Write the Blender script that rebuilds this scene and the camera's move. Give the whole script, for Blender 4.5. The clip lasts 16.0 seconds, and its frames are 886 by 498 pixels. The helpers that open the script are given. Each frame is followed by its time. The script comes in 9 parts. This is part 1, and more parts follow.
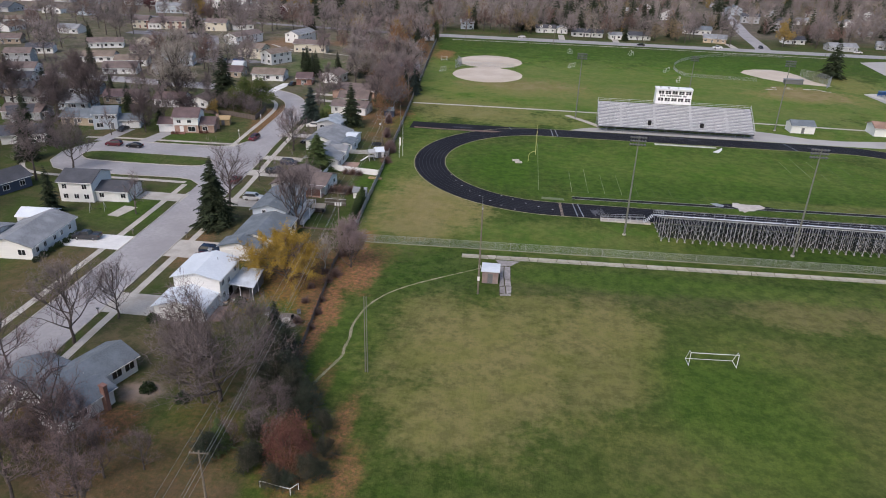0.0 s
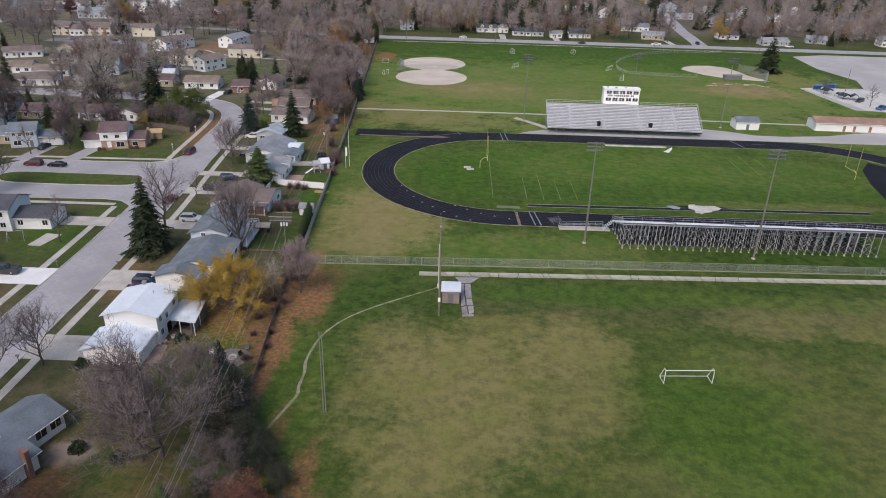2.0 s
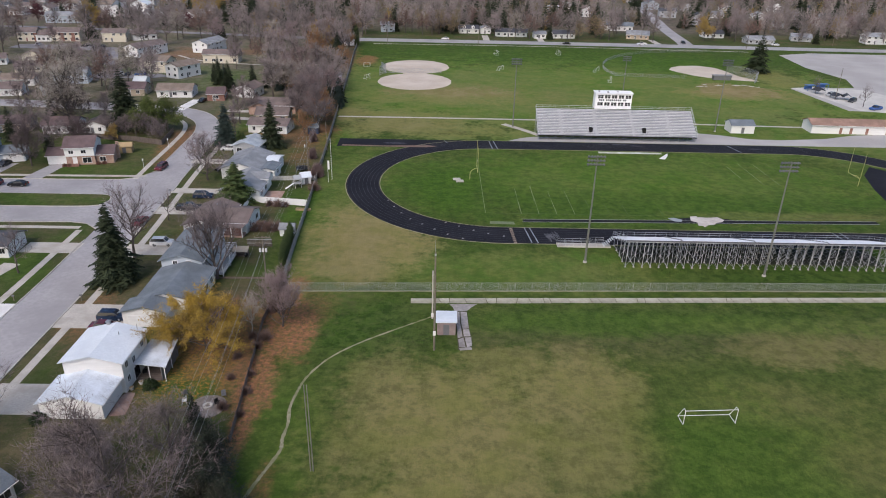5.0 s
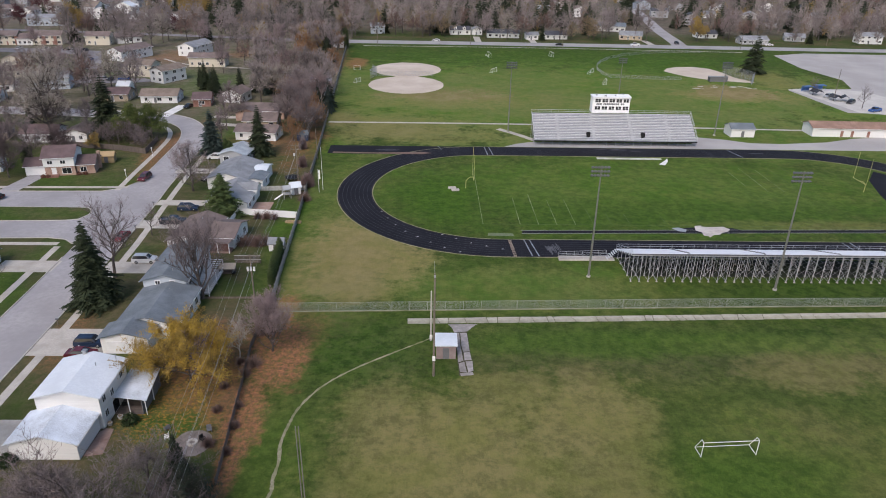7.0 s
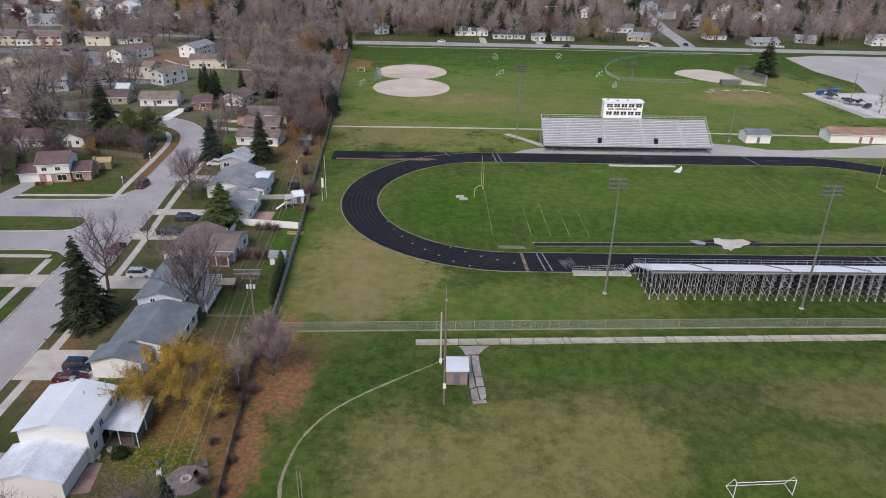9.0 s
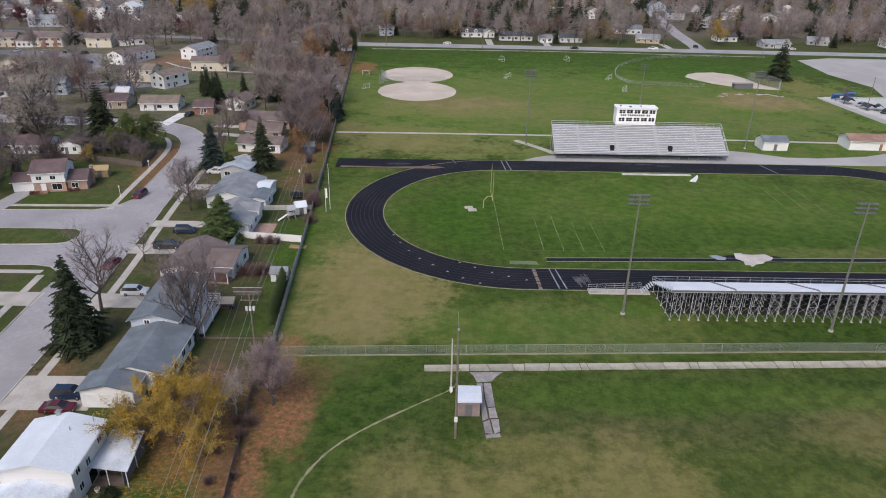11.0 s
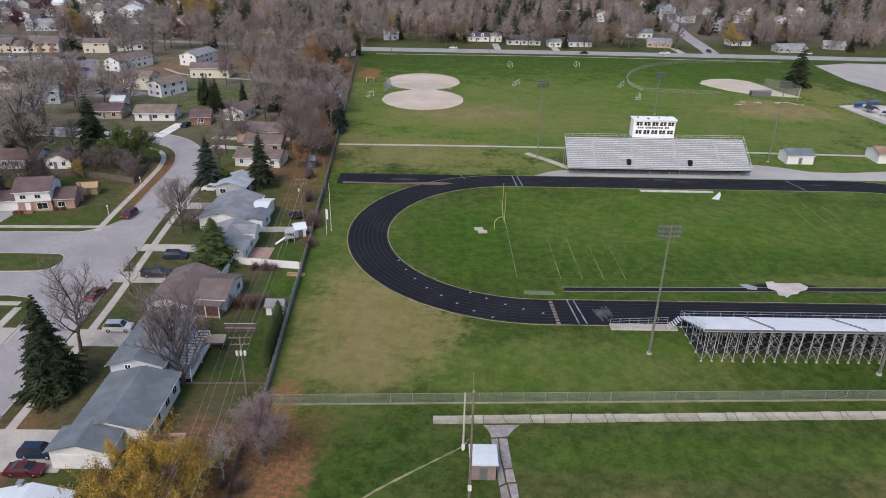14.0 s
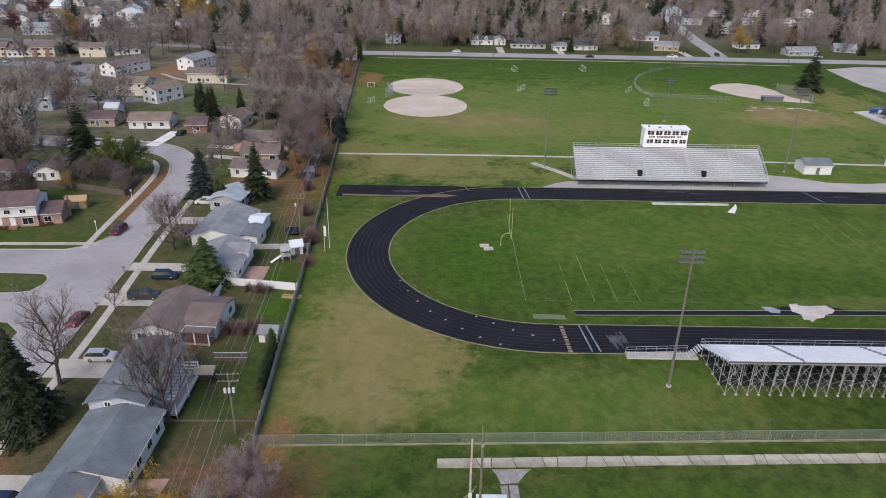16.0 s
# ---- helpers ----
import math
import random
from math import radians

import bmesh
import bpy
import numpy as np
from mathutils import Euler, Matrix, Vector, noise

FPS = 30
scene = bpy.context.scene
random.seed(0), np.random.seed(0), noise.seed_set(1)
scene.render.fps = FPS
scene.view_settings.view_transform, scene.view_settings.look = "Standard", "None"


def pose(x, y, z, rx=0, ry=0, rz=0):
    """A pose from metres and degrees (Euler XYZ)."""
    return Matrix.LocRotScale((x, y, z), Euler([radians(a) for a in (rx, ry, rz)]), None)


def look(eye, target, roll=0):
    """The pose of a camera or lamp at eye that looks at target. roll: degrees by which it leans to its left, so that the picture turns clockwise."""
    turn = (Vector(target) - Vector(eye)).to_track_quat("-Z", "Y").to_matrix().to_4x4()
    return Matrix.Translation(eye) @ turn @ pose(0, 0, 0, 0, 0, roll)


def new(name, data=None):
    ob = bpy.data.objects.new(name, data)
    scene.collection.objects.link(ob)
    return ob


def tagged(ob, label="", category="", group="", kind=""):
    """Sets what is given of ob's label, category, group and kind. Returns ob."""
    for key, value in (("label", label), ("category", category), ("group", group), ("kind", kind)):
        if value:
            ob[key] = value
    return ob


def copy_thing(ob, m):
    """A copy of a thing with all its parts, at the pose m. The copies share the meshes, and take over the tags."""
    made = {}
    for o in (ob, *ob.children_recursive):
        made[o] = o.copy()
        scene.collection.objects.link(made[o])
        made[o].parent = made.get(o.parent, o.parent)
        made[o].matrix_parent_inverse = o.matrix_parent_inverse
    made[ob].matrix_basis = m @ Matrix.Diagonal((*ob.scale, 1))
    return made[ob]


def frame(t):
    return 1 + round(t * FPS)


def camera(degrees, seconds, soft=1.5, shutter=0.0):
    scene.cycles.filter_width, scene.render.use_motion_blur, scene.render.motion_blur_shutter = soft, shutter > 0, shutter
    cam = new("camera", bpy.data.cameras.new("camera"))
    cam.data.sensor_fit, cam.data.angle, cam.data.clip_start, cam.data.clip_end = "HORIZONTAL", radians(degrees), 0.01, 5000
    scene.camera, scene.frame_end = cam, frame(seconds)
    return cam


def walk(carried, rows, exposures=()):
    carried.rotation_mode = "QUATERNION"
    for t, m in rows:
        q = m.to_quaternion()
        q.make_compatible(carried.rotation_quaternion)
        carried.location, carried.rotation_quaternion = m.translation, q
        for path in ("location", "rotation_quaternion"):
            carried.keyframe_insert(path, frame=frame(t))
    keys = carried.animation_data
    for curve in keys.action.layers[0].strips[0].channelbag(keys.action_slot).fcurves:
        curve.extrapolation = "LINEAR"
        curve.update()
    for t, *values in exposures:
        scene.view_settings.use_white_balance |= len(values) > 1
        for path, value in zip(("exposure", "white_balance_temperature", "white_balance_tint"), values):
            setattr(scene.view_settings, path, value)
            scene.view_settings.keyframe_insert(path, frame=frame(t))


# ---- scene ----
cam = camera(66.0, 16.0, 1.0)
PATH = [
    (0, (-25.924, -145.699, 61.703), (-26.113, -143.898, 60.853), 1.9),
    (0.5, (-26.929, -143.61, 61.614), (-27.084, -141.806, 60.764), 1.8),
    (1, (-27.284, -141.634, 61.648), (-27.383, -139.826, 60.799), 1.8),
    (1.5, (-28.057, -139.623, 61.644), (-28.087, -137.811, 60.797), 1.6),
    (2, (-28.641, -137.553, 61.811), (-28.673, -135.742, 60.963), 1.6),
    (2.5, (-29.225, -135.667, 62.013), (-29.259, -133.857, 61.163), 1.5),
    (3, (-29.654, -133.905, 62.058), (-29.687, -132.095, 61.207), 1.4),
    (3.5, (-30.031, -132.139, 61.964), (-30.011, -130.328, 61.115), 1.4),
    (6, (-31.373, -123.204, 62.008), (-31.354, -121.394, 61.158), 1.1),
    (6.5, (-31.785, -121.477, 62.07), (-31.737, -119.667, 61.221), 1.2),
    (7, (-32.016, -119.734, 62.04), (-31.97, -117.924, 61.19), 1.1),
    (7.5, (-32.27, -117.921, 62.001), (-32.228, -116.111, 61.151), 1.1),
    (8, (-32.566, -116.237, 61.982), (-32.524, -114.427, 61.132), 1.1),
    (10.5, (-34.05, -107.487, 62.137), (-34.018, -105.678, 61.283), 1.3),
    (11, (-34.233, -105.741, 62.282), (-34.204, -103.932, 61.429), 1.2),
    (11.5, (-34.429, -103.846, 62.393), (-34.402, -102.038, 61.54), 1.2),
    (12, (-34.654, -101.99, 62.448), (-34.628, -100.181, 61.596), 1.2),
    (12.5, (-34.841, -100.086, 62.589), (-34.817, -98.276, 61.738), 1.2),
    (13, (-34.904, -98.142, 62.752), (-34.882, -96.333, 61.899), 1.1),
    (13.5, (-35.02, -96.178, 62.747), (-35.001, -94.368, 61.895), 1.1),
    (14, (-35.131, -94.175, 62.829), (-35.114, -92.365, 61.977), 1.1),
    (14.5, (-35.195, -92.058, 63.023), (-35.18, -90.249, 62.171), 1.1),
    (15, (-35.321, -89.989, 62.964), (-35.307, -88.179, 62.114), 1.0),
    (15.5, (-35.348, -87.93, 63.001), (-35.336, -86.12, 62.15), 1.0),
    (16, (-35.44, -85.891, 62.979), (-35.43, -84.081, 62.13), 1.0),
]
walk(cam, [(t, look(eye, target, roll)) for t, eye, target, roll in PATH])

# ---------------------------------------------------------------- world and light
world = bpy.data.worlds.new("world")
scene.world = world
world.use_nodes = True
wn, wl = world.node_tree.nodes, world.node_tree.links
sky = wn.new("ShaderNodeTexSky")
sky.sky_type = "NISHITA"
sky.sun_disc = False
sky.sun_elevation, sky.sun_rotation = radians(42), radians(200)
sky.air_density, sky.dust_density, sky.ozone_density = 1.0, 3.0, 1.0
pale = wn.new("ShaderNodeHueSaturation")
pale.inputs["Saturation"].default_value = 1.15
wl.new(sky.outputs["Color"], pale.inputs["Color"])
wl.new(pale.outputs["Color"], wn["Background"].inputs["Color"])
wn["Background"].inputs["Strength"].default_value = 0.12
sun_data = bpy.data.lights.new("sun", "SUN")
sun_data.energy, sun_data.angle, sun_data.color = 1.1, radians(25), (1.0, 0.93, 0.965)
sun = new("sun", sun_data)
sun.matrix_world = look((-30, -60, 80), (0, 0, 0))
scene.view_settings.exposure = 0.6

# ---------------------------------------------------------------- materials
MATS = {}


def ramp_mix(nt, fac, a, b):
    mix = nt.nodes.new("ShaderNodeMix")
    mix.data_type = "RGBA"
    nt.links.new(fac, mix.inputs["Factor"])
    for sock, v in (("A", a), ("B", b)):
        s = [i for i in mix.inputs if i.name == sock and i.type == "RGBA"][0]
        if isinstance(v, tuple):
            s.default_value = (*v, 1)
        else:
            nt.links.new(v, s)
    return [o for o in mix.outputs if o.type == "RGBA"][0]


def noise_fac(nt, coord, scale, lo=0.4, hi=0.6, detail=4.0, rough=0.55):
    n = nt.nodes.new("ShaderNodeTexNoise")
    n.inputs["Scale"].default_value = scale
    n.inputs["Detail"].default_value = detail
    n.inputs["Roughness"].default_value = rough
    nt.links.new(coord, n.inputs["Vector"])
    m = nt.nodes.new("ShaderNodeMapRange")
    m.inputs["From Min"].default_value, m.inputs["From Max"].default_value = lo, hi
    nt.links.new(n.outputs["Fac"], m.inputs["Value"])
    return m.outputs["Result"]


def scaled(nt, coord, v):
    m = nt.nodes.new("ShaderNodeVectorMath")
    m.operation = "MULTIPLY"
    nt.links.new(coord, m.inputs[0])
    m.inputs[1].default_value = v
    return m.outputs["Vector"]


def mat(name, base, other=None, big=None, scale=6.0, big_scale=0.5, rough=0.8, metal=0.0, bump=0.2, rand=0.0, stretch=None, spec=0.3, where="Object"):
    """Base colour, a second one in grain, a third in large stains; rand: spread of brightness between pieces."""
    if name in MATS:
        return MATS[name]
    m = bpy.data.materials.new(name)
    m.use_nodes = True
    nt = m.node_tree
    bsdf = nt.nodes["Principled BSDF"]
    tc = nt.nodes.new("ShaderNodeTexCoord")
    coord = tc.outputs[where]
    if stretch:
        coord = scaled(nt, coord, stretch)
    other = other or tuple(c * 0.75 for c in base)
    big = big or tuple(c * 0.82 for c in base)
    f1 = noise_fac(nt, coord, scale, 0.35, 0.65)
    f2 = noise_fac(nt, coord, big_scale, 0.42, 0.68, 5.0)
    col = ramp_mix(nt, f2, ramp_mix(nt, f1, base, other), big)
    if rand:
        oi = nt.nodes.new("ShaderNodeObjectInfo")
        mr = nt.nodes.new("ShaderNodeMapRange")
        mr.inputs["To Min"].default_value, mr.inputs["To Max"].default_value = 1 - rand, 1 + rand
        nt.links.new(oi.outputs["Random"], mr.inputs["Value"])
        hs = nt.nodes.new("ShaderNodeHueSaturation")
        nt.links.new(mr.outputs["Result"], hs.inputs["Value"])
        nt.links.new(col, hs.inputs["Color"])
        col = hs.outputs["Color"]
    nt.links.new(col, bsdf.inputs["Base Color"])
    bsdf.inputs["Roughness"].default_value = rough
    bsdf.inputs["Metallic"].default_value = metal
    bsdf.inputs["Specular IOR Level"].default_value = spec
    if bump:
        b = nt.nodes.new("ShaderNodeBump")
        b.inputs["Strength"].default_value = bump
        b.inputs["Distance"].default_value = 0.05
        nt.links.new(f1, b.inputs["Height"])
        nt.links.new(b.outputs["Normal"], bsdf.inputs["Normal"])
    MATS[name] = m
    return m


def ground_material():
    """Autumn turf: two greens, tan dried patches with shapes of their own, leaf litter along the gardens."""
    m = bpy.data.materials.new("turf")
    m.use_nodes = True
    nt = m.node_tree
    bsdf = nt.nodes["Principled BSDF"]
    tc = nt.nodes.new("ShaderNodeTexCoord")
    P = tc.outputs["Object"]

    def math(op, a, b=None, clamp=False):
        n = nt.nodes.new("ShaderNodeMath")
        n.operation, n.use_clamp = op, clamp
        for i, v in enumerate((a, b)):
            if v is None:
                continue
            if isinstance(v, (int, float)):
                n.inputs[i].default_value = v
            else:
                nt.links.new(v, n.inputs[i])
        return n.outputs[0]

    sep = nt.nodes.new("ShaderNodeSeparateXYZ")
    nt.links.new(P, sep.inputs[0])
    X, Y = sep.outputs["X"], sep.outputs["Y"]
    fine = noise_fac(nt, P, 1.5, 0.38, 0.62, 8.0, 0.75)
    mid = noise_fac(nt, P, 0.12, 0.43, 0.58, 9.0, 0.72)
    large = noise_fac(nt, P, 0.035, 0.35, 0.65, 4.0)
    streak = noise_fac(nt, scaled(nt, P, (0.9, 0.12, 1)), 0.9, 0.35, 0.7, 4.0)
    tuft = noise_fac(nt, P, 0.42, 0.44, 0.58, 9.0, 0.76)
    green = ramp_mix(nt, mid, GREEN_A, GREEN_B)
    green = ramp_mix(nt, math("MULTIPLY", tuft, 0.7), green, GREEN_DARK)
    green = ramp_mix(nt, math("MULTIPLY", fine, 0.72), green, GREEN_DARK)
    warp = math("MULTIPLY", math("SUBTRACT", noise_fac(nt, P, 0.09, 0.2, 0.8, 5.0, 0.6), 0.5), 1.3)
    warp2 = math("MULTIPLY", math("SUBTRACT", noise_fac(nt, P, 0.6, 0.2, 0.8, 5.0, 0.65), 0.5), 0.9)

    def blob(cx, cy, rx, ry, soft=0.5, strength=1.0):
        dx = math("DIVIDE", math("SUBTRACT", X, cx), rx)
        dy = math("DIVIDE", math("SUBTRACT", Y, cy), ry)
        d = math("SQRT", math("ADD", math("MULTIPLY", dx, dx), math("MULTIPLY", dy, dy)))
        d = math("ADD", math("ADD", d, warp), warp2)
        mr = nt.nodes.new("ShaderNodeMapRange")
        mr.interpolation_type = "SMOOTHSTEP"
        mr.inputs["From Min"].default_value, mr.inputs["From Max"].default_value = 1 + soft, 1 - soft
        mr.inputs["To Max"].default_value = strength
        nt.links.new(d, mr.inputs["Value"])
        return mr.outputs["Result"]

    def union(items):
        out = items[0]
        for i in items[1:]:
            out = math("MAXIMUM", out, i)
        return out

    green = ramp_mix(nt, math("MULTIPLY", noise_fac(nt, P, 0.22, 0.47, 0.66, 7.0, 0.7), 0.4), green, GREEN_DARK)
    meadow_sheen = union([blob(*a) for a in MEADOW_SHEEN])
    green = ramp_mix(nt, meadow_sheen, green, ramp_mix(nt, math("MULTIPLY", tuft, 0.35), ramp_mix(nt, math("MULTIPLY", large, 0.55), ramp_mix(nt, mid, MEADOW_SHEEN_A, MEADOW_SHEEN_B), MEADOW_SHEEN_C), GREEN_A))
    deep = union([blob(*a) for a in DEEP])
    green = ramp_mix(nt, deep, green, ramp_mix(nt, tuft, (0.052, 0.092, 0.016), (0.02, 0.046, 0.007)))
    dry = union([blob(*a) for a in DRY])
    dry = math("MULTIPLY", dry, math("ADD", math("MULTIPLY", mid, 0.34), math("ADD", math("MULTIPLY", math("SUBTRACT", 1.0, tuft), 0.34), 0.48)), True)
    col = ramp_mix(nt, dry, green, ramp_mix(nt, mid, TAN_A, TAN_B))
    bare = union([blob(*a) for a in BARE_SOIL])
    col = ramp_mix(nt, math("MULTIPLY", bare, math("ADD", math("MULTIPLY", tuft, 0.5), 0.5), True), col, ramp_mix(nt, mid, BARE_A, BARE_B))
    # gardens west of the boundary: duller turf with fallen leaves, flecks darkened for tree shade
    west = nt.nodes.new("ShaderNodeMapRange")
    west.inputs["From Min"].default_value, west.inputs["From Max"].default_value = -60.2, -61.6
    nt.links.new(math("ADD", X, math("MULTIPLY", Y, 0.06)), west.inputs["Value"])
    gard = ramp_mix(nt, noise_fac(nt, P, 0.07, 0.42, 0.68, 7.0, 0.66), GREEN_GARDEN, LEAF_BROWN)
    gard = ramp_mix(nt, math("MULTIPLY", math("ADD", math("MULTIPLY", fine, 0.5), math("MULTIPLY", tuft, 0.5)), 0.65), gard, GREEN_DARK)
    north = nt.nodes.new("ShaderNodeMapRange")
    north.inputs["From Min"].default_value, north.inputs["From Max"].default_value = 306, 312
    nt.links.new(Y, north.inputs["Value"])
    col = ramp_mix(nt, math("MAXIMUM", west.outputs["Result"], north.outputs["Result"]), col, gard)
    district = nt.nodes.new("ShaderNodeMapRange")
    district.inputs["From Min"].default_value, district.inputs["From Max"].default_value = 84, 150
    nt.links.new(math("ADD", Y, math("MULTIPLY", warp2, 18.0)), district.inputs["Value"])
    yards = math("MULTIPLY", math("MULTIPLY", west.outputs["Result"], district.outputs["Result"]), math("ADD", math("MULTIPLY", mid, 0.45), 0.4), True)
    col = ramp_mix(nt, yards, col, ramp_mix(nt, tuft, (0.2, 0.168, 0.135), (0.135, 0.118, 0.085)))
    speck = noise_fac(nt, P, 1.1, 0.44, 0.56, 8.0, 0.82)
    soil = union([blob(*a) for a in GARDEN_SOIL])
    col = ramp_mix(nt, soil, col, ramp_mix(nt, mid, (0.3, 0.235, 0.19), (0.23, 0.18, 0.14)))
    dull = union([blob(*a) for a in DULL])
    col = ramp_mix(nt, math("MULTIPLY", dull, math("ADD", math("MULTIPLY", speck, 0.5), 0.5), True), col, ramp_mix(nt, tuft, (0.125, 0.1, 0.06), (0.07, 0.064, 0.034)))
    woodland = nt.nodes.new("ShaderNodeMapRange")
    woodland.inputs["From Min"].default_value, woodland.inputs["From Max"].default_value = 338, 372
    nt.links.new(math("ADD", Y, math("MULTIPLY", warp2, 24.0)), woodland.inputs["Value"])
    col = ramp_mix(nt, math("MULTIPLY", woodland.outputs["Result"], math("ADD", math("MULTIPLY", tuft, 0.5), 0.45), True), col, ramp_mix(nt, mid, (0.2, 0.16, 0.135), (0.13, 0.105, 0.09)))
    lush = union([blob(*a) for a in LUSH])
    col = ramp_mix(nt, lush, col, ramp_mix(nt, math("MULTIPLY", tuft, 0.8), ramp_mix(nt, fine, LUSH_B, LUSH_A), (0.03, 0.072, 0.008)))
    litter = union([blob(*a) for a in LITTER])
    col = ramp_mix(nt, math("MULTIPLY", litter, math("ADD", math("MULTIPLY", speck, 0.6), 0.42), True), col, ramp_mix(nt, fine, LITTER_A, LITTER_B))
    wear = union([blob(*a) for a in YELLOW])
    col = ramp_mix(nt, math("MULTIPLY", wear, noise_fac(nt, P, 2.0, 0.5, 0.58, 6.0, 0.75), True), col, ramp_mix(nt, fine, (0.34, 0.19, 0.04), (0.2, 0.11, 0.035)))
    nt.links.new(col, bsdf.inputs["Base Color"])
    bsdf.inputs["Roughness"].default_value = 0.95
    bsdf.inputs["Specular IOR Level"].default_value = 0.1
    b = nt.nodes.new("ShaderNodeBump")
    b.inputs["Strength"].default_value, b.inputs["Distance"].default_value = 0.5, 0.12
    nt.links.new(math("ADD", fine, streak), b.inputs["Height"])
    nt.links.new(b.outputs["Normal"], bsdf.inputs["Normal"])
    return m


GREEN_A, GREEN_B, GREEN_DARK = (0.066, 0.111, 0.017), (0.119, 0.139, 0.034), (0.024, 0.048, 0.008)
GREEN_GARDEN, LEAF_BROWN = (0.066, 0.088, 0.026), (0.135, 0.094, 0.062)
TAN_A, TAN_B = (0.268, 0.216, 0.094), (0.182, 0.172, 0.056)
LUSH_A, LUSH_B = (0.044, 0.108, 0.009), (0.082, 0.145, 0.016)
MEADOW_SHEEN_A, MEADOW_SHEEN_B, MEADOW_SHEEN_C = (0.082, 0.16, 0.02), (0.152, 0.186, 0.042), (0.185, 0.188, 0.072)
BARE_A, BARE_B = (0.26, 0.2, 0.105), (0.19, 0.15, 0.066)
LITTER_A, LITTER_B = (0.375, 0.16, 0.078), (0.165, 0.092, 0.058)
# (x, y, radius x, radius y, softness, strength)
DRY = [(15, -55, 95, 36, 0.3, 0.13), (-29, -52, 16, 15, 0.5, 0.85), (-30, -66, 13, 12, 0.5, 0.8), (-38, -44, 6, 9, 0.5, 0.65), (-9, -42, 10, 10, 0.5, 0.82), (-10, -57, 9, 10, 0.5, 0.66), (62, -29, 20, 8, 0.5, 0.6), (72, -46, 18, 10, 0.6, 0.35), (18, -46, 13, 6, 0.6, 0.4), (2, -74, 14, 8, 0.6, 0.4), (28, -60, 14, 8, 0.6, 0.35), (-20, -36, 12, 4, 0.4, 0.6), (30, -30, 13, 7, 0.45, 0.65), (45, -33, 12, 6, 0.5, 0.6), (45, -48, 10, 8, 0.5, 0.35), (-48, 12, 11, 18, 0.4, 1.0), (-40, 8, 8, 12, 0.4, 1.0), (-47, -4, 10, 7, 0.5, 0.85), (35, -25, 26, 3, 0.6, 0.5),
       (-20, 150, 40, 12, 0.6, 0.55), (-50, 118, 30, 10, 0.5, 0.5), (98, 168, 24, 12, 0.4, 0.8), (40, -70, 30, 20, 0.7, 0.3), (-35, 102, 30, 10, 0.5, 0.5),
       (128, 205, 12, 30, 0.5, 0.6), (60, 27, 30, 3, 0.5, 0.5)]
# Yellower turf; the north blob also paints grass paling at a grazing angle.
MEADOW_SHEEN = [(-15, -4, 34, 9, 0.5, 0.6), (20, 165, 150, 75, 0.3, 0.85), (25, 52, 60, 24, 0.7, 0.7), (-55, 20, 14, 60, 0.5, 0.5), (100, 100, 60, 30, 0.5, 0.6)]
BARE_SOIL = [(100, 176, 17, 14, 0.12, 1.0), (-24, 163, 24, 12, 0.6, 0.85), (-62, 122, 6, 12, 0.5, 0.4), (-78.2, -71.2, 3.4, 2.6, 0.4, 1.0), (-46, 108, 20, 9, 0.6, 0.4), (-48, 4, 8, 20, 0.6, 0.4)]
DEEP = [(-28, 46, 11, 14, 0.5, 0.75), (-12, 36, 12, 7, 0.5, 0.5), (25, 33, 60, 9, 0.6, 0.6), (50, -5, 32, 5, 0.4, 0.75), (50, -40, 44, 22, 0.6, 0.3), (25, -24, 45, 7, 0.5, 0.6), (15, -85, 60, 14, 0.6, 0.3), (-42, -30, 14, 13, 0.5, 0.95), (-45, -49, 7, 15, 0.5, 0.75), (8, -66, 10, 14, 0.5, 0.5)]
LUSH_FIELD = [(20, 48, 66, 29, 0.3, 0.42), (-44, -27, 12, 7, 0.4, 0.15), (-28, 45, 10, 20, 0.5, 0.7), (10, -62, 12, 18, 0.5, 0.5), (88, 235, 30, 28, 0.3, 0.7), (-51, -56, 5, 13, 0.4, 0.35), (35, 250, 120, 30, 0.5, 0.5), (8, -24, 40, 4, 0.5, 0.6)]
LUSH_GARDEN = [(-66.5, -43, 6, 7, 0.5, 0.55), (-64, 4, 3.5, 12, 0.4, 0.45), (-65, 22, 4, 5, 0.4, 0.75), (-66, 35, 5, 6, 0.4, 0.5), (-124, 52, 15, 6, 0.4, 0.35), (-117, -8, 9, 9, 0.5, 0.45), (-118, 66, 5, 9, 0.5, 0.3), (-112, 3, 3, 8, 0.5, 0.3), (-90, 10, 4, 4, 0.5, 0.3), (-70, -75, 4, 4, 0.6, 0.3), (-66, 88, 5, 10, 0.5, 0.6), (-150, 195, 22, 12, 0.5, 0.45), (-135, 165, 16, 12, 0.5, 0.4), (-87, 66, 5, 6, 0.5, 0.3), (-131, 30, 18, 4, 0.4, 0.4), (-93, 100, 5, 12, 0.5, 0.7), (-126, 182, 13, 15, 0.5, 0.5)]
LUSH = LUSH_FIELD + LUSH_GARDEN
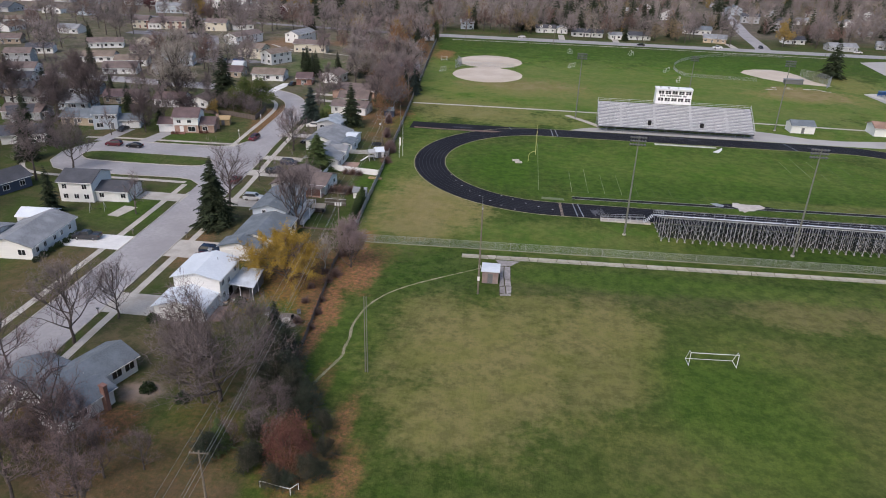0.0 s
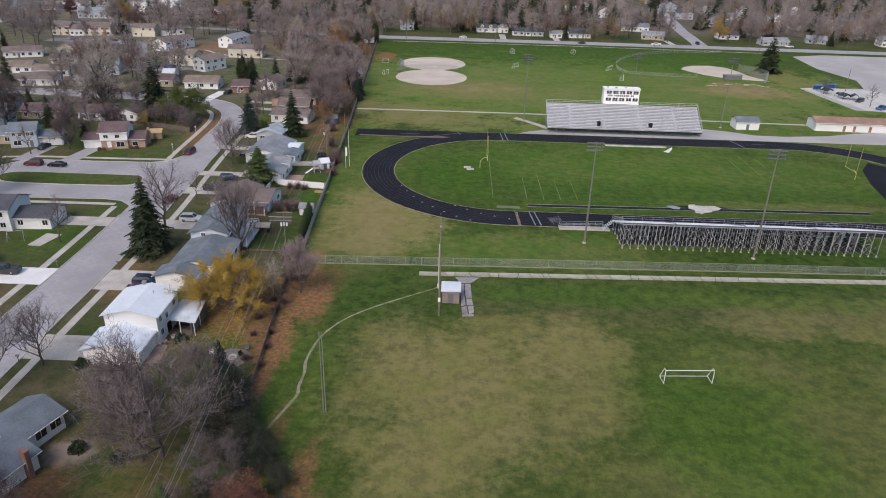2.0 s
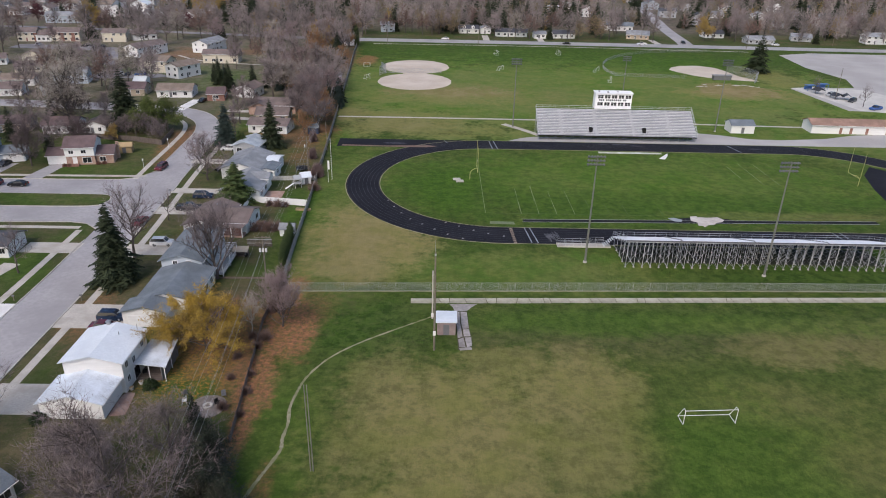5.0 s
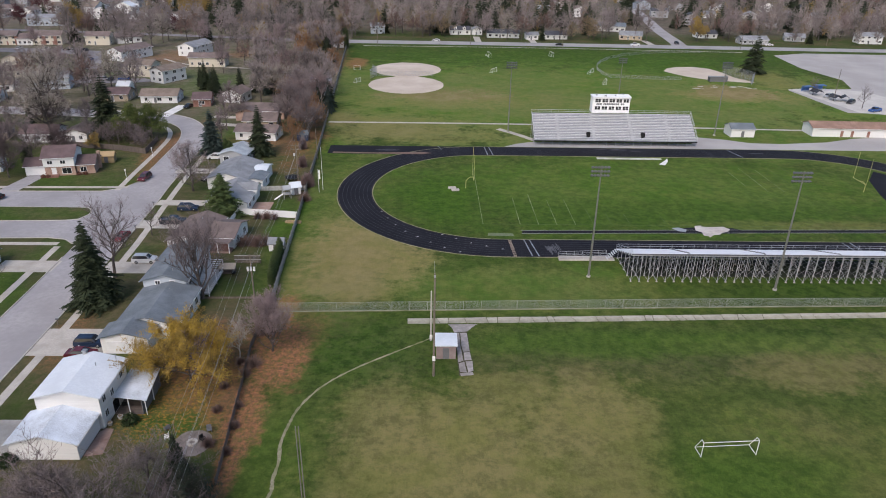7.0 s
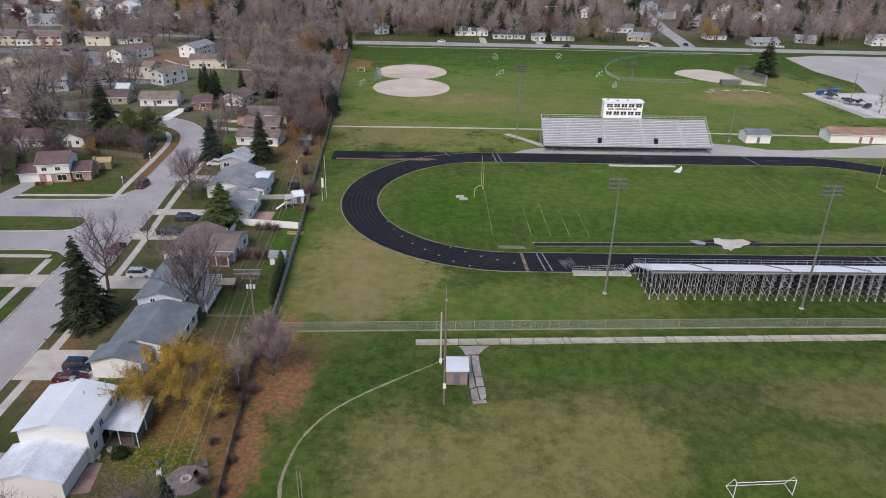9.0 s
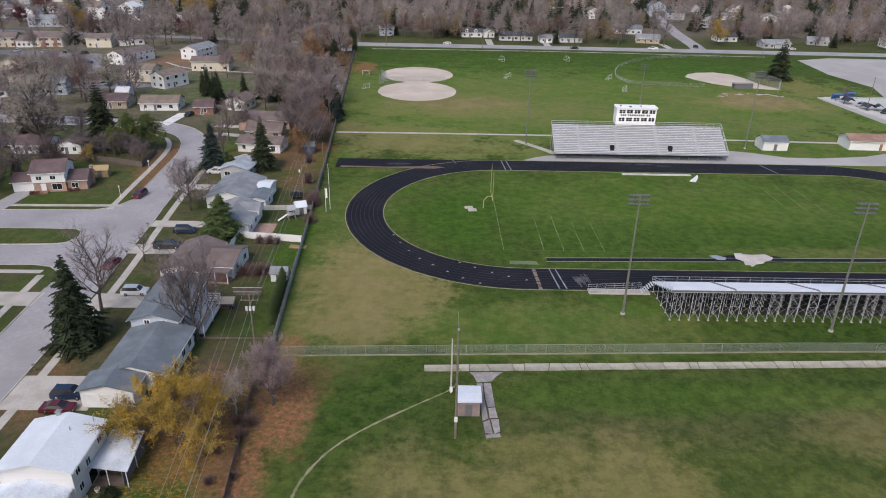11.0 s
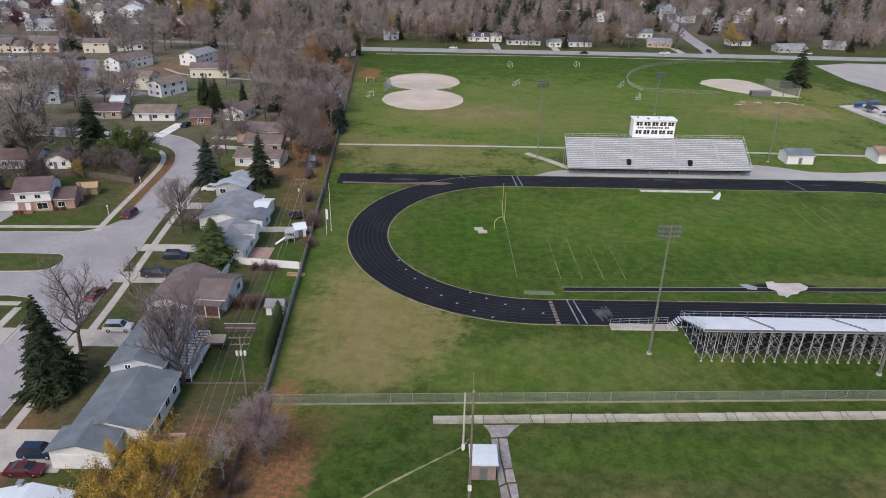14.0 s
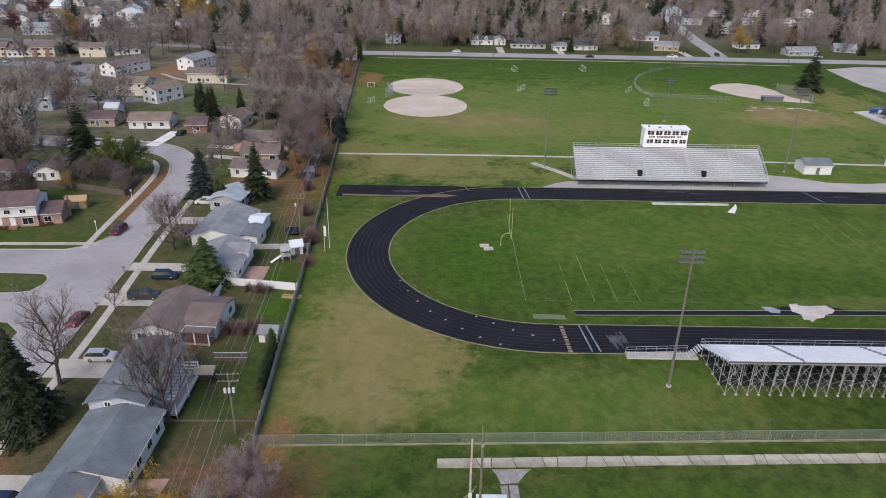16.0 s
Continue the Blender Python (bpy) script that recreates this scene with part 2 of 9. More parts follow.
LITTER_SOUTH = [(-56.4, -27, 4.6, 12, 0.4, 1.0), (-57.7, -41, 3.0, 12, 0.35, 1.0), (-57.2, -52, 1.8, 8, 0.35, 1.0), (-52.2, -72, 1.8, 5, 0.5, 0.9), (-50, -82, 4, 6, 0.5, 0.8), (-61.5, -38, 2, 10, 0.4, 0.7), (-53.5, -20, 4, 8, 0.6, 0.45), (-77.5, -77.5, 4, 4, 0.5, 0.8), (-69, -88, 11, 8, 0.6, 0.3), (-64, -78, 5, 6, 0.6, 0.3), (-46.6, -75, 1.8, 7, 0.6, 0.8), (-43.8, -84, 2.0, 6, 0.6, 0.7), (-51.8, -66, 1.3, 5, 0.5, 0.5), (-86, -76, 8, 8, 0.6, 0.5), (-113, -40, 9, 12, 0.5, 0.15), (-66, -76, 5, 9, 0.5, 0.25), (-91, -24, 3, 8, 0.5, 0.5), (-66, -30, 6, 10, 0.5, 0.7), (-57, -14, 3, 5, 0.5, 0.8)]
LITTER_NORTH = [(-85, 92, 9, 9, 0.5, 0.6), (-70, 100, 5, 7, 0.4, 0.9), (-68, 232, 5, 14, 0.4, 0.9), (-130, 255, 10, 12, 0.5, 0.6), (-110, 84, 5, 26, 0.4, 0.7), (-82, 10, 5, 9, 0.5, 0.4), (-72, 92, 6, 24, 0.5, 0.6), (-85, 230, 10, 36, 0.4, 0.8), (-160, 245, 14, 18, 0.5, 0.6)]
LITTER = LITTER_SOUTH + LITTER_NORTH
DULL = [(-86, -57, 9, 9, 0.5, 0.85), (-96, -30, 4, 30, 0.5, 0.75), (-93, 10, 5, 40, 0.5, 0.6), (-73, -86, 14, 9, 0.5, 0.6), (-67, -64, 8, 8, 0.5, 0.7), (-86, 30, 5, 14, 0.5, 0.6), (-113, -36, 5, 22, 0.5, 0.4), (-80, 66, 6, 12, 0.5, 0.4), (-113, 82, 7, 16, 0.5, 0.75), (-78, -46, 6, 6, 0.5, 0.6), (-66, 62, 4, 16, 0.5, 0.5), (-68, -37, 7, 6, 0.5, 0.7), (-68, -20, 5, 7, 0.5, 0.7), (20, -27, 62, 7, 0.6, 0.4), (-86.5, -15, 6, 15, 0.5, 0.8)]
GARDEN_SOIL = [(-77.2, -71.0, 3.4, 2.4, 0.5, 0.95)]
YELLOW = [(-67, -44, 6, 6, 0.5, 1.0), (-66, -33, 5, 7, 0.5, 0.9)]
TURF = ground_material()

ASPHALT_TRACK = mat("track_rubber", (0.011, 0.011, 0.015), (0.016, 0.016, 0.021), (0.02, 0.02, 0.025), 3, 0.12, 0.9, bump=0.05, spec=0.12)
LANE_PAINT = mat("lane_paint", (0.062, 0.062, 0.07), (0.036, 0.036, 0.04), (0.024, 0.024, 0.028), 2, 0.25, 0.7, bump=0)
CONCRETE_ROAD = mat("concrete_road", (0.365, 0.35, 0.355), (0.31, 0.298, 0.302), (0.275, 0.264, 0.268), 1.2, 0.1, 0.9, bump=0.05)
CONCRETE = mat("concrete", (0.50, 0.47, 0.42), (0.42, 0.39, 0.35), (0.36, 0.33, 0.29), 3, 0.3, 0.9, bump=0.1)
CONCRETE_WALK = mat("concrete_walk", (0.46, 0.43, 0.35), (0.34, 0.315, 0.255), (0.24, 0.225, 0.17), 2, 0.35, 0.9, bump=0.1, rand=0.12)
CONCRETE_WHITE = mat("concrete_white", (0.72, 0.71, 0.69), (0.66, 0.65, 0.63), None, 3, 0.3, 0.85)
GRAVEL = mat("gravel", (0.37, 0.35, 0.335), (0.32, 0.305, 0.295), (0.41, 0.39, 0.375), 2, 0.06, 0.95, bump=0.3)
SAND = mat("infield_sand", (0.51, 0.435, 0.36), (0.45, 0.38, 0.31), (0.56, 0.49, 0.415), 1.5, 0.1, 0.95, bump=0.1)
DIRT = mat("dirt", (0.27, 0.20, 0.13), (0.2, 0.15, 0.09), (0.33, 0.27, 0.19), 2, 0.3, 0.95)
PATH_DIRT = mat("path_dirt", (0.32, 0.29, 0.2), (0.22, 0.21, 0.12), (0.14, 0.15, 0.06), 2, 0.4, 0.95)
ALU = mat("aluminium", (0.62, 0.63, 0.65), (0.55, 0.56, 0.58), None, 4, 0.4, 0.42, 0.7, 0.05)
ALU_SEAT = mat("aluminium_seat", (0.66, 0.67, 0.69), (0.58, 0.59, 0.61), (0.52, 0.53, 0.55), 3, 0.25, 0.5, 0.3, 0.05)
GALV = mat("galvanised_steel", (0.42, 0.43, 0.44), (0.34, 0.35, 0.36), None, 6, 0.8, 0.5, 0.6, 0.05)
POLE_STEEL = mat("pole_steel", (0.2, 0.2, 0.18), (0.15, 0.15, 0.135), None, 3, 0.4, 0.6, 0.3)
WOOD_POLE = mat("weathered_pole_wood", (0.17, 0.14, 0.11), (0.12, 0.1, 0.08), (0.2, 0.17, 0.14), 8, 1, 0.9)
WHITE = mat("white_paint", (0.76, 0.76, 0.76), (0.70, 0.70, 0.70), (0.66, 0.66, 0.66), 5, 0.6, 0.6, bump=0.05)
YELLOW_PAINT = mat("yellow_paint", (0.46, 0.45, 0.17), None, None, 5, 0.6, 0.5)
DARK = mat("dark_glass", (0.02, 0.022, 0.027), (0.03, 0.032, 0.036), None, 3, 0.5, 0.15, 0, 0, spec=0.6)
BLACK = mat("black_rubber", (0.012, 0.012, 0.012), None, None, 6, 1, 0.8)
RUBBER_GREY = mat("grey_plastic", (0.16, 0.16, 0.17), None, None, 6, 1, 0.6)
CHROME = mat("chrome", (0.6, 0.6, 0.62), None, None, 6, 1, 0.2, 1.0, 0)
LAMP_GLASS = mat("lamp_glass", (0.5, 0.5, 0.5), None, None, 5, 1, 0.15, 0.3, 0)
TAIL_RED = mat("tail_lamp_red", (0.3, 0.01, 0.01), None, None, 5, 1, 0.25, 0, 0)
FENCE_GREY = mat("weathered_fence_wood", (0.44, 0.43, 0.415), (0.35, 0.34, 0.33), (0.49, 0.48, 0.465), 6, 0.5, 0.9, rand=0.15)
FENCE_PALE = mat("bleached_fence_wood", (0.42, 0.395, 0.37), (0.33, 0.31, 0.29), None, 6, 0.5, 0.9, rand=0.15)
FENCE_TAN = mat("tan_fence_wood", (0.34, 0.275, 0.24), (0.26, 0.21, 0.18), None, 6, 0.5, 0.9, rand=0.15)
FENCE_DARK = mat("dark_fence_wood", (0.16, 0.13, 0.115), (0.115, 0.092, 0.08), None, 6, 0.5, 0.9, rand=0.15)
TIMBER = mat("pale_timber", (0.42, 0.31, 0.17), (0.33, 0.24, 0.13), None, 5, 0.6, 0.8, rand=0.1)
BRICK_MAUVE = mat("mauve_block", (0.25, 0.19, 0.18), (0.21, 0.155, 0.15), (0.3, 0.24, 0.225), 5, 0.8, 0.9, rand=0.12)
BRICK_RED = mat("red_brick", (0.26, 0.13, 0.10), (0.2, 0.1, 0.08), (0.31, 0.19, 0.16), 6, 0.7, 0.9)
BRICK_TAN = mat("tan_brick", (0.36, 0.24, 0.19), (0.3, 0.19, 0.15), (0.42, 0.3, 0.25), 6, 0.7, 0.9)
BARK = mat("bark", (0.085, 0.07, 0.064), (0.058, 0.048, 0.044), (0.12, 0.1, 0.09), 5, 0.6, 0.95, rand=0.12)
TWIG = mat("bare_twigs", (0.185, 0.148, 0.148), (0.132, 0.106, 0.108), (0.23, 0.186, 0.184), 2, 0.3, 0.95, bump=0, rand=0.18)
TWIG_PINK = mat("mauve_twigs", (0.3, 0.235, 0.235), (0.22, 0.165, 0.168), None, 2, 0.3, 0.95, bump=0, rand=0.1)
TWIG_MID = mat("grey_twigs", (0.235, 0.198, 0.195), (0.155, 0.13, 0.128), (0.3, 0.255, 0.245), 2, 0.3, 0.95, bump=0, rand=0.22)
TWIG_MAUVE = mat("reddish_twigs", (0.225, 0.16, 0.158), (0.16, 0.115, 0.112), None, 2, 0.3, 0.95, bump=0, rand=0.15)
TWIG_FAR = mat("far_twigs", (0.27, 0.235, 0.222), (0.15, 0.13, 0.127), (0.38, 0.325, 0.3), 0.6, 0.05, 0.95, bump=0)
TWIG_OLIVE = mat("buff_twigs", (0.21, 0.17, 0.11), (0.15, 0.12, 0.08), (0.25, 0.2, 0.13), 0.6, 0.05, 0.95, bump=0)
TWIG_DARK = mat("dark_twigs", (0.115, 0.088, 0.085), (0.08, 0.06, 0.06), (0.155, 0.12, 0.118), 2, 0.3, 0.95, bump=0, rand=0.15)
NEEDLES_DULL = mat("dull_needles", (0.034, 0.042, 0.024), (0.024, 0.027, 0.017), (0.055, 0.05, 0.034), 1.2, 0.3, 0.92, bump=0, rand=0.25)
BRIGHT_WHITE = mat("fresh_white_paint", (0.86, 0.86, 0.86), (0.82, 0.82, 0.82), (0.79, 0.79, 0.8), 5, 0.6, 0.5, bump=0.03)
STAND_TREAD = mat("stand_tread", (0.52, 0.54, 0.58), (0.45, 0.47, 0.5), (0.41, 0.43, 0.46), 3, 0.2, 0.55, 0.15, 0.05)
TWIG_PALE = mat("pale_twigs", (0.36, 0.32, 0.28), (0.27, 0.24, 0.21), None, 2, 0.3, 0.95, bump=0, rand=0.1)
TWIG_BROWN = mat("russet_twigs", (0.21, 0.14, 0.118), (0.15, 0.1, 0.086), None, 2, 0.3, 0.95, bump=0, rand=0.15)
NEEDLES = mat("spruce_needles", (0.026, 0.038, 0.017), (0.016, 0.025, 0.011), (0.04, 0.052, 0.024), 2, 0.4, 0.9, bump=0, rand=0.2)
NEEDLES_BLUE = mat("blue_spruce_needles", (0.05, 0.072, 0.062), (0.034, 0.05, 0.045), None, 2, 0.4, 0.9, bump=0, rand=0.1)
NEEDLES_GREEN = mat("pine_needles", (0.062, 0.092, 0.028), (0.042, 0.066, 0.022), (0.082, 0.108, 0.034), 2, 0.4, 0.9, bump=0, rand=0.1)
LEAF_YELLOW = mat("yellow_leaves", (0.5, 0.335, 0.05), (0.3, 0.195, 0.038), (0.17, 0.115, 0.04), 2.2, 0.45, 0.85, bump=0)
LEAF_GOLD = mat("golden_leaves", (0.33, 0.23, 0.07), (0.25, 0.165, 0.055), None, 1.5, 0.25, 0.85, bump=0)
LEAF_GREEN = mat("green_leaves", (0.085, 0.115, 0.028), (0.06, 0.085, 0.022), (0.11, 0.12, 0.03), 1.5, 0.25, 0.85, bump=0)
LEAF_RUSSET = mat("russet_leaves", (0.17, 0.075, 0.055), (0.11, 0.05, 0.04), None, 1.5, 0.3, 0.85, bump=0)
LEAF_ORANGE = mat("orange_leaves", (0.26, 0.145, 0.07), (0.19, 0.1, 0.05), None, 1.5, 0.3, 0.85, bump=0)
HEDGE = mat("hedge_leaves", (0.03, 0.05, 0.016), (0.02, 0.034, 0.012), None, 2, 0.3, 0.9, bump=0)


def siding(name, c):
    return mat(name, c, tuple(v * 0.93 for v in c), tuple(v * 0.9 for v in c), 6, 0.4, 0.7, bump=0.25, stretch=(0.3, 0.3, 8))


def shingle(name, c):
    return mat(name, c, tuple(v * 0.72 for v in c), tuple(min(1, v * 1.2) for v in c), 5, 0.35, 0.9, bump=0.35)


SIDING_WHITE, SIDING_CREAM = siding("white_siding", (0.72, 0.72, 0.71)), siding("cream_siding", (0.6, 0.55, 0.45))
SIDING_GREY, SIDING_BLUE = siding("grey_siding", (0.38, 0.39, 0.41)), siding("pale_blue_siding", (0.42, 0.47, 0.53))
SIDING_NAVY, SIDING_TAN = siding("navy_siding", (0.05, 0.065, 0.11)), siding("tan_siding", (0.42, 0.34, 0.26))
ROOF_METAL = shingle("bluish_metal_roof", (0.56, 0.61, 0.67))
ROOF_SLATE, ROOF_BROWN = shingle("slate_blue_shingles", (0.148, 0.172, 0.195)), shingle("brown_shingles", (0.165, 0.13, 0.12))
ROOF_GREY, ROOF_DARK = shingle("grey_shingles", (0.24, 0.25, 0.265)), shingle("charcoal_shingles", (0.075, 0.078, 0.09))
ROOF_MAROON, ROOF_TAN = shingle("maroon_shingles", (0.125, 0.088, 0.088)), shingle("tan_shingles", (0.2, 0.16, 0.13))
ROOF_REDDISH = shingle("reddish_brown_roof", (0.27, 0.175, 0.135))
STAND_DARK = mat("stand_shadow_grey", (0.2, 0.2, 0.21), (0.16, 0.16, 0.17), None, 3, 0.4, 0.7)
ROOF_WHITE = mat("white_metal_roof", (0.66, 0.7, 0.74), (0.6, 0.64, 0.68), (0.55, 0.59, 0.63), 3, 0.3, 0.55, bump=0.05)

# ---------------------------------------------------------------- mesh helpers


def box(bm, x0, x1, y0, y1, z0, z1):
    v = [bm.verts.new((x, y, z)) for z in (z0, z1) for x, y in ((x0, y0), (x1, y0), (x1, y1), (x0, y1))]
    for f in ((3, 2, 1, 0), (4, 5, 6, 7), (0, 1, 5, 4), (1, 2, 6, 5), (2, 3, 7, 6), (3, 0, 4, 7)):
        bm.faces.new([v[i] for i in f])
    return v


def slab(bm, pts, z0, z1):
    """A flat plate of any outline, counter-clockwise from above."""
    lo = [bm.verts.new((x, y, z0)) for x, y in pts]
    hi = [bm.verts.new((x, y, z1)) for x, y in pts]
    n = len(pts)
    bm.faces.new(hi)
    bm.faces.new(lo[::-1])
    for i in range(n):
        j = (i + 1) % n
        bm.faces.new((lo[i], lo[j], hi[j], hi[i]))


def tube(bm, a, b, r0, r1=None, sides=6, caps=True):
    a, b = Vector(a), Vector(b)
    r1 = r0 if r1 is None else r1
    d = (b - a)
    if d.length < 1e-6:
        return
    q = d.to_track_quat("Z", "Y")
    rings = []
    for p, r in ((a, r0), (b, r1)):
        rings.append([bm.verts.new(p + q @ Vector((r * math.cos(2 * math.pi * i / sides), r * math.sin(2 * math.pi * i / sides), 0))) for i in range(sides)])
    for i in range(sides):
        j = (i + 1) % sides
        bm.faces.new((rings[0][i], rings[0][j], rings[1][j], rings[1][i]))
    if caps:
        bm.faces.new(rings[0][::-1])
        bm.faces.new(rings[1])


def ribbon(left, right, z0, z1):
    """A strip between two lines of points, with thickness."""
    bm = bmesh.new()
    rows = []
    for (lx, ly), (rx, ry) in zip(left, right):
        rows.append([bm.verts.new(p) for p in ((lx, ly, z0), (lx, ly, z1), (rx, ry, z1), (rx, ry, z0))])
    for a, b in zip(rows, rows[1:]):
        for i, j in ((0, 1), (1, 2), (2, 3), (3, 0)):
            bm.faces.new((a[i], a[j], b[j], b[i]))
    bm.faces.new(rows[0])
    bm.faces.new(rows[-1][::-1])
    bmesh.ops.recalc_face_normals(bm, faces=bm.faces)
    return bm


def offset_line(pts, d):
    """Points moved d to the right of the way along them."""
    out = []
    for i, p in enumerate(pts):
        a, b = Vector(pts[max(i - 1, 0)]), Vector(pts[min(i + 1, len(pts) - 1)])
        t = (b - a).normalized()
        out.append((p[0] + t.y * d, p[1] - t.x * d))
    return out


def smooth_line(pts, n=8):
    """A Catmull-Rom line through the points."""
    out = []
    P = [Vector(p) for p in pts]
    P = [2 * P[0] - P[1]] + P + [2 * P[-1] - P[-2]]
    for i in range(1, len(P) - 2):
        for k in range(n):
            t = k / n
            out.append(0.5 * (2 * P[i] + (P[i + 1] - P[i - 1]) * t + (2 * P[i - 1] - 5 * P[i] + 4 * P[i + 1] - P[i + 2]) * t * t
                              + (3 * P[i] - P[i - 1] - 3 * P[i + 1] + P[i + 2]) * t ** 3))
    out.append(P[-2])
    return [tuple(p) for p in out]


def mesh_of(name, bm, material):
    me = bpy.data.meshes.new(name)
    bm.to_mesh(me)
    bm.free()
    me.materials.append(material)
    return me


def part(name, bm, material, parent, label=""):
    ob = new(name, mesh_of(name, bm, material))
    ob.parent = parent
    return tagged(ob, label)


def piece(name, me, parent, m=None):
    ob = new(name, me)
    ob.parent = parent
    if m is not None:
        ob.matrix_basis = m
    return ob


def solid(name, bm, material, label="", category="", group="", kind=""):
    return tagged(new(name, mesh_of(name, bm, material)), label, category, group, kind)


def thing(name, m, label="", category="", group="", kind=""):
    ob = new(name)
    ob.matrix_basis = m
    return tagged(ob, label, category, group, kind)


rng = random.Random(7)

# ---------------------------------------------------------------- ground
bm = bmesh.new()
bmesh.ops.create_grid(bm, x_segments=40, y_segments=40, size=2400)
bmesh.ops.translate(bm, verts=bm.verts, vec=(0, 1200, 0))
solid("ground", bm, TURF, "autumn turf with dried tan patches and fallen leaves", "ground", kind="structure")

# ---------------------------------------------------------------- roads and walks
EAST_EDGE = [(-93.5, -160), (-94.6, -90), (-95.2, -43), (-95.5, -20), (-96.0, -5), (-97.3, 19), (-98.4, 38), (-99.4, 50), (-100.6, 70), (-101.6, 86),
             (-104.5, 99), (-109.5, 111), (-117, 120), (-128, 125.5), (-142, 128), (-170, 131), (-230, 135)]
WEST_EDGE = [(-104.2, -160), (-104.9, -90), (-105.2, -43), (-105.4, -20), (-105.8, -5), (-107.0, 19), (-107.6, 38), (-108.4, 50), (-109.6, 72), (-110.4, 88),
             (-112.2, 98), (-115.5, 106), (-121, 112), (-130, 115.5), (-142, 118), (-170, 121), (-230, 125)]
east, west = smooth_line(EAST_EDGE, 6), smooth_line(WEST_EDGE, 6)
solid("road", ribbon(west, east, -0.2, 0.015), CONCRETE_ROAD, "pale worn concrete residential street with tar seams", "road", kind="structure")

bm = bmesh.new()
BOULEVARD = [(-104.5, 8), (-106.5, 12.5), (-110, 15.6), (-114, 16.4), (-135, 15.6), (-144, 15.2), (-150, 17.6), (-154.5, 23), (-156, 30.5), (-154.5, 38), (-151, 42.8), (-146, 44.4), (-130, 44.8),
             (-115, 45.2), (-110.8, 47.5), (-108.2, 53), (-104, 53)]
slab(bm, [BOULEVARD[i] for i in range(len(BOULEVARD) - 1, -1, -1)], -0.2, 0.022)
solid("road", bm, CONCRETE_ROAD, "pale concrete side street split by a grass island", "road", kind="structure")


def strip(name, pts, width, top, material, label, category, kind="structure", n=6):
    line = smooth_line(pts, n)
    return solid(name, ribbon(offset_line(line, -width / 2), offset_line(line, width / 2), -0.1, top), material, label, category, kind=kind)


def kerb(pts):
    return strip("kerb", pts, 0.22, 0.13, CONCRETE, "pale concrete kerb along the street", "kerb", n=1)


kerb([p for p in east if p[1] > -155])
kerb([p for p in west if -155 < p[1] < 7])
kerb([p for p in west if p[1] > 53])
kerb(BOULEVARD[1:-1])
# the grass island
isl = smooth_line([(-112.2, 26.6), (-111.1, 30.0), (-112.4, 33.2), (-116, 34), (-134, 34), (-146, 33.8), (-149.5, 31), (-147.5, 27.2), (-143, 25.6), (-129, 25.3), (-116, 25.8), (-112.2, 26.6)], 5)[:-1]
bm = bmesh.new()
slab(bm, isl, 0, 0.16)
solid("island_kerb", bm, CONCRETE, "pale concrete kerb round the grass island", "kerb", kind="structure")
bm = bmesh.new()
cx, cy = -130.5, 29.7
slab(bm, [(cx + (x - cx) * 0.985, cy + (y - cy) * 0.94) for x, y in isl], 0.1, 0.165)
solid("grass_island", bm, TURF, "mown grass island in the middle of the street", "grass", kind="structure")

SIDEWALK = "pale concrete pavement slabs between lawn and verge"
strip("pavement", [(-92.0, -150), (-92.6, -60), (-93.0, -16), (-93.9, 11), (-95.6, 33), (-97.2, 54), (-98.6, 80), (-100, 90)], 1.4, 0.03, CONCRETE, SIDEWALK, "pavement")
strip("pavement", [(-107.9, -150), (-108.4, -60), (-108.9, -20), (-109.5, 0), (-110, 12)], 1.4, 0.03, CONCRETE, SIDEWALK, "pavement")
strip("pavement", [(-111.5, 46), (-112.4, 60), (-113.4, 80), (-115, 95), (-119, 105), (-127, 111)], 1.4, 0.03, CONCRETE, SIDEWALK, "pavement")
strip("pavement", [(-110.5, 13.4), (-130, 13.2), (-146, 12.4), (-156, 14.5), (-162, 22)], 1.4, 0.034, CONCRETE, SIDEWALK, "pavement")
strip("pavement", [(-109.6, 48.4), (-130, 47.8), (-148, 47.4), (-158, 46)], 1.4, 0.034, CONCRETE, SIDEWALK, "pavement")


def drive(pts, material=CONCRETE, label="pale concrete driveway"):
    bm = bmesh.new()
    slab(bm, pts, -0.1, 0.04)
    return solid("driveway", bm, material, label, "driveway", kind="structure")


def drive_rect(x0, x1, y0, y1, material=CONCRETE, label="pale concrete driveway"):
    return drive([(x0, y0), (x1, y0), (x1, y1), (x0, y1)], material, label)


drive_rect(-95.6, -82.5, -28.5, -20.5)
drive_rect(-95.4, -84.0, -51.0, -44.0)
drive_rect(-96.0, -84.0, 0.0, 5.0)
drive_rect(-97.5, -84.5, 22.0, 26.5)
drive_rect(-98.2, -86.0, 36.0, 39.5)
drive_rect(-119.5, -105.2, -27.5, -20.8, CONCRETE_WHITE, "freshly poured white concrete driveway")
drive_rect(-117.0, -105.6, 0.2, 5.2)
drive([(-141.0, 44.0), (-136.0, 44.0), (-134.8, 56.8), (-139.2, 57.0)], CONCRETE_ROAD)
drive([(-154.0, 43.0), (-149.5, 43.5), (-148.6, 57.6), (-153.4, 56.0)], CONCRETE_ROAD)
drive_rect(-101.6, -90.0, 60.0, 64.0)

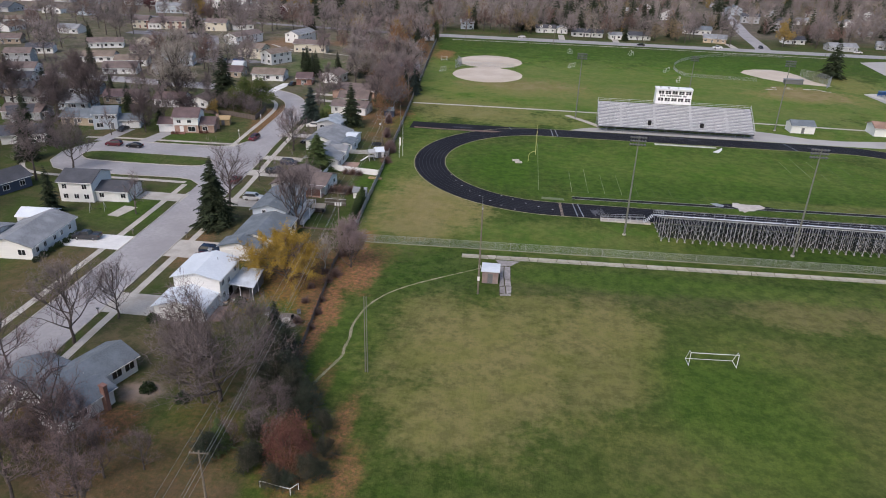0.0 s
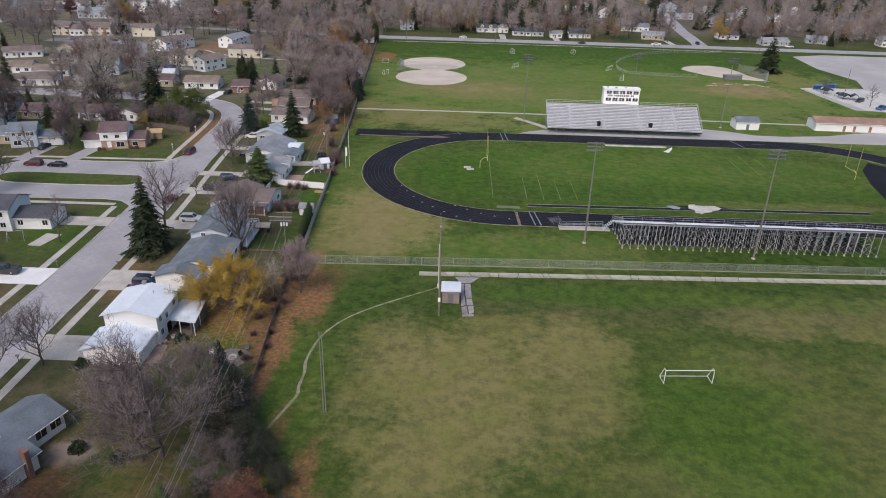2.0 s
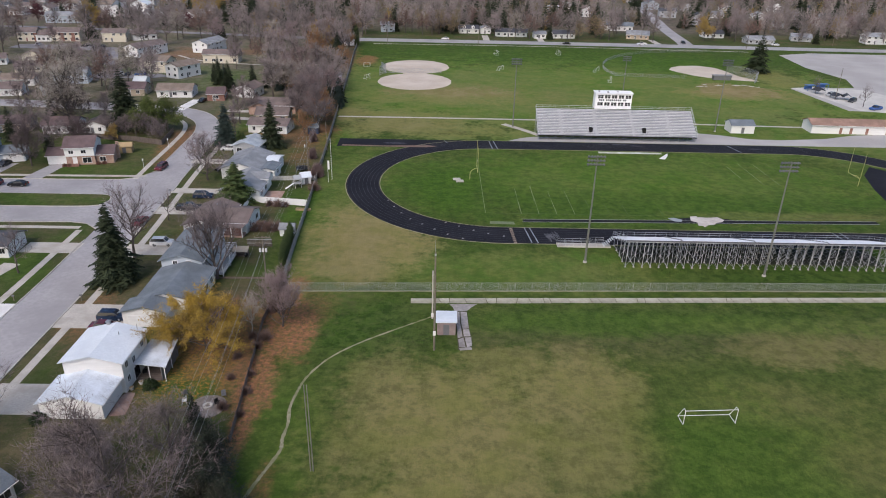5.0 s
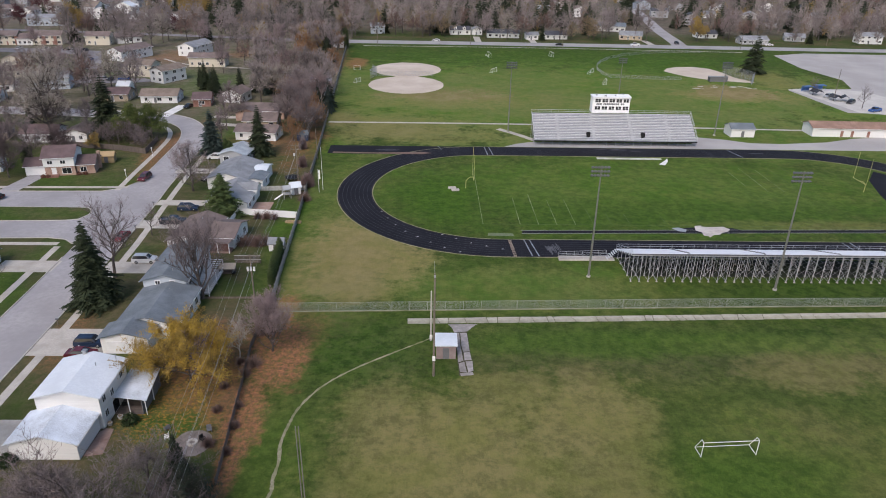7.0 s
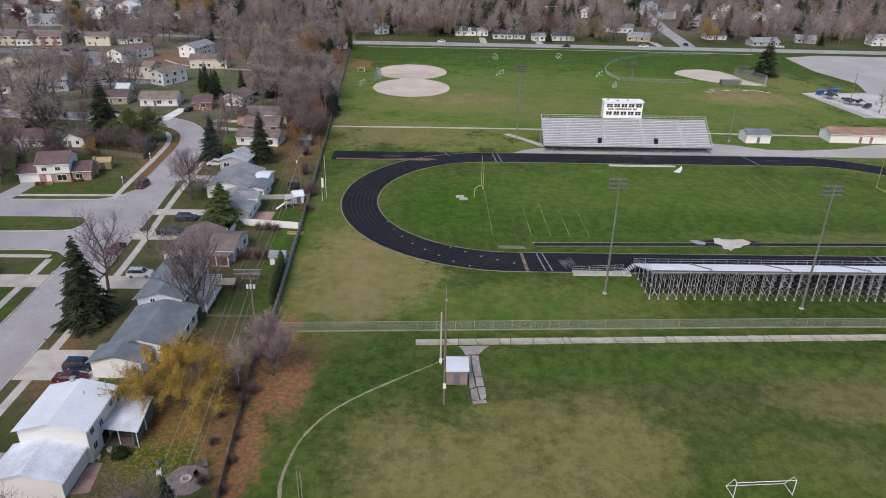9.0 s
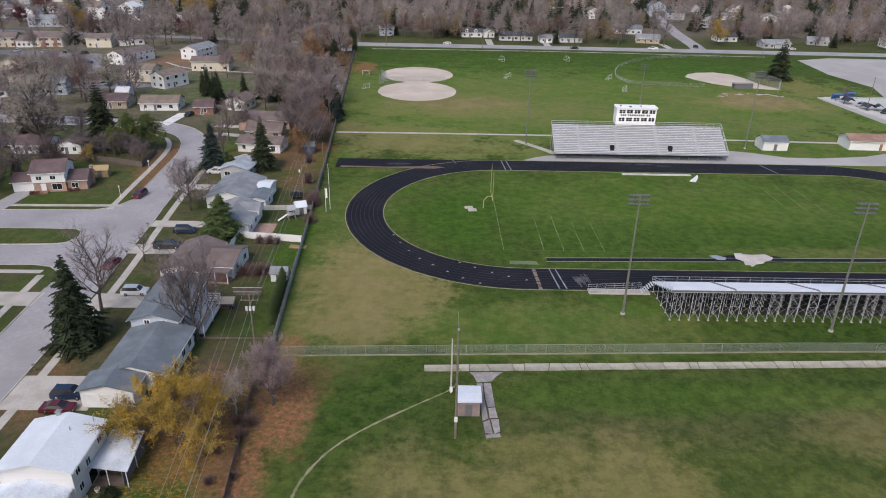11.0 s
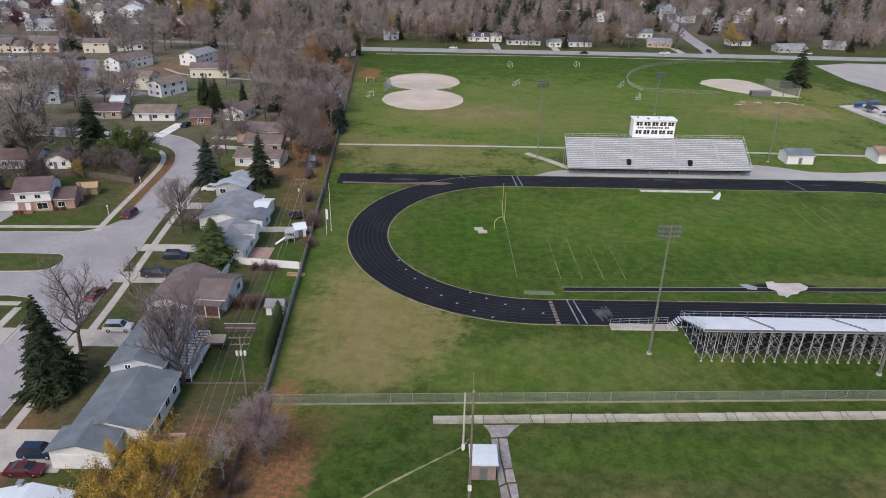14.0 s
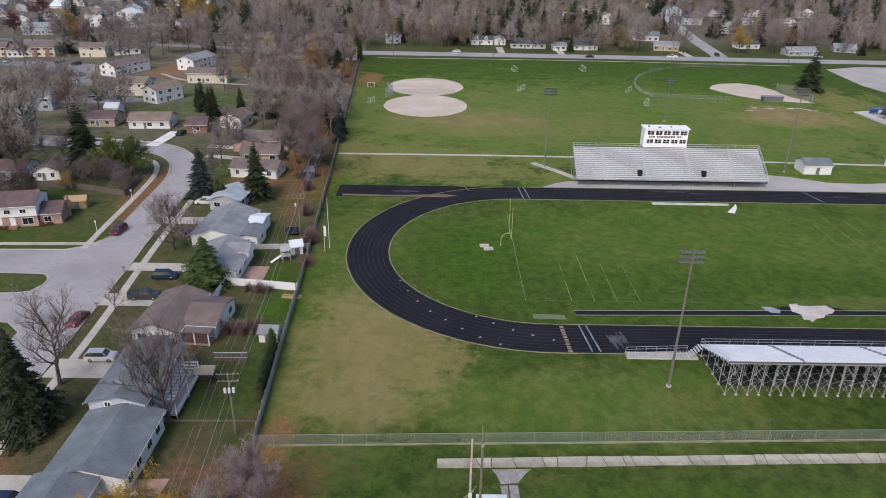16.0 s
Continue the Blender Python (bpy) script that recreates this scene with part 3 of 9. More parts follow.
# far road beyond the sports ground and the side road off it
strip("road", [(-420, 338), (-250, 326), (-81.5, 302)], 8, 0.028, mat("asphalt_grey", (0.21, 0.2, 0.21), (0.165, 0.16, 0.17), (0.25, 0.24, 0.25), 2, 0.2, 0.9), "grey asphalt road behind the apartment blocks", "road", n=4)
strip("road", [(-310, 400), (-296, 440), (-270, 470), (-240, 500), (-225, 560)], 9, 0.03, CONCRETE_ROAD, "pale concrete street between far houses", "road", n=4)
strip("road", [(-81, 304), (32, 303), (156, 300), (300, 296), (520, 290)], 13, 0.03, mat("road_grey", (0.36, 0.35, 0.355), (0.31, 0.3, 0.305), (0.27, 0.262, 0.268), 1.2, 0.1, 0.9, bump=0.05), "pale grey two-lane main road behind the field", "road", n=4)
strip("road", [(118.5, 300), (122.5, 318), (129.5, 380), (139, 440), (150, 520), (165, 660)], 9, 0.02, CONCRETE_ROAD, "pale grey side street between houses", "road", n=3)
strip("pavement", [(-70, 288.5), (32, 289.5), (150, 284)], 1.0, 0.03, CONCRETE, "pale concrete pavement beside the main road", "pavement")
bm = bmesh.new()
slab(bm, [(127, 181), (131, 140), (240, 130), (330, 130), (330, 280), (186, 284), (164, 275), (160, 235), (165, 205), (158, 185)], -0.1, 0.02)
solid("car_park", bm, GRAVEL, "wide grey gravel and asphalt car park", "car park", kind="structure")
strip("footpath", [(-67, 116.5), (-30, 116.8), (5, 116.5), (50, 115), (90, 113.3), (125, 112)], 1.5, 0.03, CONCRETE, "narrow concrete footpath across the grass", "footpath")
strip("footpath", [(-8, 110), (-2, 103), (3, 96)], 2.2, 0.028, CONCRETE, "narrow concrete footpath to the stand", "footpath")

# ---------------------------------------------------------------- running track
CX0, CX1, CY, RIN, ROUT = -15.5, 77.0, 48.6, 31.0, 39.8


def oval(r, n=40):
    pts = []
    for k in range(n + 1):
        a = math.pi / 2 + math.pi * k / n
        pts.append((CX0 + r * math.cos(a), CY + r * math.sin(a)))
    for k in range(n + 1):
        a = -math.pi / 2 + math.pi * k / n
        pts.append((CX1 + r * math.cos(a), CY + r * math.sin(a)))
    pts.append(pts[0])
    return pts


solid("running_track", ribbon(oval(ROUT)[::-1], oval(RIN)[::-1], -0.2, 0.03), ASPHALT_TRACK, "black running track with faint white lane lines", "running track", kind="structure")
bm = bmesh.new()
slab(bm, [(-62.5, 79.8), (-32, 79.8), (-18, 84), (-15, 88.3), (-62.5, 88.3)], -0.2, 0.026)
solid("track_spur", bm, ASPHALT_TRACK, "black straight spur of the running track", "running track", kind="structure")
for k in range(9):
    r = RIN + 0.25 + k * (ROUT - RIN - 0.5) / 8
    solid("lane_line", ribbon(oval(r + 0.03, 36)[::-1], oval(r - 0.03, 36)[::-1], 0.02, 0.034), LANE_PAINT, "thin worn white lane line", "lane line", "lane lines on the track", "structure")
for r, w in ((RIN - 0.12, 0.24), (ROUT + 0.12, 0.24)):
    solid("track_edging", ribbon(oval(r + w / 2, 36)[::-1], oval(r - w / 2, 36)[::-1], -0.1, 0.033), PATH_DIRT, "pale worn edging along the track", "edging", kind="structure")
# D-shaped black apron inside the far bend, long jump runway
bm = bmesh.new()
slab(bm, [(84, 30), (90, 24), (98, 27), (104, 36), (107, 48), (104, 60), (98, 68), (92, 60), (88, 48)], -0.1, 0.024)
solid("high_jump_apron", bm, ASPHALT_TRACK, "black asphalt apron inside the bend", "apron", kind="structure")
bm = bmesh.new()
slab(bm, [(-10.6, 21.1), (75, 23.2), (75, 24.7), (-10.4, 22.5)], -0.1, 0.03)
solid("jump_runway", bm, ASPHALT_TRACK, "narrow black long jump runway edged in white", "runway", kind="structure")

# ---------------------------------------------------------------- sports ground things


LAMP_DARK = mat("dark_lamp_housing", (0.13, 0.135, 0.14), (0.09, 0.095, 0.1), None, 5, 1, 0.5)


def light_pole(x, y, h, rows=3, cols=6):
    t = thing("floodlight_mast", pose(x, y, 0), "tall grey steel floodlight mast with a bank of lamps", "floodlight", "floodlights round the field")
    bm = bmesh.new()
    tube(bm, (0, 0, 0), (0, 0, 0.3), 0.42, 0.4, 12)
    part("footing", bm, CONCRETE, t)
    bm = bmesh.new()
    tube(bm, (0, 0, 0.28), (0, 0, h), 0.24, 0.11, 8)
    part("pole", bm, POLE_STEEL, t)
    for r in range(rows):
        z = h - 0.3 - r * 0.78
        bm = bmesh.new()
        box(bm, -1.7, 1.7, -0.06, 0.06, z - 0.06, z + 0.06)
        bar = part("crossarm", bm, RUBBER_GREY, t)
        for c in range(cols):
            xx = -1.5 + c * 3.0 / (cols - 1)
            if abs(xx) < 0.2:
                continue
            bm = bmesh.new()
            s = 1 if y < 50 else -1
            tube(bm, (xx, s * 0.08, z + 0.06), (xx, s * 0.5, z - 0.16), 0.13, 0.29, 8)
            part("lamp_head", bm, LAMP_DARK, bar)
    return t


for x, y, h in ((0, 0, 23.0), (35.1, -5.0, 24.0), (-5.1, 105.6, 23.6), (65.2, 105.1, 24.6), (46.8, 162.4, 16.0)):
    light_pole(x, y, h)


def goal_post(x, y, rz, bar=3.05, top=10.2):
    t = thing("football_goal", pose(x, y, 0, 0, 0, rz), "yellow gooseneck football goal post", "goal post", "football goals")
    bm = bmesh.new()
    prev = None
    for k in range(7):
        a = k / 6
        p = (1.9 * max(0, (a - 0.45) / 0.55) ** 1.5, 0, bar * min(1, a * 1.25) ** 0.9)
        if prev:
            tube(bm, prev, p, 0.08, 0.08, 8)
        prev = p
    part("gooseneck", bm, YELLOW_PAINT, t)
    bm = bmesh.new()
    tube(bm, (1.9, -3.0, bar), (1.9, 3.0, bar), 0.055, 0.055, 8)
    part("crossbar", bm, YELLOW_PAINT, t)
    for s in (-1, 1):
        bm = bmesh.new()
        tube(bm, (1.9, 3.0 * s, bar), (1.9, 3.0 * s, top), 0.045, 0.04, 8)
        part("upright", bm, YELLOW_PAINT, t)
    return t


goal_post(-22.0, 50.5, 0)
goal_post(84.9, 50.5, 180)


def soccer_goal(x, y, rz, w=7.5, h=2.4, d=1.9, label="white tubular football goal without a net on the grass"):
    t = thing("soccer_goal", pose(x, y, 0, 0, 0, rz), label, "goal")
    for s in (0, 1):
        xx = s * w
        bm = bmesh.new()
        tube(bm, (xx, 0, 0), (xx, 0, h), 0.048, 0.048, 6)
        part("post", bm, WHITE, t)
        bm = bmesh.new()
        tube(bm, (xx, 0, h), (xx, 0.6, h), 0.04, 0.04, 6)
        tube(bm, (xx, 0.6, h), (xx, d, 0.05), 0.04, 0.04, 6)
        tube(bm, (xx, 0, 0.05), (xx, d, 0.05), 0.04, 0.04, 6)
        part("side_frame", bm, WHITE, t)
    bm = bmesh.new()
    tube(bm, (0, 0, h), (w, 0, h), 0.048, 0.048, 6)
    part("crossbar", bm, WHITE, t)
    bm = bmesh.new()
    tube(bm, (0, d, 0.05), (w, d, 0.05), 0.04, 0.04, 6)
    part("ground_bar", bm, WHITE, t)
    return t


soccer_goal(4.0, -51.1, 3.5)

SLAB_GREY = mat("cracked_grey_concrete", (0.36, 0.33, 0.32), (0.27, 0.25, 0.24), (0.21, 0.19, 0.18), 1.6, 0.4, 0.92, bump=0.15, rand=0.1)
BRIGHT_ALU = mat("bright_aluminium", (0.74, 0.75, 0.77), (0.68, 0.69, 0.71), (0.64, 0.65, 0.67), 3, 0.25, 0.55, 0.1, 0.05)
# Near-black slab painting in the deck's shadow on the ground.
bm = bmesh.new()
slab(bm, [(8.2, 0.4), (62.8, 0.4), (62.8, 8.2), (8.2, 8.2)], -0.1, 0.022)
solid("stand_base", bm, mat("deck_shade_dark", (0.02, 0.024, 0.022), (0.015, 0.017, 0.016), (0.03, 0.04, 0.02), 2, 0.3, 0.95), "dark slab painted for the shade below the spectator stand", "base", kind="structure")
# ---- near stand, seen from behind
NX0, NX1, NYF, NYB = 7.4, 63.2, 8.4, -1.9


FOOT_ALU = mat("worn_footboard", (0.68, 0.7, 0.74), (0.6, 0.62, 0.66), (0.74, 0.76, 0.79), 3, 0.4, 0.6, 0.2, 0.05)
# Riser colour darkened to hold the shade under the deck, viewed from behind.
RISER_SHADE = mat("shaded_riser", (0.14, 0.14, 0.155), (0.1, 0.1, 0.11), None, 3, 0.4, 0.7, 0.1, 0.05)
LEG_ALU = mat("dull_leg_steel", (0.46, 0.46, 0.5), (0.36, 0.36, 0.39), None, 3, 0.5, 0.6, 0.2, 0.05)


def near_stand():
    t = thing("grandstand", pose(0, 0, 0), "silver aluminium spectator stand on braced legs", "stand")
    rows = 9
    for k in range(rows):
        a0, a1 = k / rows, (k + 1) / rows
        y0 = NYF + (NYB - NYF) * a0
        y1 = NYF + (NYB - NYF) * a1
        z = 2.3 + (6.2 - 2.3) * a0
        bm = bmesh.new()
        box(bm, NX0, NX1, y1 + 0.01, y0, z - 0.06, z)
        part("footboard", bm, FOOT_ALU, t)
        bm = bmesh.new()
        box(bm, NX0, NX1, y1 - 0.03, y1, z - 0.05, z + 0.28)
        part("riser", bm, RISER_SHADE, t)
        for x0, x1 in zip((NX0, 18.9, 33.7, 48.6), (18.4, 33.2, 48.1, NX1)):
            bm = bmesh.new()
            box(bm, x0, x1, y1 + 0.03, y1 + 0.36, z + 0.24, z + 0.30)
            part("seat_board", bm, BRIGHT_ALU, t)
        for xa in (18.45, 33.25, 48.15):
            bm = bmesh.new()
            box(bm, xa, xa + 0.4, y1 + 0.03, y0 - 0.02, z + 0.004, z + 0.2)
            part("aisle_step", bm, STAND_DARK, t, "dark grey aisle step")
    n = 33
    pitch_x = (NX1 - NX0 - 1.0) / (n - 1)
    ys = [NYB + i * (NYF - NYB) / 4 for i in range(5)]
    zt = [5.85 + (2.2 - 5.85) * i / 4 for i in range(5)]
    bm = bmesh.new()
    for y, z in zip(ys, zt):
        tube(bm, (0, y, 0.1), (0, y, z), 0.05, 0.05, 5)
    for i in range(4):
        tube(bm, (0, ys[i], zt[i]), (0, ys[i + 1], zt[i + 1]), 0.05, 0.05, 5)
        tube(bm, (0, ys[i], 0.2), (0, ys[i + 1], 0.2), 0.03, 0.03, 4)
        tube(bm, (0, ys[i], zt[i] * 0.5), (0, ys[i + 1], 0.2), 0.024, 0.024, 4)
    frame_mesh = mesh_of("leg_frame", bm, LEG_ALU)
    bm = bmesh.new()
    box(bm, -0.17, 0.17, -0.17, 0.17, 0, 0.1)
    pad_mesh = mesh_of("foot_pad", bm, CONCRETE)
    braces = {}
    for i in (0, 2):
        for q in (0, 1):
            z0, z1 = (0.3, zt[i] * 0.5) if q == 0 else (zt[i] * 0.5, zt[i] - 0.15)
            for sg in (0, 1):
                bm = bmesh.new()
                tube(bm, (0, ys[i], z0 if sg else z1), (pitch_x, ys[i], z1 if sg else z0), 0.028, 0.028, 4)
                braces[i, q, sg] = mesh_of("cross_brace", bm, LEG_ALU)
        bm = bmesh.new()
        tube(bm, (0, ys[i], zt[i] * 0.5), (pitch_x, ys[i], zt[i] * 0.5), 0.028, 0.028, 4)
        braces[i, 2, 0] = mesh_of("cross_brace", bm, LEG_ALU)
    for k in range(n):
        x = NX0 + 0.5 + pitch_x * k
        fr = piece("leg_frame", frame_mesh, t, Matrix.Translation((x, 0, 0)))
        for y in ys:
            piece("foot_pad", pad_mesh, fr, Matrix.Translation((0, y, 0)))
        if k < n - 1 and k % 2 == 0:
            for me in braces.values():
                piece("cross_brace", me, t, Matrix.Translation((x, 0, 0)))
    for y, z in ((NYB + 0.05, 5.7), (NYB + 2.5, 4.8), (NYB + 5.0, 3.9), (NYF, 2.22)):
        bm = bmesh.new()
        box(bm, NX0, NX1, y - 0.05, y + 0.05, z - 0.14, z)
        part("beam", bm, ALU, t)
    # guard rails round the edge
    for (x0, y0, z0), (x1, y1, z1), n in (((NX0, NYF, 2.3), (NX1, NYF, 2.3), 24), ((NX0, NYF, 2.3), (NX0, NYB, 6.0), 6), ((NX1, NYF, 2.3), (NX1, NYB, 6.0), 6)):
        bm = bmesh.new()
        for q in (0.55, 1.05):
            tube(bm, (x0, y0, z0 + q), (x1, y1, z1 + q), 0.035, 0.035, 5)
        for i in range(n + 1):
            a = i / n
            p = Vector((x0, y0, z0)).lerp(Vector((x1, y1, z1)), a)
            tube(bm, p, p + Vector((0, 0, 1.05)), 0.03, 0.03, 5)
        part("guard_rail", bm, ALU, t)
    # access ramp and steps at the west end
    bm = bmesh.new()
    box(bm, -4.6, 7.0, 7.2, 9.0, 0.0, 0.28)
    part("ramp", bm, CONCRETE, t, "pale concrete access ramp")
    bm = bmesh.new()
    for y in (7.3, 8.9):
        for z in (0.75, 1.2):
            tube(bm, (-4.5, y, z), (5.6, y, z + 0.5), 0.035, 0.035, 5)
        for i in range(7):
            tube(bm, (-4.5 + i * 1.68, y, 0.2), (-4.5 + i * 1.68, y, 1.2 + 0.5 * i / 6), 0.03, 0.03, 5)
    part("ramp_rail", bm, ALU, t)
    for k in range(6):
        bm = bmesh.new()
        box(bm, 5.4 + k * 0.33, 5.7 + k * 0.33, 7.2, 8.8, 0.32 + k * 0.33, 0.38 + k * 0.33)
        part("step", bm, ALU_SEAT, t)
    return t


near_stand()
# Added dark brown slab that darkens the ground below the seat rows.
bm = bmesh.new()
slab(bm, [(NX0 + 3.6, NYB + 2.2), (NX1 - 0.6, NYB + 2.2), (NX1 - 0.3, NYF - 0.3), (NX0 + 2.6, NYF - 0.3)], -0.05, 0.012)
solid("stand_bed", bm, mat("dark_brown_bed", (0.06, 0.045, 0.043), (0.04, 0.03, 0.03), (0.075, 0.06, 0.055), 2.5, 0.4, 0.95), "dark brown slab under the spectator stand", "ground", kind="structure")

# Far riser colour carries the dark lines of shade between the seat rows.
RISER_SHADE_GREY = mat("riser_shade_grey", (0.19, 0.205, 0.23), (0.15, 0.16, 0.18), None, 3, 0.3, 0.6, 0.2, 0.05)
# ---- far stand with the press box
FX0, FX1, FYF, FYB = 1.6, 53.8, 90.3, 100.0


def far_stand():
    t = thing("grandstand", pose(0, 0, 0), "long silver aluminium spectator stand below the press box", "stand")
    rows = 17
    for k in range(rows):
        y0 = FYF + (FYB - FYF) * k / rows
        y1 = FYF + (FYB - FYF) * (k + 1) / rows
        z = 1.9 + (8.3 - 1.9) * k / rows
        bm = bmesh.new()
        box(bm, FX0, FX1, y0, y1 + 0.02, z - 0.05, z)
        tr = part("tread", bm, STAND_TREAD, t)
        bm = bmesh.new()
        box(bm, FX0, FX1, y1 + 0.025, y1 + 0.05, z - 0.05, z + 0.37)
        part("riser", bm, RISER_SHADE_GREY, tr, "riser board coloured dark for the shade between rows")
        bm = bmesh.new()
        box(bm, FX0 + 0.2, FX1 - 0.2, y0 + 0.18, y0 + 0.5, z + 0.24, z + 0.30)
        part("seat_board", bm, BRIGHT_WHITE, t)
    for xa in (9.0, 20.4, 32.6, 44.6):
        for k in range(rows):
            y0 = FYF + (FYB - FYF) * k / rows
            z = 1.9 + (8.3 - 1.9) * k / rows
            bm = bmesh.new()
            box(bm, xa + 0.2, xa + 0.9, y0 + 0.05, y0 + 0.56, z + 0.005, z + 0.312)
            part("aisle_step", bm, ALU, t)
    # Entrances are solid black boxes; the darkness inside them is only colour.
    for xa in (18.5, 36.0):
        bm = bmesh.new()
        box(bm, xa, xa + 1.1, FYF + 1.2, FYF + 2.4, 2.5, 4.1)
        part("vomitory", bm, BLACK, t, "dark entrance opening in the seating")
    n = 18
    for k in range(n + 1):
        x = FX0 + 0.3 + (FX1 - FX0 - 0.6) * k / n
        bm = bmesh.new()
        for i in range(4):
            y = FYF + 0.2 + (FYB - FYF - 0.3) * i / 3
            z = 1.5 + (8.1 - 1.5) * i / 3
            tube(bm, (x, y, 0), (x, y, z), 0.08, 0.08, 5)
        tube(bm, (x, FYF + 0.2, 1.45), (x, FYB - 0.1, 8.15), 0.08, 0.08, 5)
        part("leg_frame", bm, GALV, t)
    for (x0, y0, z0), (x1, y1, z1), m in (((FX0, FYF, 1.9), (FX1, FYF, 1.9), 24), ((FX0, FYB, 8.3), (FX1, FYB, 8.3), 24), ((FX0, FYF, 1.9), (FX0, FYB, 8.3), 6), ((FX1, FYF, 1.9), (FX1, FYB, 8.3), 6)):
        bm = bmesh.new()
        for q in (0.5, 1.05):
            tube(bm, (x0, y0, z0 + q), (x1, y1, z1 + q), 0.04, 0.04, 5)
        for i in range(m + 1):
            p = Vector((x0, y0, z0)).lerp(Vector((x1, y1, z1)), i / m)
            tube(bm, p, p + Vector((0, 0, 1.05)), 0.025, 0.025, 5)
        part("guard_rail", bm, ALU_SEAT, t)
    # Fascia coloured black to paint the shaded underside of the front row.
    bm = bmesh.new()
    box(bm, FX0, FX1, FYF + 0.1, FYF + 0.15, 1.5, 1.82)
    part("fascia", bm, BLACK, t, "black strip for the dark underside of the front row")


far_stand()
bm = bmesh.new()
slab(bm, [(-8, 88.9), (130, 88.9), (130, 106), (112, 103), (100, 98), (84, 95.5), (74, 96), (66, 100), (56, 103), (54, 94.2), (1.5, 94.2), (0, 94), (-4, 92)], -0.1, 0.024)
solid("apron", bm, GRAVEL, "pale worn concrete apron before the stand", "apron", kind="structure")


def press_box():
    x0, x1, y0, y1, z0, z1 = 21.3, 33.5, 100.2, 103.6, 8.5, 13.5
    t = thing("press_box", pose(0, 0, 0), "white two-storey press box on posts above the stand", "press box")
    bm = bmesh.new()
    box(bm, x0, x1, y0, y1, z0, z1)
    part("wall", bm, BRIGHT_WHITE, t)
    bm = bmesh.new()
    box(bm, x0 - 0.2, x1 + 0.2, y0 - 0.6, y1 + 0.3, z1, z1 + 0.3)
    part("roof", bm, BRIGHT_WHITE, t)
    for zc in (10.05, 12.45):
        for k in range(5):
            xc = x0 + 1.7 + k * (x1 - x0 - 3.0) / 4
            bm = bmesh.new()
            box(bm, xc - 1.0, xc + 1.0, y0 - 0.06, y0 + 0.04, zc - 0.62, zc + 0.62)
            w = part("window", bm, BRIGHT_WHITE, t)
            for sx in (-1, 1):
                for sz in (-1, 1):
                    bm = bmesh.new()
                    box(bm, xc + sx * 0.47 - 0.4, xc + sx * 0.47 + 0.4, y0 - 0.09, y0 - 0.062, zc + sz * 0.28 - 0.25, zc + sz * 0.28 + 0.25)
                    part("pane", bm, DARK, w)
    for z, w in ((8.52, 0.5), (10.9, 0.0), (13.1, 0.25)):
        bm = bmesh.new()
        box(bm, x0 - 0.06, x1 + 0.06, y0 - 0.1 - w, y0 - 0.002, z, z + 0.14)
        part("ledge", bm, BRIGHT_WHITE, t)
    # Raised dark blocks stand in for dark stains on the flat roof.
    for x, y, w in ((22.4, 101.4, 0.5), (25.0, 100.2, 0.7), (28.6, 101.0, 0.35), (31.6, 103.2, 0.4)):
        bm = bmesh.new()
        box(bm, x, x + w, y, y + 0.4, z1 + 0.34, z1 + 0.62)
        part("roof_unit", bm, RUBBER_GREY, t, "small dark block standing for a roof stain")
    bars = random.Random(3)
    x = x0 + 1.3
    while x < x1 - 1.4:
        w = bars.uniform(0.35, 0.6)
        bm = bmesh.new()
        box(bm, x, x + w, y0 - 0.05, y0 - 0.004, 11.05, 11.6)
        part("lettering", bm, RUBBER_GREY, t)
        x += w + (0.16 if bars.random() > 0.14 else 0.6)
    for x in (x0 + 0.2, (x0 + x1) / 2, x1 - 0.2):
        for y in (y0 + 0.2, y1 - 0.2):
            bm = bmesh.new()
            tube(bm, (x, y, 0), (x, y, z0), 0.14, 0.14, 8)
            part("post", bm, GALV, t)


press_box()


def small_shed(name, x, y, rz, w, d, h, wall, roof, label, flat=False, pitch=24):
    t = thing(name, pose(x, y, 0, 0, 0, rz), label, "shed")
    gable_section(t, -w / 2, w / 2, -d / 2, d / 2, 0, h, "x", 3 if flat else pitch, wall, roof, 0.25)
    bm = bmesh.new()
    box(bm, -0.5, 0.5, -d / 2 - 0.05, -d / 2 + 0.02, 0.05, min(h - 0.2, 2.05))
    part("door", bm, RUBBER_GREY, t)
    return t


# ---------------------------------------------------------------- buildings


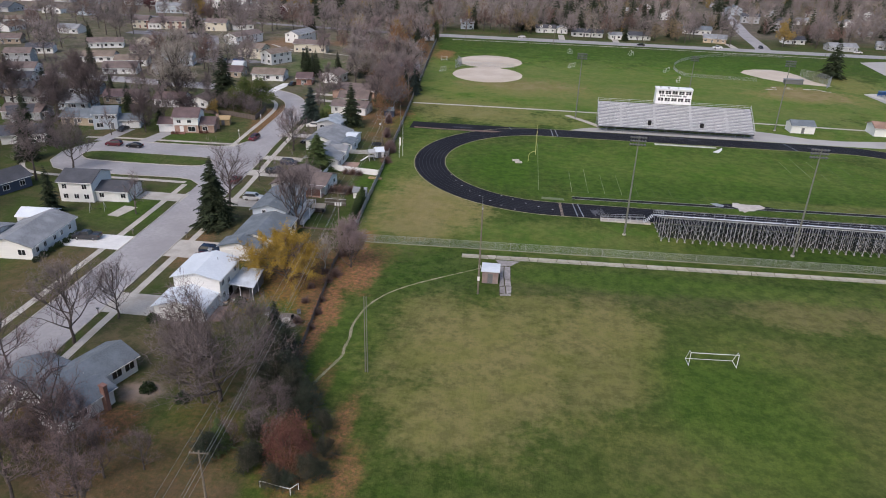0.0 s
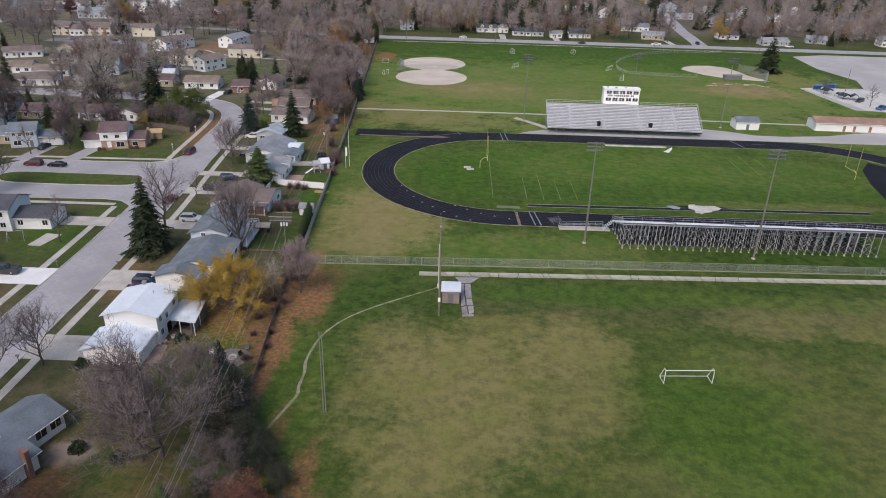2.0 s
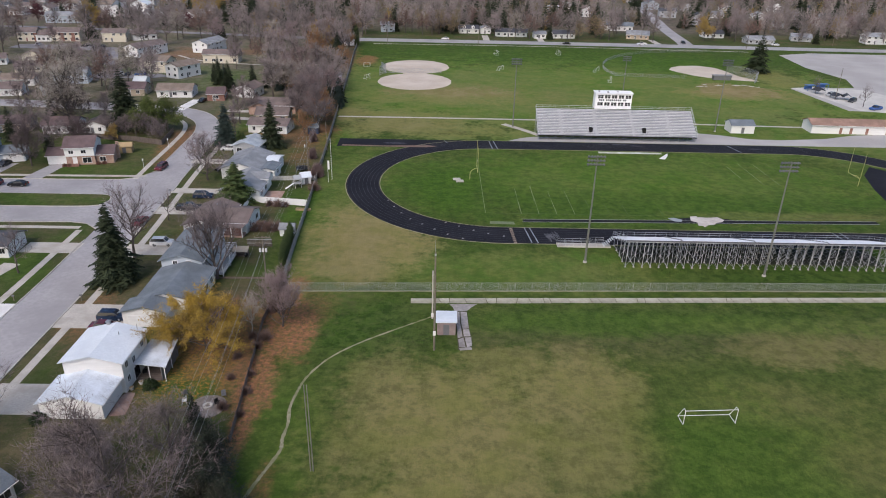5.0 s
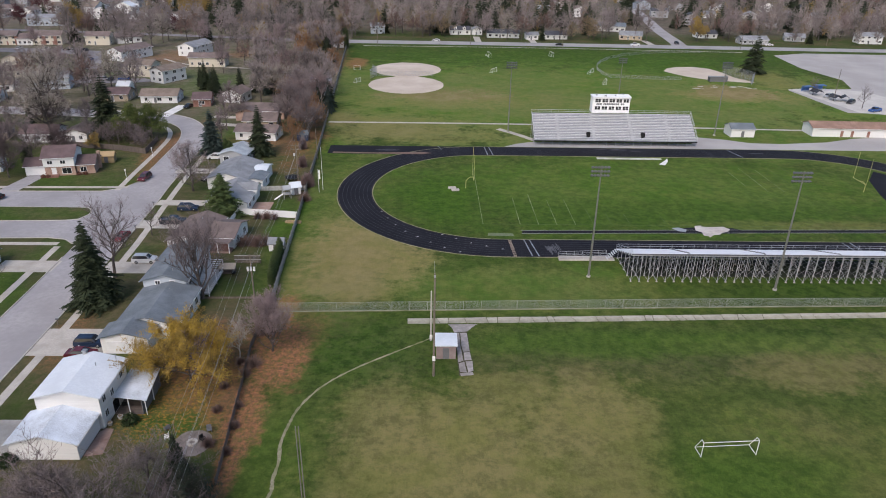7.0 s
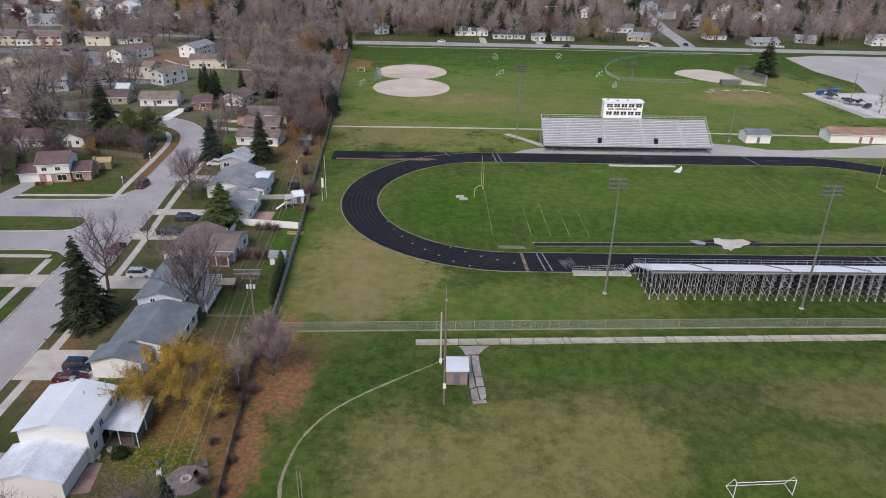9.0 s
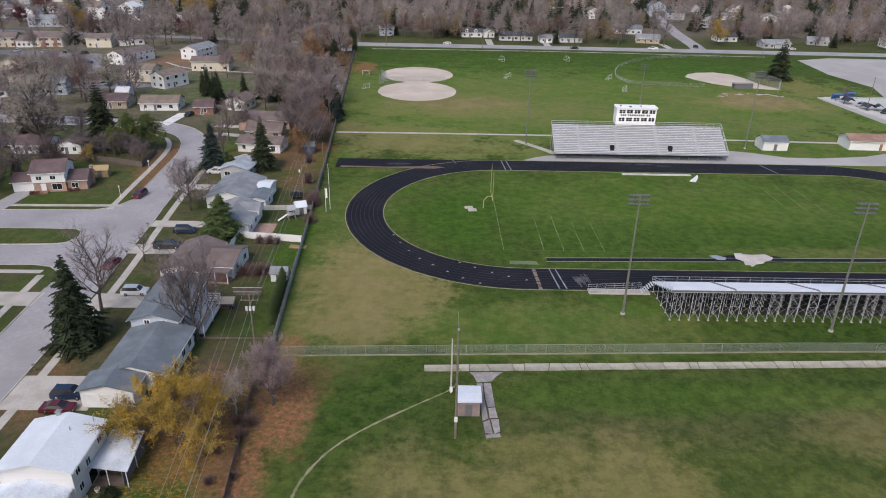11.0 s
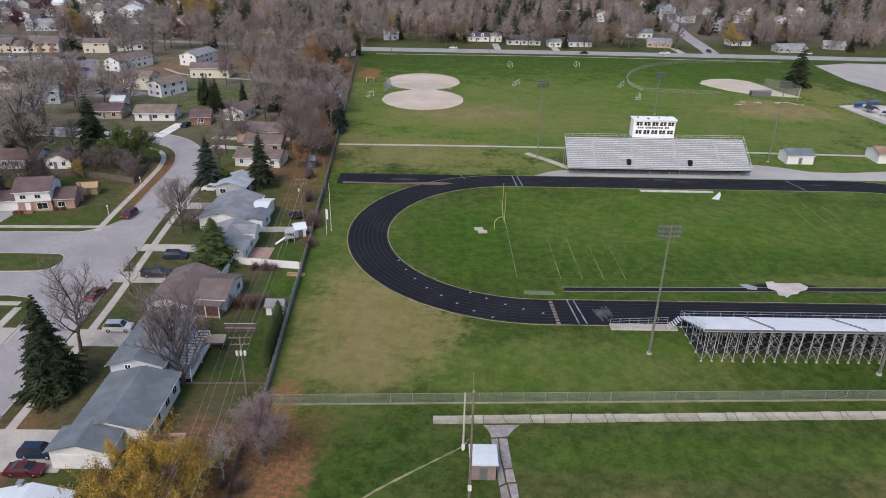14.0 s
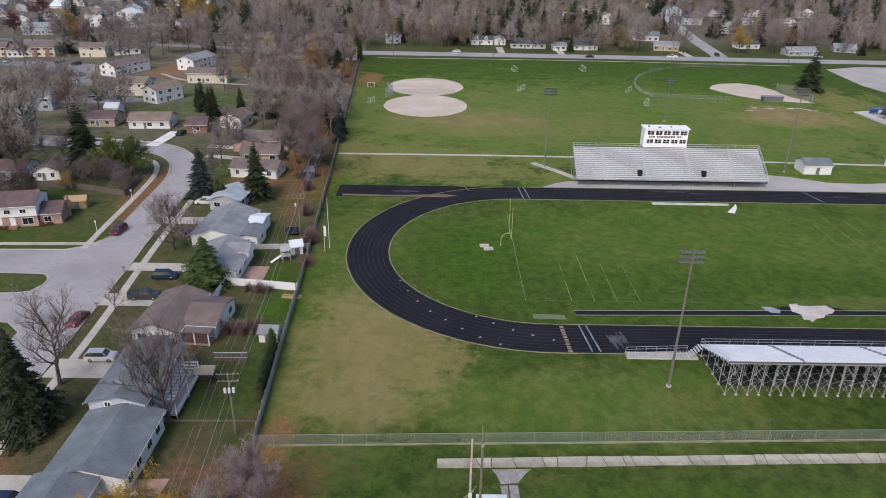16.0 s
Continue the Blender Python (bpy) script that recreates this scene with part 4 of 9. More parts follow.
def gable_section(t, x0, x1, y0, y1, z0, h, axis, pitch, wall, roof, over=0.45, hip=False, drop=0.0):
    """Walls with gable ends and a roof of two (or, hipped, four) slopes."""
    w = (y1 - y0) if axis == "x" else (x1 - x0)
    rise = math.tan(radians(pitch)) * w / 2
    bm = bmesh.new()
    box(bm, x0, x1, y0, y1, z0, h)
    if not hip:
        if axis == "x":
            ym = (y0 + y1) / 2
            for xa, xb in ((x0, x0 + 0.15), (x1 - 0.15, x1)):
                tri = [(y0, h), (y1, h), (ym, h + rise)]
                a = [bm.verts.new((xa, y, z)) for y, z in tri]
                b = [bm.verts.new((xb, y, z)) for y, z in tri]
                bm.faces.new(a), bm.faces.new(b[::-1])
                for i in range(3):
                    j = (i + 1) % 3
                    bm.faces.new((a[i], b[i], b[j], a[j]))
        else:
            xm = (x0 + x1) / 2
            for ya, yb in ((y0, y0 + 0.15), (y1 - 0.15, y1)):
                tri = [(x0, h), (x1, h), (xm, h + rise)]
                a = [bm.verts.new((x, ya, z)) for x, z in tri]
                b = [bm.verts.new((x, yb, z)) for x, z in tri]
                bm.faces.new(a[::-1]), bm.faces.new(b)
                for i in range(3):
                    j = (i + 1) % 3
                    bm.faces.new((a[j], b[j], b[i], a[i]))
    bmesh.ops.recalc_face_normals(bm, faces=bm.faces)
    wl_ = part("wall", bm, wall, t)
    # roof shell
    th = 0.16
    k = math.tan(radians(pitch))
    X0, X1, Y0, Y1 = x0 - over, x1 + over, y0 - over, y1 + over
    ze = h - k * over + 0.03
    zr = h + rise + 0.03
    if axis == "x":
        ym = (y0 + y1) / 2
        ins = (Y1 - Y0) / 2 if hip else 0.0
        ridge = [(X0 + ins, ym, zr), (X1 - ins, ym, zr)]
    else:
        xm = (x0 + x1) / 2
        ins = (X1 - X0) / 2 if hip else 0.0
        ridge = [(xm, Y0 + ins, zr), (xm, Y1 - ins, zr)]
    ring = [(X0, Y0, ze), (X1, Y0, ze), (X1, Y1, ze), (X0, Y1, ze)]
    bm = bmesh.new()
    for dz in (th, 0.0):
        e = [bm.verts.new((x, y, z + dz)) for x, y, z in ring]
        r = [bm.verts.new((x, y, z + dz)) for x, y, z in ridge]
        if axis == "x":
            fs = [(e[0], e[1], r[1], r[0]), (e[2], e[3], r[0], r[1])]
            ends = [(e[1], e[2], r[1]), (e[3], e[0], r[0])]
        else:
            fs = [(e[1], e[2], r[1], r[0]), (e[3], e[0], r[0], r[1])]
            ends = [(e[0], e[1], r[0]), (e[2], e[3], r[1])]
        for f in fs + (ends if hip else []):
            bm.faces.new(f if dz else f[::-1])
        if dz:
            top = e, r, ends
        else:
            te, tr, tends = top
            if hip:
                loops = [(te[i], te[(i + 1) % 4], e[(i + 1) % 4], e[i]) for i in range(4)]
            elif axis == "x":
                loops = [(te[0], te[1], e[1], e[0]), (te[2], te[3], e[3], e[2]), (te[1], tr[1], r[1], e[1]), (tr[1], te[2], e[2], r[1]), (te[3], tr[0], r[0], e[3]), (tr[0], te[0], e[0], r[0])]
            else:
                loops = [(te[1], te[2], e[2], e[1]), (te[3], te[0], e[0], e[3]), (te[0], tr[0], r[0], e[0]), (tr[0], te[1], e[1], r[0]), (te[2], tr[1], r[1], e[2]), (tr[1], te[3], e[3], r[1])]
            for f in loops:
                bm.faces.new(f)
    bmesh.ops.recalc_face_normals(bm, faces=bm.faces)
    rf = part("roof", bm, roof, t)
    if not hip and w > 4:
        # white barge and fascia boards
        for a, b in ((ring[0], ring[1]), (ring[2], ring[3])) if axis == "x" else ((ring[1], ring[2]), (ring[3], ring[0])):
            bm = bmesh.new()
            nrm = Vector((b[1] - a[1], a[0] - b[0], 0)).normalized() * 0.03
            tube(bm, Vector(a) + nrm + Vector((0, 0, 0.02)), Vector(b) + nrm + Vector((0, 0, 0.02)), 0.07, 0.07, 5)
            part("gutter", bm, WHITE, rf)
    return rf


def opening(t, x0, x1, y0, y1, face, u, z, w, h, kind="window", frame_mat=None, pane_mat=None):
    """A window or a door on one face of the box x0..x1, y0..y1; u: metres along the face."""
    frame_mat = frame_mat or WHITE
    if face in "SN":
        y, o = (y0, -1) if face == "S" else (y1, 1)
        m = Matrix.Translation((x0 + u, y, z)) @ (Matrix.Identity(4) if o < 0 else Matrix.Rotation(math.pi, 4, "Z"))
    else:
        x, o = (x1, 1) if face == "E" else (x0, -1)
        m = Matrix.Translation((x, y0 + u, z)) @ Matrix.Rotation(math.pi / 2 * o, 4, "Z")
    bm = bmesh.new()
    f = 0.09 if kind != "garage_door" else 0.12
    for a in ((-w / 2 - f, -w / 2, 0, h), (w / 2, w / 2 + f, 0, h), (-w / 2 - f, w / 2 + f, h, h + f), (-w / 2 - f, w / 2 + f, -f, 0)):
        box(bm, a[0], a[1], -0.07, 0.03, a[2], a[3])
    if kind == "window":
        box(bm, -0.025, 0.025, -0.05, 0.02, 0, h)
    bm.transform(m)
    fr = part(kind, bm, frame_mat, t)
    if kind == "garage_door":
        for k in range(4):
            bm = bmesh.new()
            box(bm, -w / 2, w / 2, -0.035, 0.02, k * h / 4 + 0.015, (k + 1) * h / 4 - 0.015)
            bm.transform(m)
            part("panel", bm, pane_mat or WHITE, fr)
    else:
        bm = bmesh.new()
        box(bm, -w / 2, w / 2, -0.02, 0.02, 0, h)
        bm.transform(m)
        part("pane" if kind == "window" else "door_leaf", bm, pane_mat or DARK, fr)
    return fr


def chimney(t, x, y, z0, z1, w=0.9, d=0.6, material=None):
    bm = bmesh.new()
    box(bm, x - w / 2, x + w / 2, y - d / 2, y + d / 2, z0, z1)
    box(bm, x - w / 2 - 0.08, x + w / 2 + 0.08, y - d / 2 - 0.08, y + d / 2 + 0.08, z1, z1 + 0.14)
    return part("chimney", bm, material or BRICK_RED, t, "brick chimney stack")


def vent(t, x, y, z, h=0.5):
    bm = bmesh.new()
    tube(bm, (x, y, z - 0.3), (x, y, z + h), 0.07, 0.07, 6)
    part("vent_pipe", bm, GALV, t)


def auto_openings(t, x0, x1, y0, y1, z0, storeys, seed, faces="SEW"):
    r = random.Random(seed)
    for face in faces:
        L = (x1 - x0) if face in "SN" else (y1 - y0)
        n = max(1, int(L / 3.4))
        for s in range(storeys):
            for k in range(n):
                u = L * (k + 0.5) / n + r.uniform(-0.3, 0.3)
                if r.random() < 0.12:
                    continue
                opening(t, x0, x1, y0, y1, face, u, z0 + 0.95 + s * 2.6, r.choice((0.9, 1.2, 1.5)), 1.15)




def house(x, y, rz, w, d, h, roof, wall, label, axis="x", pitch=20, storeys=1, faces="SE", seed=1, wing=None, hip=False, door=None, garage=None, chim=None, over=0.45):
    """A detached house: the main block is w by d round (x, y); wing: (x0, x1, y0, y1, height, axis, pitch) in its own axes."""
    t = thing("house", pose(x, y, 0, 0, 0, rz), label, "house")
    x0, x1, y0, y1 = -w / 2, w / 2, -d / 2, d / 2
    gable_section(t, x0, x1, y0, y1, 0, h, axis, pitch, wall, roof, over, hip)
    auto_openings(t, x0, x1, y0, y1, 0, storeys, seed, faces)
    if wing:
        a0, a1, b0, b1, wh, wax, wp = wing[:7]
        gable_section(t, a0, a1, b0, b1, 0, wh, wax, wp, wing[7] if len(wing) > 7 else wall, roof, over)
        if len(wing) > 8:
            g = wing[8]
            opening(t, a0, a1, b0, b1, g[0], g[1], 0.02, g[2], 2.1, "garage_door")
        else:
            auto_openings(t, a0, a1, b0, b1, 0, 1, seed + 5, faces)
    if door:
        opening(t, x0, x1, y0, y1, door[0], door[1], 0.05, 0.95, 2.05, "door", pane_mat=RUBBER_GREY)
    if garage:
        opening(t, x0, x1, y0, y1, garage[0], garage[1], 0.02, garage[2], 2.1, "garage_door")
    if chim:
        chimney(t, *chim)
    return t


small_shed("equipment_shed", -28.9, -27.2, 0, 3.1, 3.3, 2.5, BRICK_MAUVE, ROOF_WHITE, "small mauve block shed with a flat white roof", True)
SLAB_PIECES = (((-28.3, -18.35), (-27.7, -19.4), (-27.3, -20.9), (-25.1, -20.6), (-24.2, -19.3), (-23.2, -18.2)),
               ((-27.4, -21.2), (-27.0, -26.4), (-27.0, -29.8), (-26.15, -29.3), (-26.45, -24.9), (-26.5, -21.1)),
               ((-26.3, -21.1), (-26.28, -24.9), (-26.05, -26.8), (-25.0, -26.6), (-25.2, -21.1)),
               ((-26.0, -27.0), (-25.95, -29.2), (-24.8, -29.1), (-25.0, -26.8)),
               ((-26.9, -30.1), (-26.8, -32.3), (-25.75, -32.5), (-26.0, -29.6)),
               ((-25.8, -29.5), (-25.5, -32.5), (-24.7, -32.0), (-24.7, -29.4)),
               ((-26.8, -32.7), (-26.7, -33.4), (-24.7, -33.1), (-24.8, -32.4)))
pad = thing("shed_path", pose(0, 0, 0), "cracked grey concrete path beside the shed", "path", kind="structure")
bm = bmesh.new()
slab(bm, [(-27.3, -20.8), (-26.95, -33.3), (-24.75, -33.0), (-25.15, -20.6)], -0.1, 0.014)
part("joint", bm, mat("dark_joint", (0.09, 0.08, 0.05), (0.06, 0.06, 0.03), None, 3, 0.5, 0.95), pad, "dark earth in the cracks")
for k, pts in enumerate(SLAB_PIECES):
    bm = bmesh.new()
    slab(bm, list(pts), -0.1, 0.026 + 0.005 * (k % 3))
    part("slab", bm, SLAB_GREY, pad)
small_shed("storage_shed", 74.0, 106.2, 0, 8.0, 6.0, 2.7, SIDING_WHITE, ROOF_SLATE, "white shed with a grey gabled roof")
t = house(116, 108.5, -2, 34, 7.5, 3.0, ROOF_REDDISH, SIDING_WHITE, "long white service building with a reddish brown roof", "x", 20, faces="", seed=4)
for u in (10, 13.5, 19, 26):
    opening(t, -17, 17, -3.75, 3.75, "S", u, 0.05, 1.0, 2.1, "door", pane_mat=BRICK_RED)

# ---------------------------------------------------------------- houses of the street
# bungalow at the south end
t = thing("house", pose(-83.5, -67.2, 0, 0, 0, -20), "white bungalow with a slate-blue roof among bare trees", "house")
gable_section(t, -3.4, 3.1, -11.0, 2.2, 0, 2.7, "y", 23, SIDING_WHITE, ROOF_SLATE)
for u in (9.7, 11.9):
    opening(t, -3.4, 3.1, -11.0, 2.2, "E", u, 1.0, 1.6, 1.2)
gable_section(t, 1.4, 6.4, -12.6, -4.6, 0, 2.55, "y", 22, SIDING_WHITE, ROOF_SLATE)
opening(t, 1.4, 6.4, -12.6, -4.6, "E", 2.6, 0.95, 2.2, 1.2)
opening(t, 1.4, 6.4, -12.6, -4.6, "S", 2.4, 1.0, 1.4, 1.1)
gable_section(t, -8.6, -3.45, -10.4, -3.6, 0, 2.6, "x", 18, SIDING_WHITE, ROOF_SLATE)
chimney(t, 6.75, -6.2, 0, 4.0)
vent(t, 1.5, -5.2, 3.3, 0.4)

# two-storey white house with a metal roof, garage and covered terrace
t = thing("house", pose(-79.6, -41.5, 0), "white two-storey house with a pale metal roof and covered terrace", "house")
gable_section(t, -4.2, 4.2, -4.2, 4.4, 0, 5.2, "y", 14, SIDING_WHITE, ROOF_WHITE, 0.4)
for u, z in ((1.3, 3.6), (3.6, 2.9), (6.8, 3.6), (1.3, 1.2)):
    opening(t, -4.2, 4.2, -4.2, 4.4, "E", u, z, 0.9, 1.0)
opening(t, -4.2, 4.2, -4.2, 4.4, "E", 4.0, 0.05, 1.8, 2.0, "door", pane_mat=DARK)
gable_section(t, -5.0, 3.6, -10.2, -4.25, 0, 2.6, "y", 16, SIDING_WHITE, ROOF_METAL, 0.35)
opening(t, -5.0, 3.6, -10.2, -4.25, "W", 3.0, 0.02, 4.8, 2.1, "garage_door")
bm = bmesh.new()
slab(bm, [(4.25, -0.9), (9.2, -1.6), (8.4, 5.8), (4.25, 5.9)], 2.62, 2.78)
part("terrace_roof", bm, ROOF_METAL, t, "flat bluish metal terrace roof")
for x, y in ((8.8, -1.3), (8.5, 2.1), (8.1, 5.5), (6.4, -1.1)):
    bm = bmesh.new()
    tube(bm, (x, y, 0), (x, y, 2.62), 0.07, 0.07, 6)
    part("terrace_post", bm, WHITE, t)
bm = bmesh.new()
box(bm, 8.2, 8.3, -1.2, 5.4, 0.0, 2.4)
part("screen", bm, RUBBER_GREY, t, "dark mesh terrace screen")
for k in range(12):
    bm = bmesh.new()
    box(bm, 4.3, 8.1, -1.2 + 0.56 * k, -0.67 + 0.56 * k, 0.02, 0.1)
    part("deck_board", bm, FENCE_DARK, t)
bm = bmesh.new()
slab(bm, [(3.75, -9.6), (6.0, -9.2), (5.4, -4.3), (4.3, -4.2), (3.75, -5.0)], 0.0, 0.06)
part("back_step", bm, mat("red_brown_pavers", (0.26, 0.17, 0.145), (0.2, 0.13, 0.11), (0.31, 0.23, 0.2), 3, 0.5, 0.9), t, "reddish paved yard behind the garage")
vent(t, 1.5, 1.8, 6.0, 0.6)
vent(t, 3.3, 4.0, 5.6, 1.0)
chimney(t, -1.2, 4.6, 4, 6.6, 0.5, 0.5, GALV)

# long slate-blue split-level house
t = thing("house", pose(-78.2, -11.4, 0), "long split-level house with a slate-blue shingle roof", "house")
gable_section(t, -4.1, 5.3, -12.2, -0.05, 0, 3.0, "y", 15, SIDING_WHITE, ROOF_SLATE)
for u in (1.5, 4.0, 7.4, 10.2):
    opening(t, -4.1, 5.3, -12.2, -0.05, "E", u, 1.0, 1.3, 1.2)
gable_section(t, -4.4, 3.2, 0.0, 14.4, 0, 4.5, "y", 17, SIDING_BLUE, ROOF_SLATE)
opening(t, -4.4, 3.2, 0.0, 14.4, "S", 2.6, 3.75, 0.8, 0.7)
opening(t, -4.4, 3.2, 0.0, 14.4, "S", 5.2, 3.75, 0.8, 0.7)
auto_openings(t, -4.4, 3.2, 0.0, 14.4, 1.5, 1, 11, "EW")
gable_section(t, -5.2, 2.2, -16.3, -12.25, 0, 2.9, "y", 15, SIDING_WHITE, ROOF_SLATE, 0.4)
opening(t, -5.2, 2.2, -16.3, -12.25, "S", 3.3, 0.02, 4.8, 2.1, "garage_door")
vent(t, 1.2, -2.5, 3.9, 0.4)
vent(t, 0.4, 2.0, 5.5, 0.4)
bm = bmesh.new()
box(bm, 3.3, 6.3, 2.2, 12.2, 0.5, 0.62)
dk = part("deck", bm, FENCE_GREY, t, "weathered grey timber deck")
for k in range(12):
    bm = bmesh.new()
    box(bm, 3.4, 6.3, 2.6 + k * 0.82, 2.95 + k * 0.82, 2.9, 2.98)
    part("pergola_slat", bm, mat("faded_white_slats", (0.5, 0.51, 0.53), (0.4, 0.41, 0.43), None, 4, 0.5, 0.8), t)
for x, y in ((6.2, 2.3), (6.2, 12.1), (3.5, 2.3), (6.2, 7.2)):
    bm = bmesh.new()
    tube(bm, (x, y, 0), (x, y, 2.9), 0.08, 0.08, 6)
    part("pergola_post", bm, WHITE, t)
bm = bmesh.new()
for z in (0.9, 1.2, 1.5):
    tube(bm, (6.3, 2.2, z), (6.3, 12.2, z), 0.04, 0.04, 5)
    tube(bm, (3.4, 2.2, z), (6.3, 2.2, z), 0.04, 0.04, 5)
part("deck_rail", bm, WHITE, dk)
bm = bmesh.new()
box(bm, 4.2, 5.4, 1.6, 2.15, 0.0, 0.3)
part("deck_stair", bm, FENCE_GREY, t)
bm = bmesh.new()
slab(bm, [(5.2, -12.6), (9.2, -12.0), (9.4, -9.4), (5.2, -9.6)], 0.0, 0.1)
part("terrace", bm, BRICK_TAN, t, "small paved terracotta terrace")

# brown-roofed bungalow
t = thing("house", pose(-79.0, 16.6, 0, 0, 0, -4), "bungalow with a brown shingle roof and white trim", "house")
gable_section(t, -6.4, 1.4, -7.4, 5.6, 0, 2.7, "y", 19, SIDING_WHITE, ROOF_BROWN)
auto_openings(t, -6.4, 1.4, -7.4, 5.6, 0, 1, 21, "SW")
gable_section(t, 1.45, 6.6, -4.6, 4.6, 0, 2.6, "x", 17, SIDING_WHITE, ROOF_BROWN)
auto_openings(t, 1.45, 6.6, -4.6, 4.6, 0, 1, 22, "E")
bm = bmesh.new()
box(bm, 1.5, 6.4, -6.9, -4.65, 0.0, 0.35)
part("porch_floor", bm, BRICK_TAN, t)
bm = bmesh.new()
box(bm, 1.6, 6.3, -6.85, -6.78, 0.4, 2.2)
part("porch_screen", bm, mat("brick_brown_screen", (0.12, 0.06, 0.05), (0.08, 0.045, 0.04), None, 5, 0.5, 0.7), t, "dark red-brown screened porch front")
for x in (1.6, 3.9, 6.3):
    bm = bmesh.new()
    box(bm, x - 0.09, x + 0.09, -6.98, -6.86, 0.0, 2.4)
    part("porch_post", bm, WHITE, t)
bm = bmesh.new()
slab(bm, [(1.45, -7.1), (6.6, -7.1), (6.6, -4.9), (1.45, -4.9)], 2.4, 2.52)
part("porch_roof", bm, ROOF_BROWN, t)
vent(t, -2.0, 1.5, 4.0, 0.45)

# pale grey house with a dormered cross gable
t = thing("house", pose(-79.4, 37.2, 0, 0, 0, 0), "pale grey house with a long shingle roof and white gable", "house")
gable_section(t, -4.6, 4.8, -6.2, 6.4, 0, 2.9, "y", 20, SIDING_WHITE, ROOF_GREY)
auto_openings(t, -4.6, 4.8, -6.2, 6.4, 0, 1, 31, "SEW")
gable_section(t, 0.6, 5.6, 0.6, 5.0, 2.4, 3.6, "x", 24, SIDING_WHITE, ROOF_GREY, 0.25)
bm = bmesh.new()
box(bm, 5.0, 9.4, -5.8, 1.2, 0.02, 0.16)
part("terrace", bm, BRICK_TAN, t, "paved terracotta terrace")
# slate-blue house behind it
t = thing("house", pose(-81.8, 54.2, 0, 0, 0, -3), "low house with a faded slate-blue roof and white rear wing", "house")
gable_section(t, -6.6, 3.4, -7.0, 8.0, 0, 2.9, "y", 17, SIDING_WHITE, ROOF_GREY)
gable_section(t, 3.4, 7.6, -6.6, -0.4, 0, 2.7, "y", 12, SIDING_WHITE, ROOF_SLATE, 0.3)
gable_section(t, 3.4, 6.6, 0.0, 6.4, 0, 2.7, "x", 10, SIDING_WHITE, ROOF_WHITE, 0.3)
auto_openings(t, -6.6, 3.4, -7.0, 8.0, 0, 1, 33, "SEW")
auto_openings(t, 3.4, 7.6, -6.6, -0.4, 0, 1, 34, "SE")
vent(t, -1.6, 1.0, 4.2, 0.4)
house(-87.4, 73.0, -6, 7.4, 9.0, 2.8, shingle("pale_blue_shingles", (0.36, 0.4, 0.44)), SIDING_GREY, "small house with a pale shingle roof beside tall spruces", "y", 18, 1, "SE", 35)
house(-86.5, 96.5, -6, 13.0, 8.0, 2.7, ROOF_BROWN, SIDING_WHITE, "low white house with a dark brown roof behind a spruce", "x", 20, 1, "SE", 39)
house(-88.6, 110.5, 0, 11.0, 8.0, 2.7, ROOF_BROWN, SIDING_TAN, "small tan house with a brown roof and white gable", "x", 24, 1, "SE", 36)
house(-90.5, 124.5, -5, 16.0, 9.5, 2.8, ROOF_BROWN, BRICK_TAN, "wide bungalow with a hipped brown roof", "x", 20, 1, "SE", 37, (-8.0, 0.0, -8.5, -4.8, 2.7, "y", 20))

# ---- west side
t = thing("house", pose(-124.0, -27.4, 0, 0, 0, 3), "long white bungalow with a grey roof and round shrubs", "house")
gable_section(t, -4.8, 4.9, -7.6, 7.8, 0, 2.8, "y", 18, SIDING_WHITE, ROOF_GREY)
for u in (1.6, 4.2, 7.5, 10.0, 13.0):
    opening(t, -4.8, 4.9, -7.6, 7.8, "E", u, 1.1, 0.8, 1.0)
auto_openings(t, -4.8, 4.9, -7.6, 7.8, 0, 1, 41, "S")
gable_section(t, -9.6, -4.85, -7.0, 3.0, 0, 2.7, "x", 16, SIDING_WHITE, ROOF_GREY)
gable_section(t, -6.5, 0.0, 5.5, 10.5, 0, 3.4, "x", 22, SIDING_WHITE, ROOF_WHITE, 0.3)

t = thing("house", pose(-129.1, 0.1, 0, 0, 0, 4), "white two-storey house with dark grey shingle roofs", "house")
gable_section(t, -4.0, 4.0, -4.6, 4.6, 0, 5.0, "x", 20, SIDING_WHITE, ROOF_DARK)
for u, z in ((1.4, 0.9), (4.0, 0.9), (6.4, 0.9), (1.4, 3.3), (6.2, 3.3)):
    opening(t, -4.0, 4.0, -4.6, 4.6, "S", u, z, 1.1, 1.1)
gable_section(t, 4.05, 11.8, -3.4, 4.0, 0, 2.7, "x", 18, SIDING_WHITE, ROOF_DARK)
opening(t, 4.05, 11.8, -3.4, 4.0, "S", 4.6, 0.02, 1.6, 2.2, "door", pane_mat=WHITE)
opening(t, 4.05, 11.8, -3.4, 4.0, "E", 3.7, 0.02, 4.6, 2.1, "garage_door")
for u in (1.4, 6.6):
    opening(t, 4.05, 11.8, -3.4, 4.0, "S", u, 1.0, 1.1, 1.1)

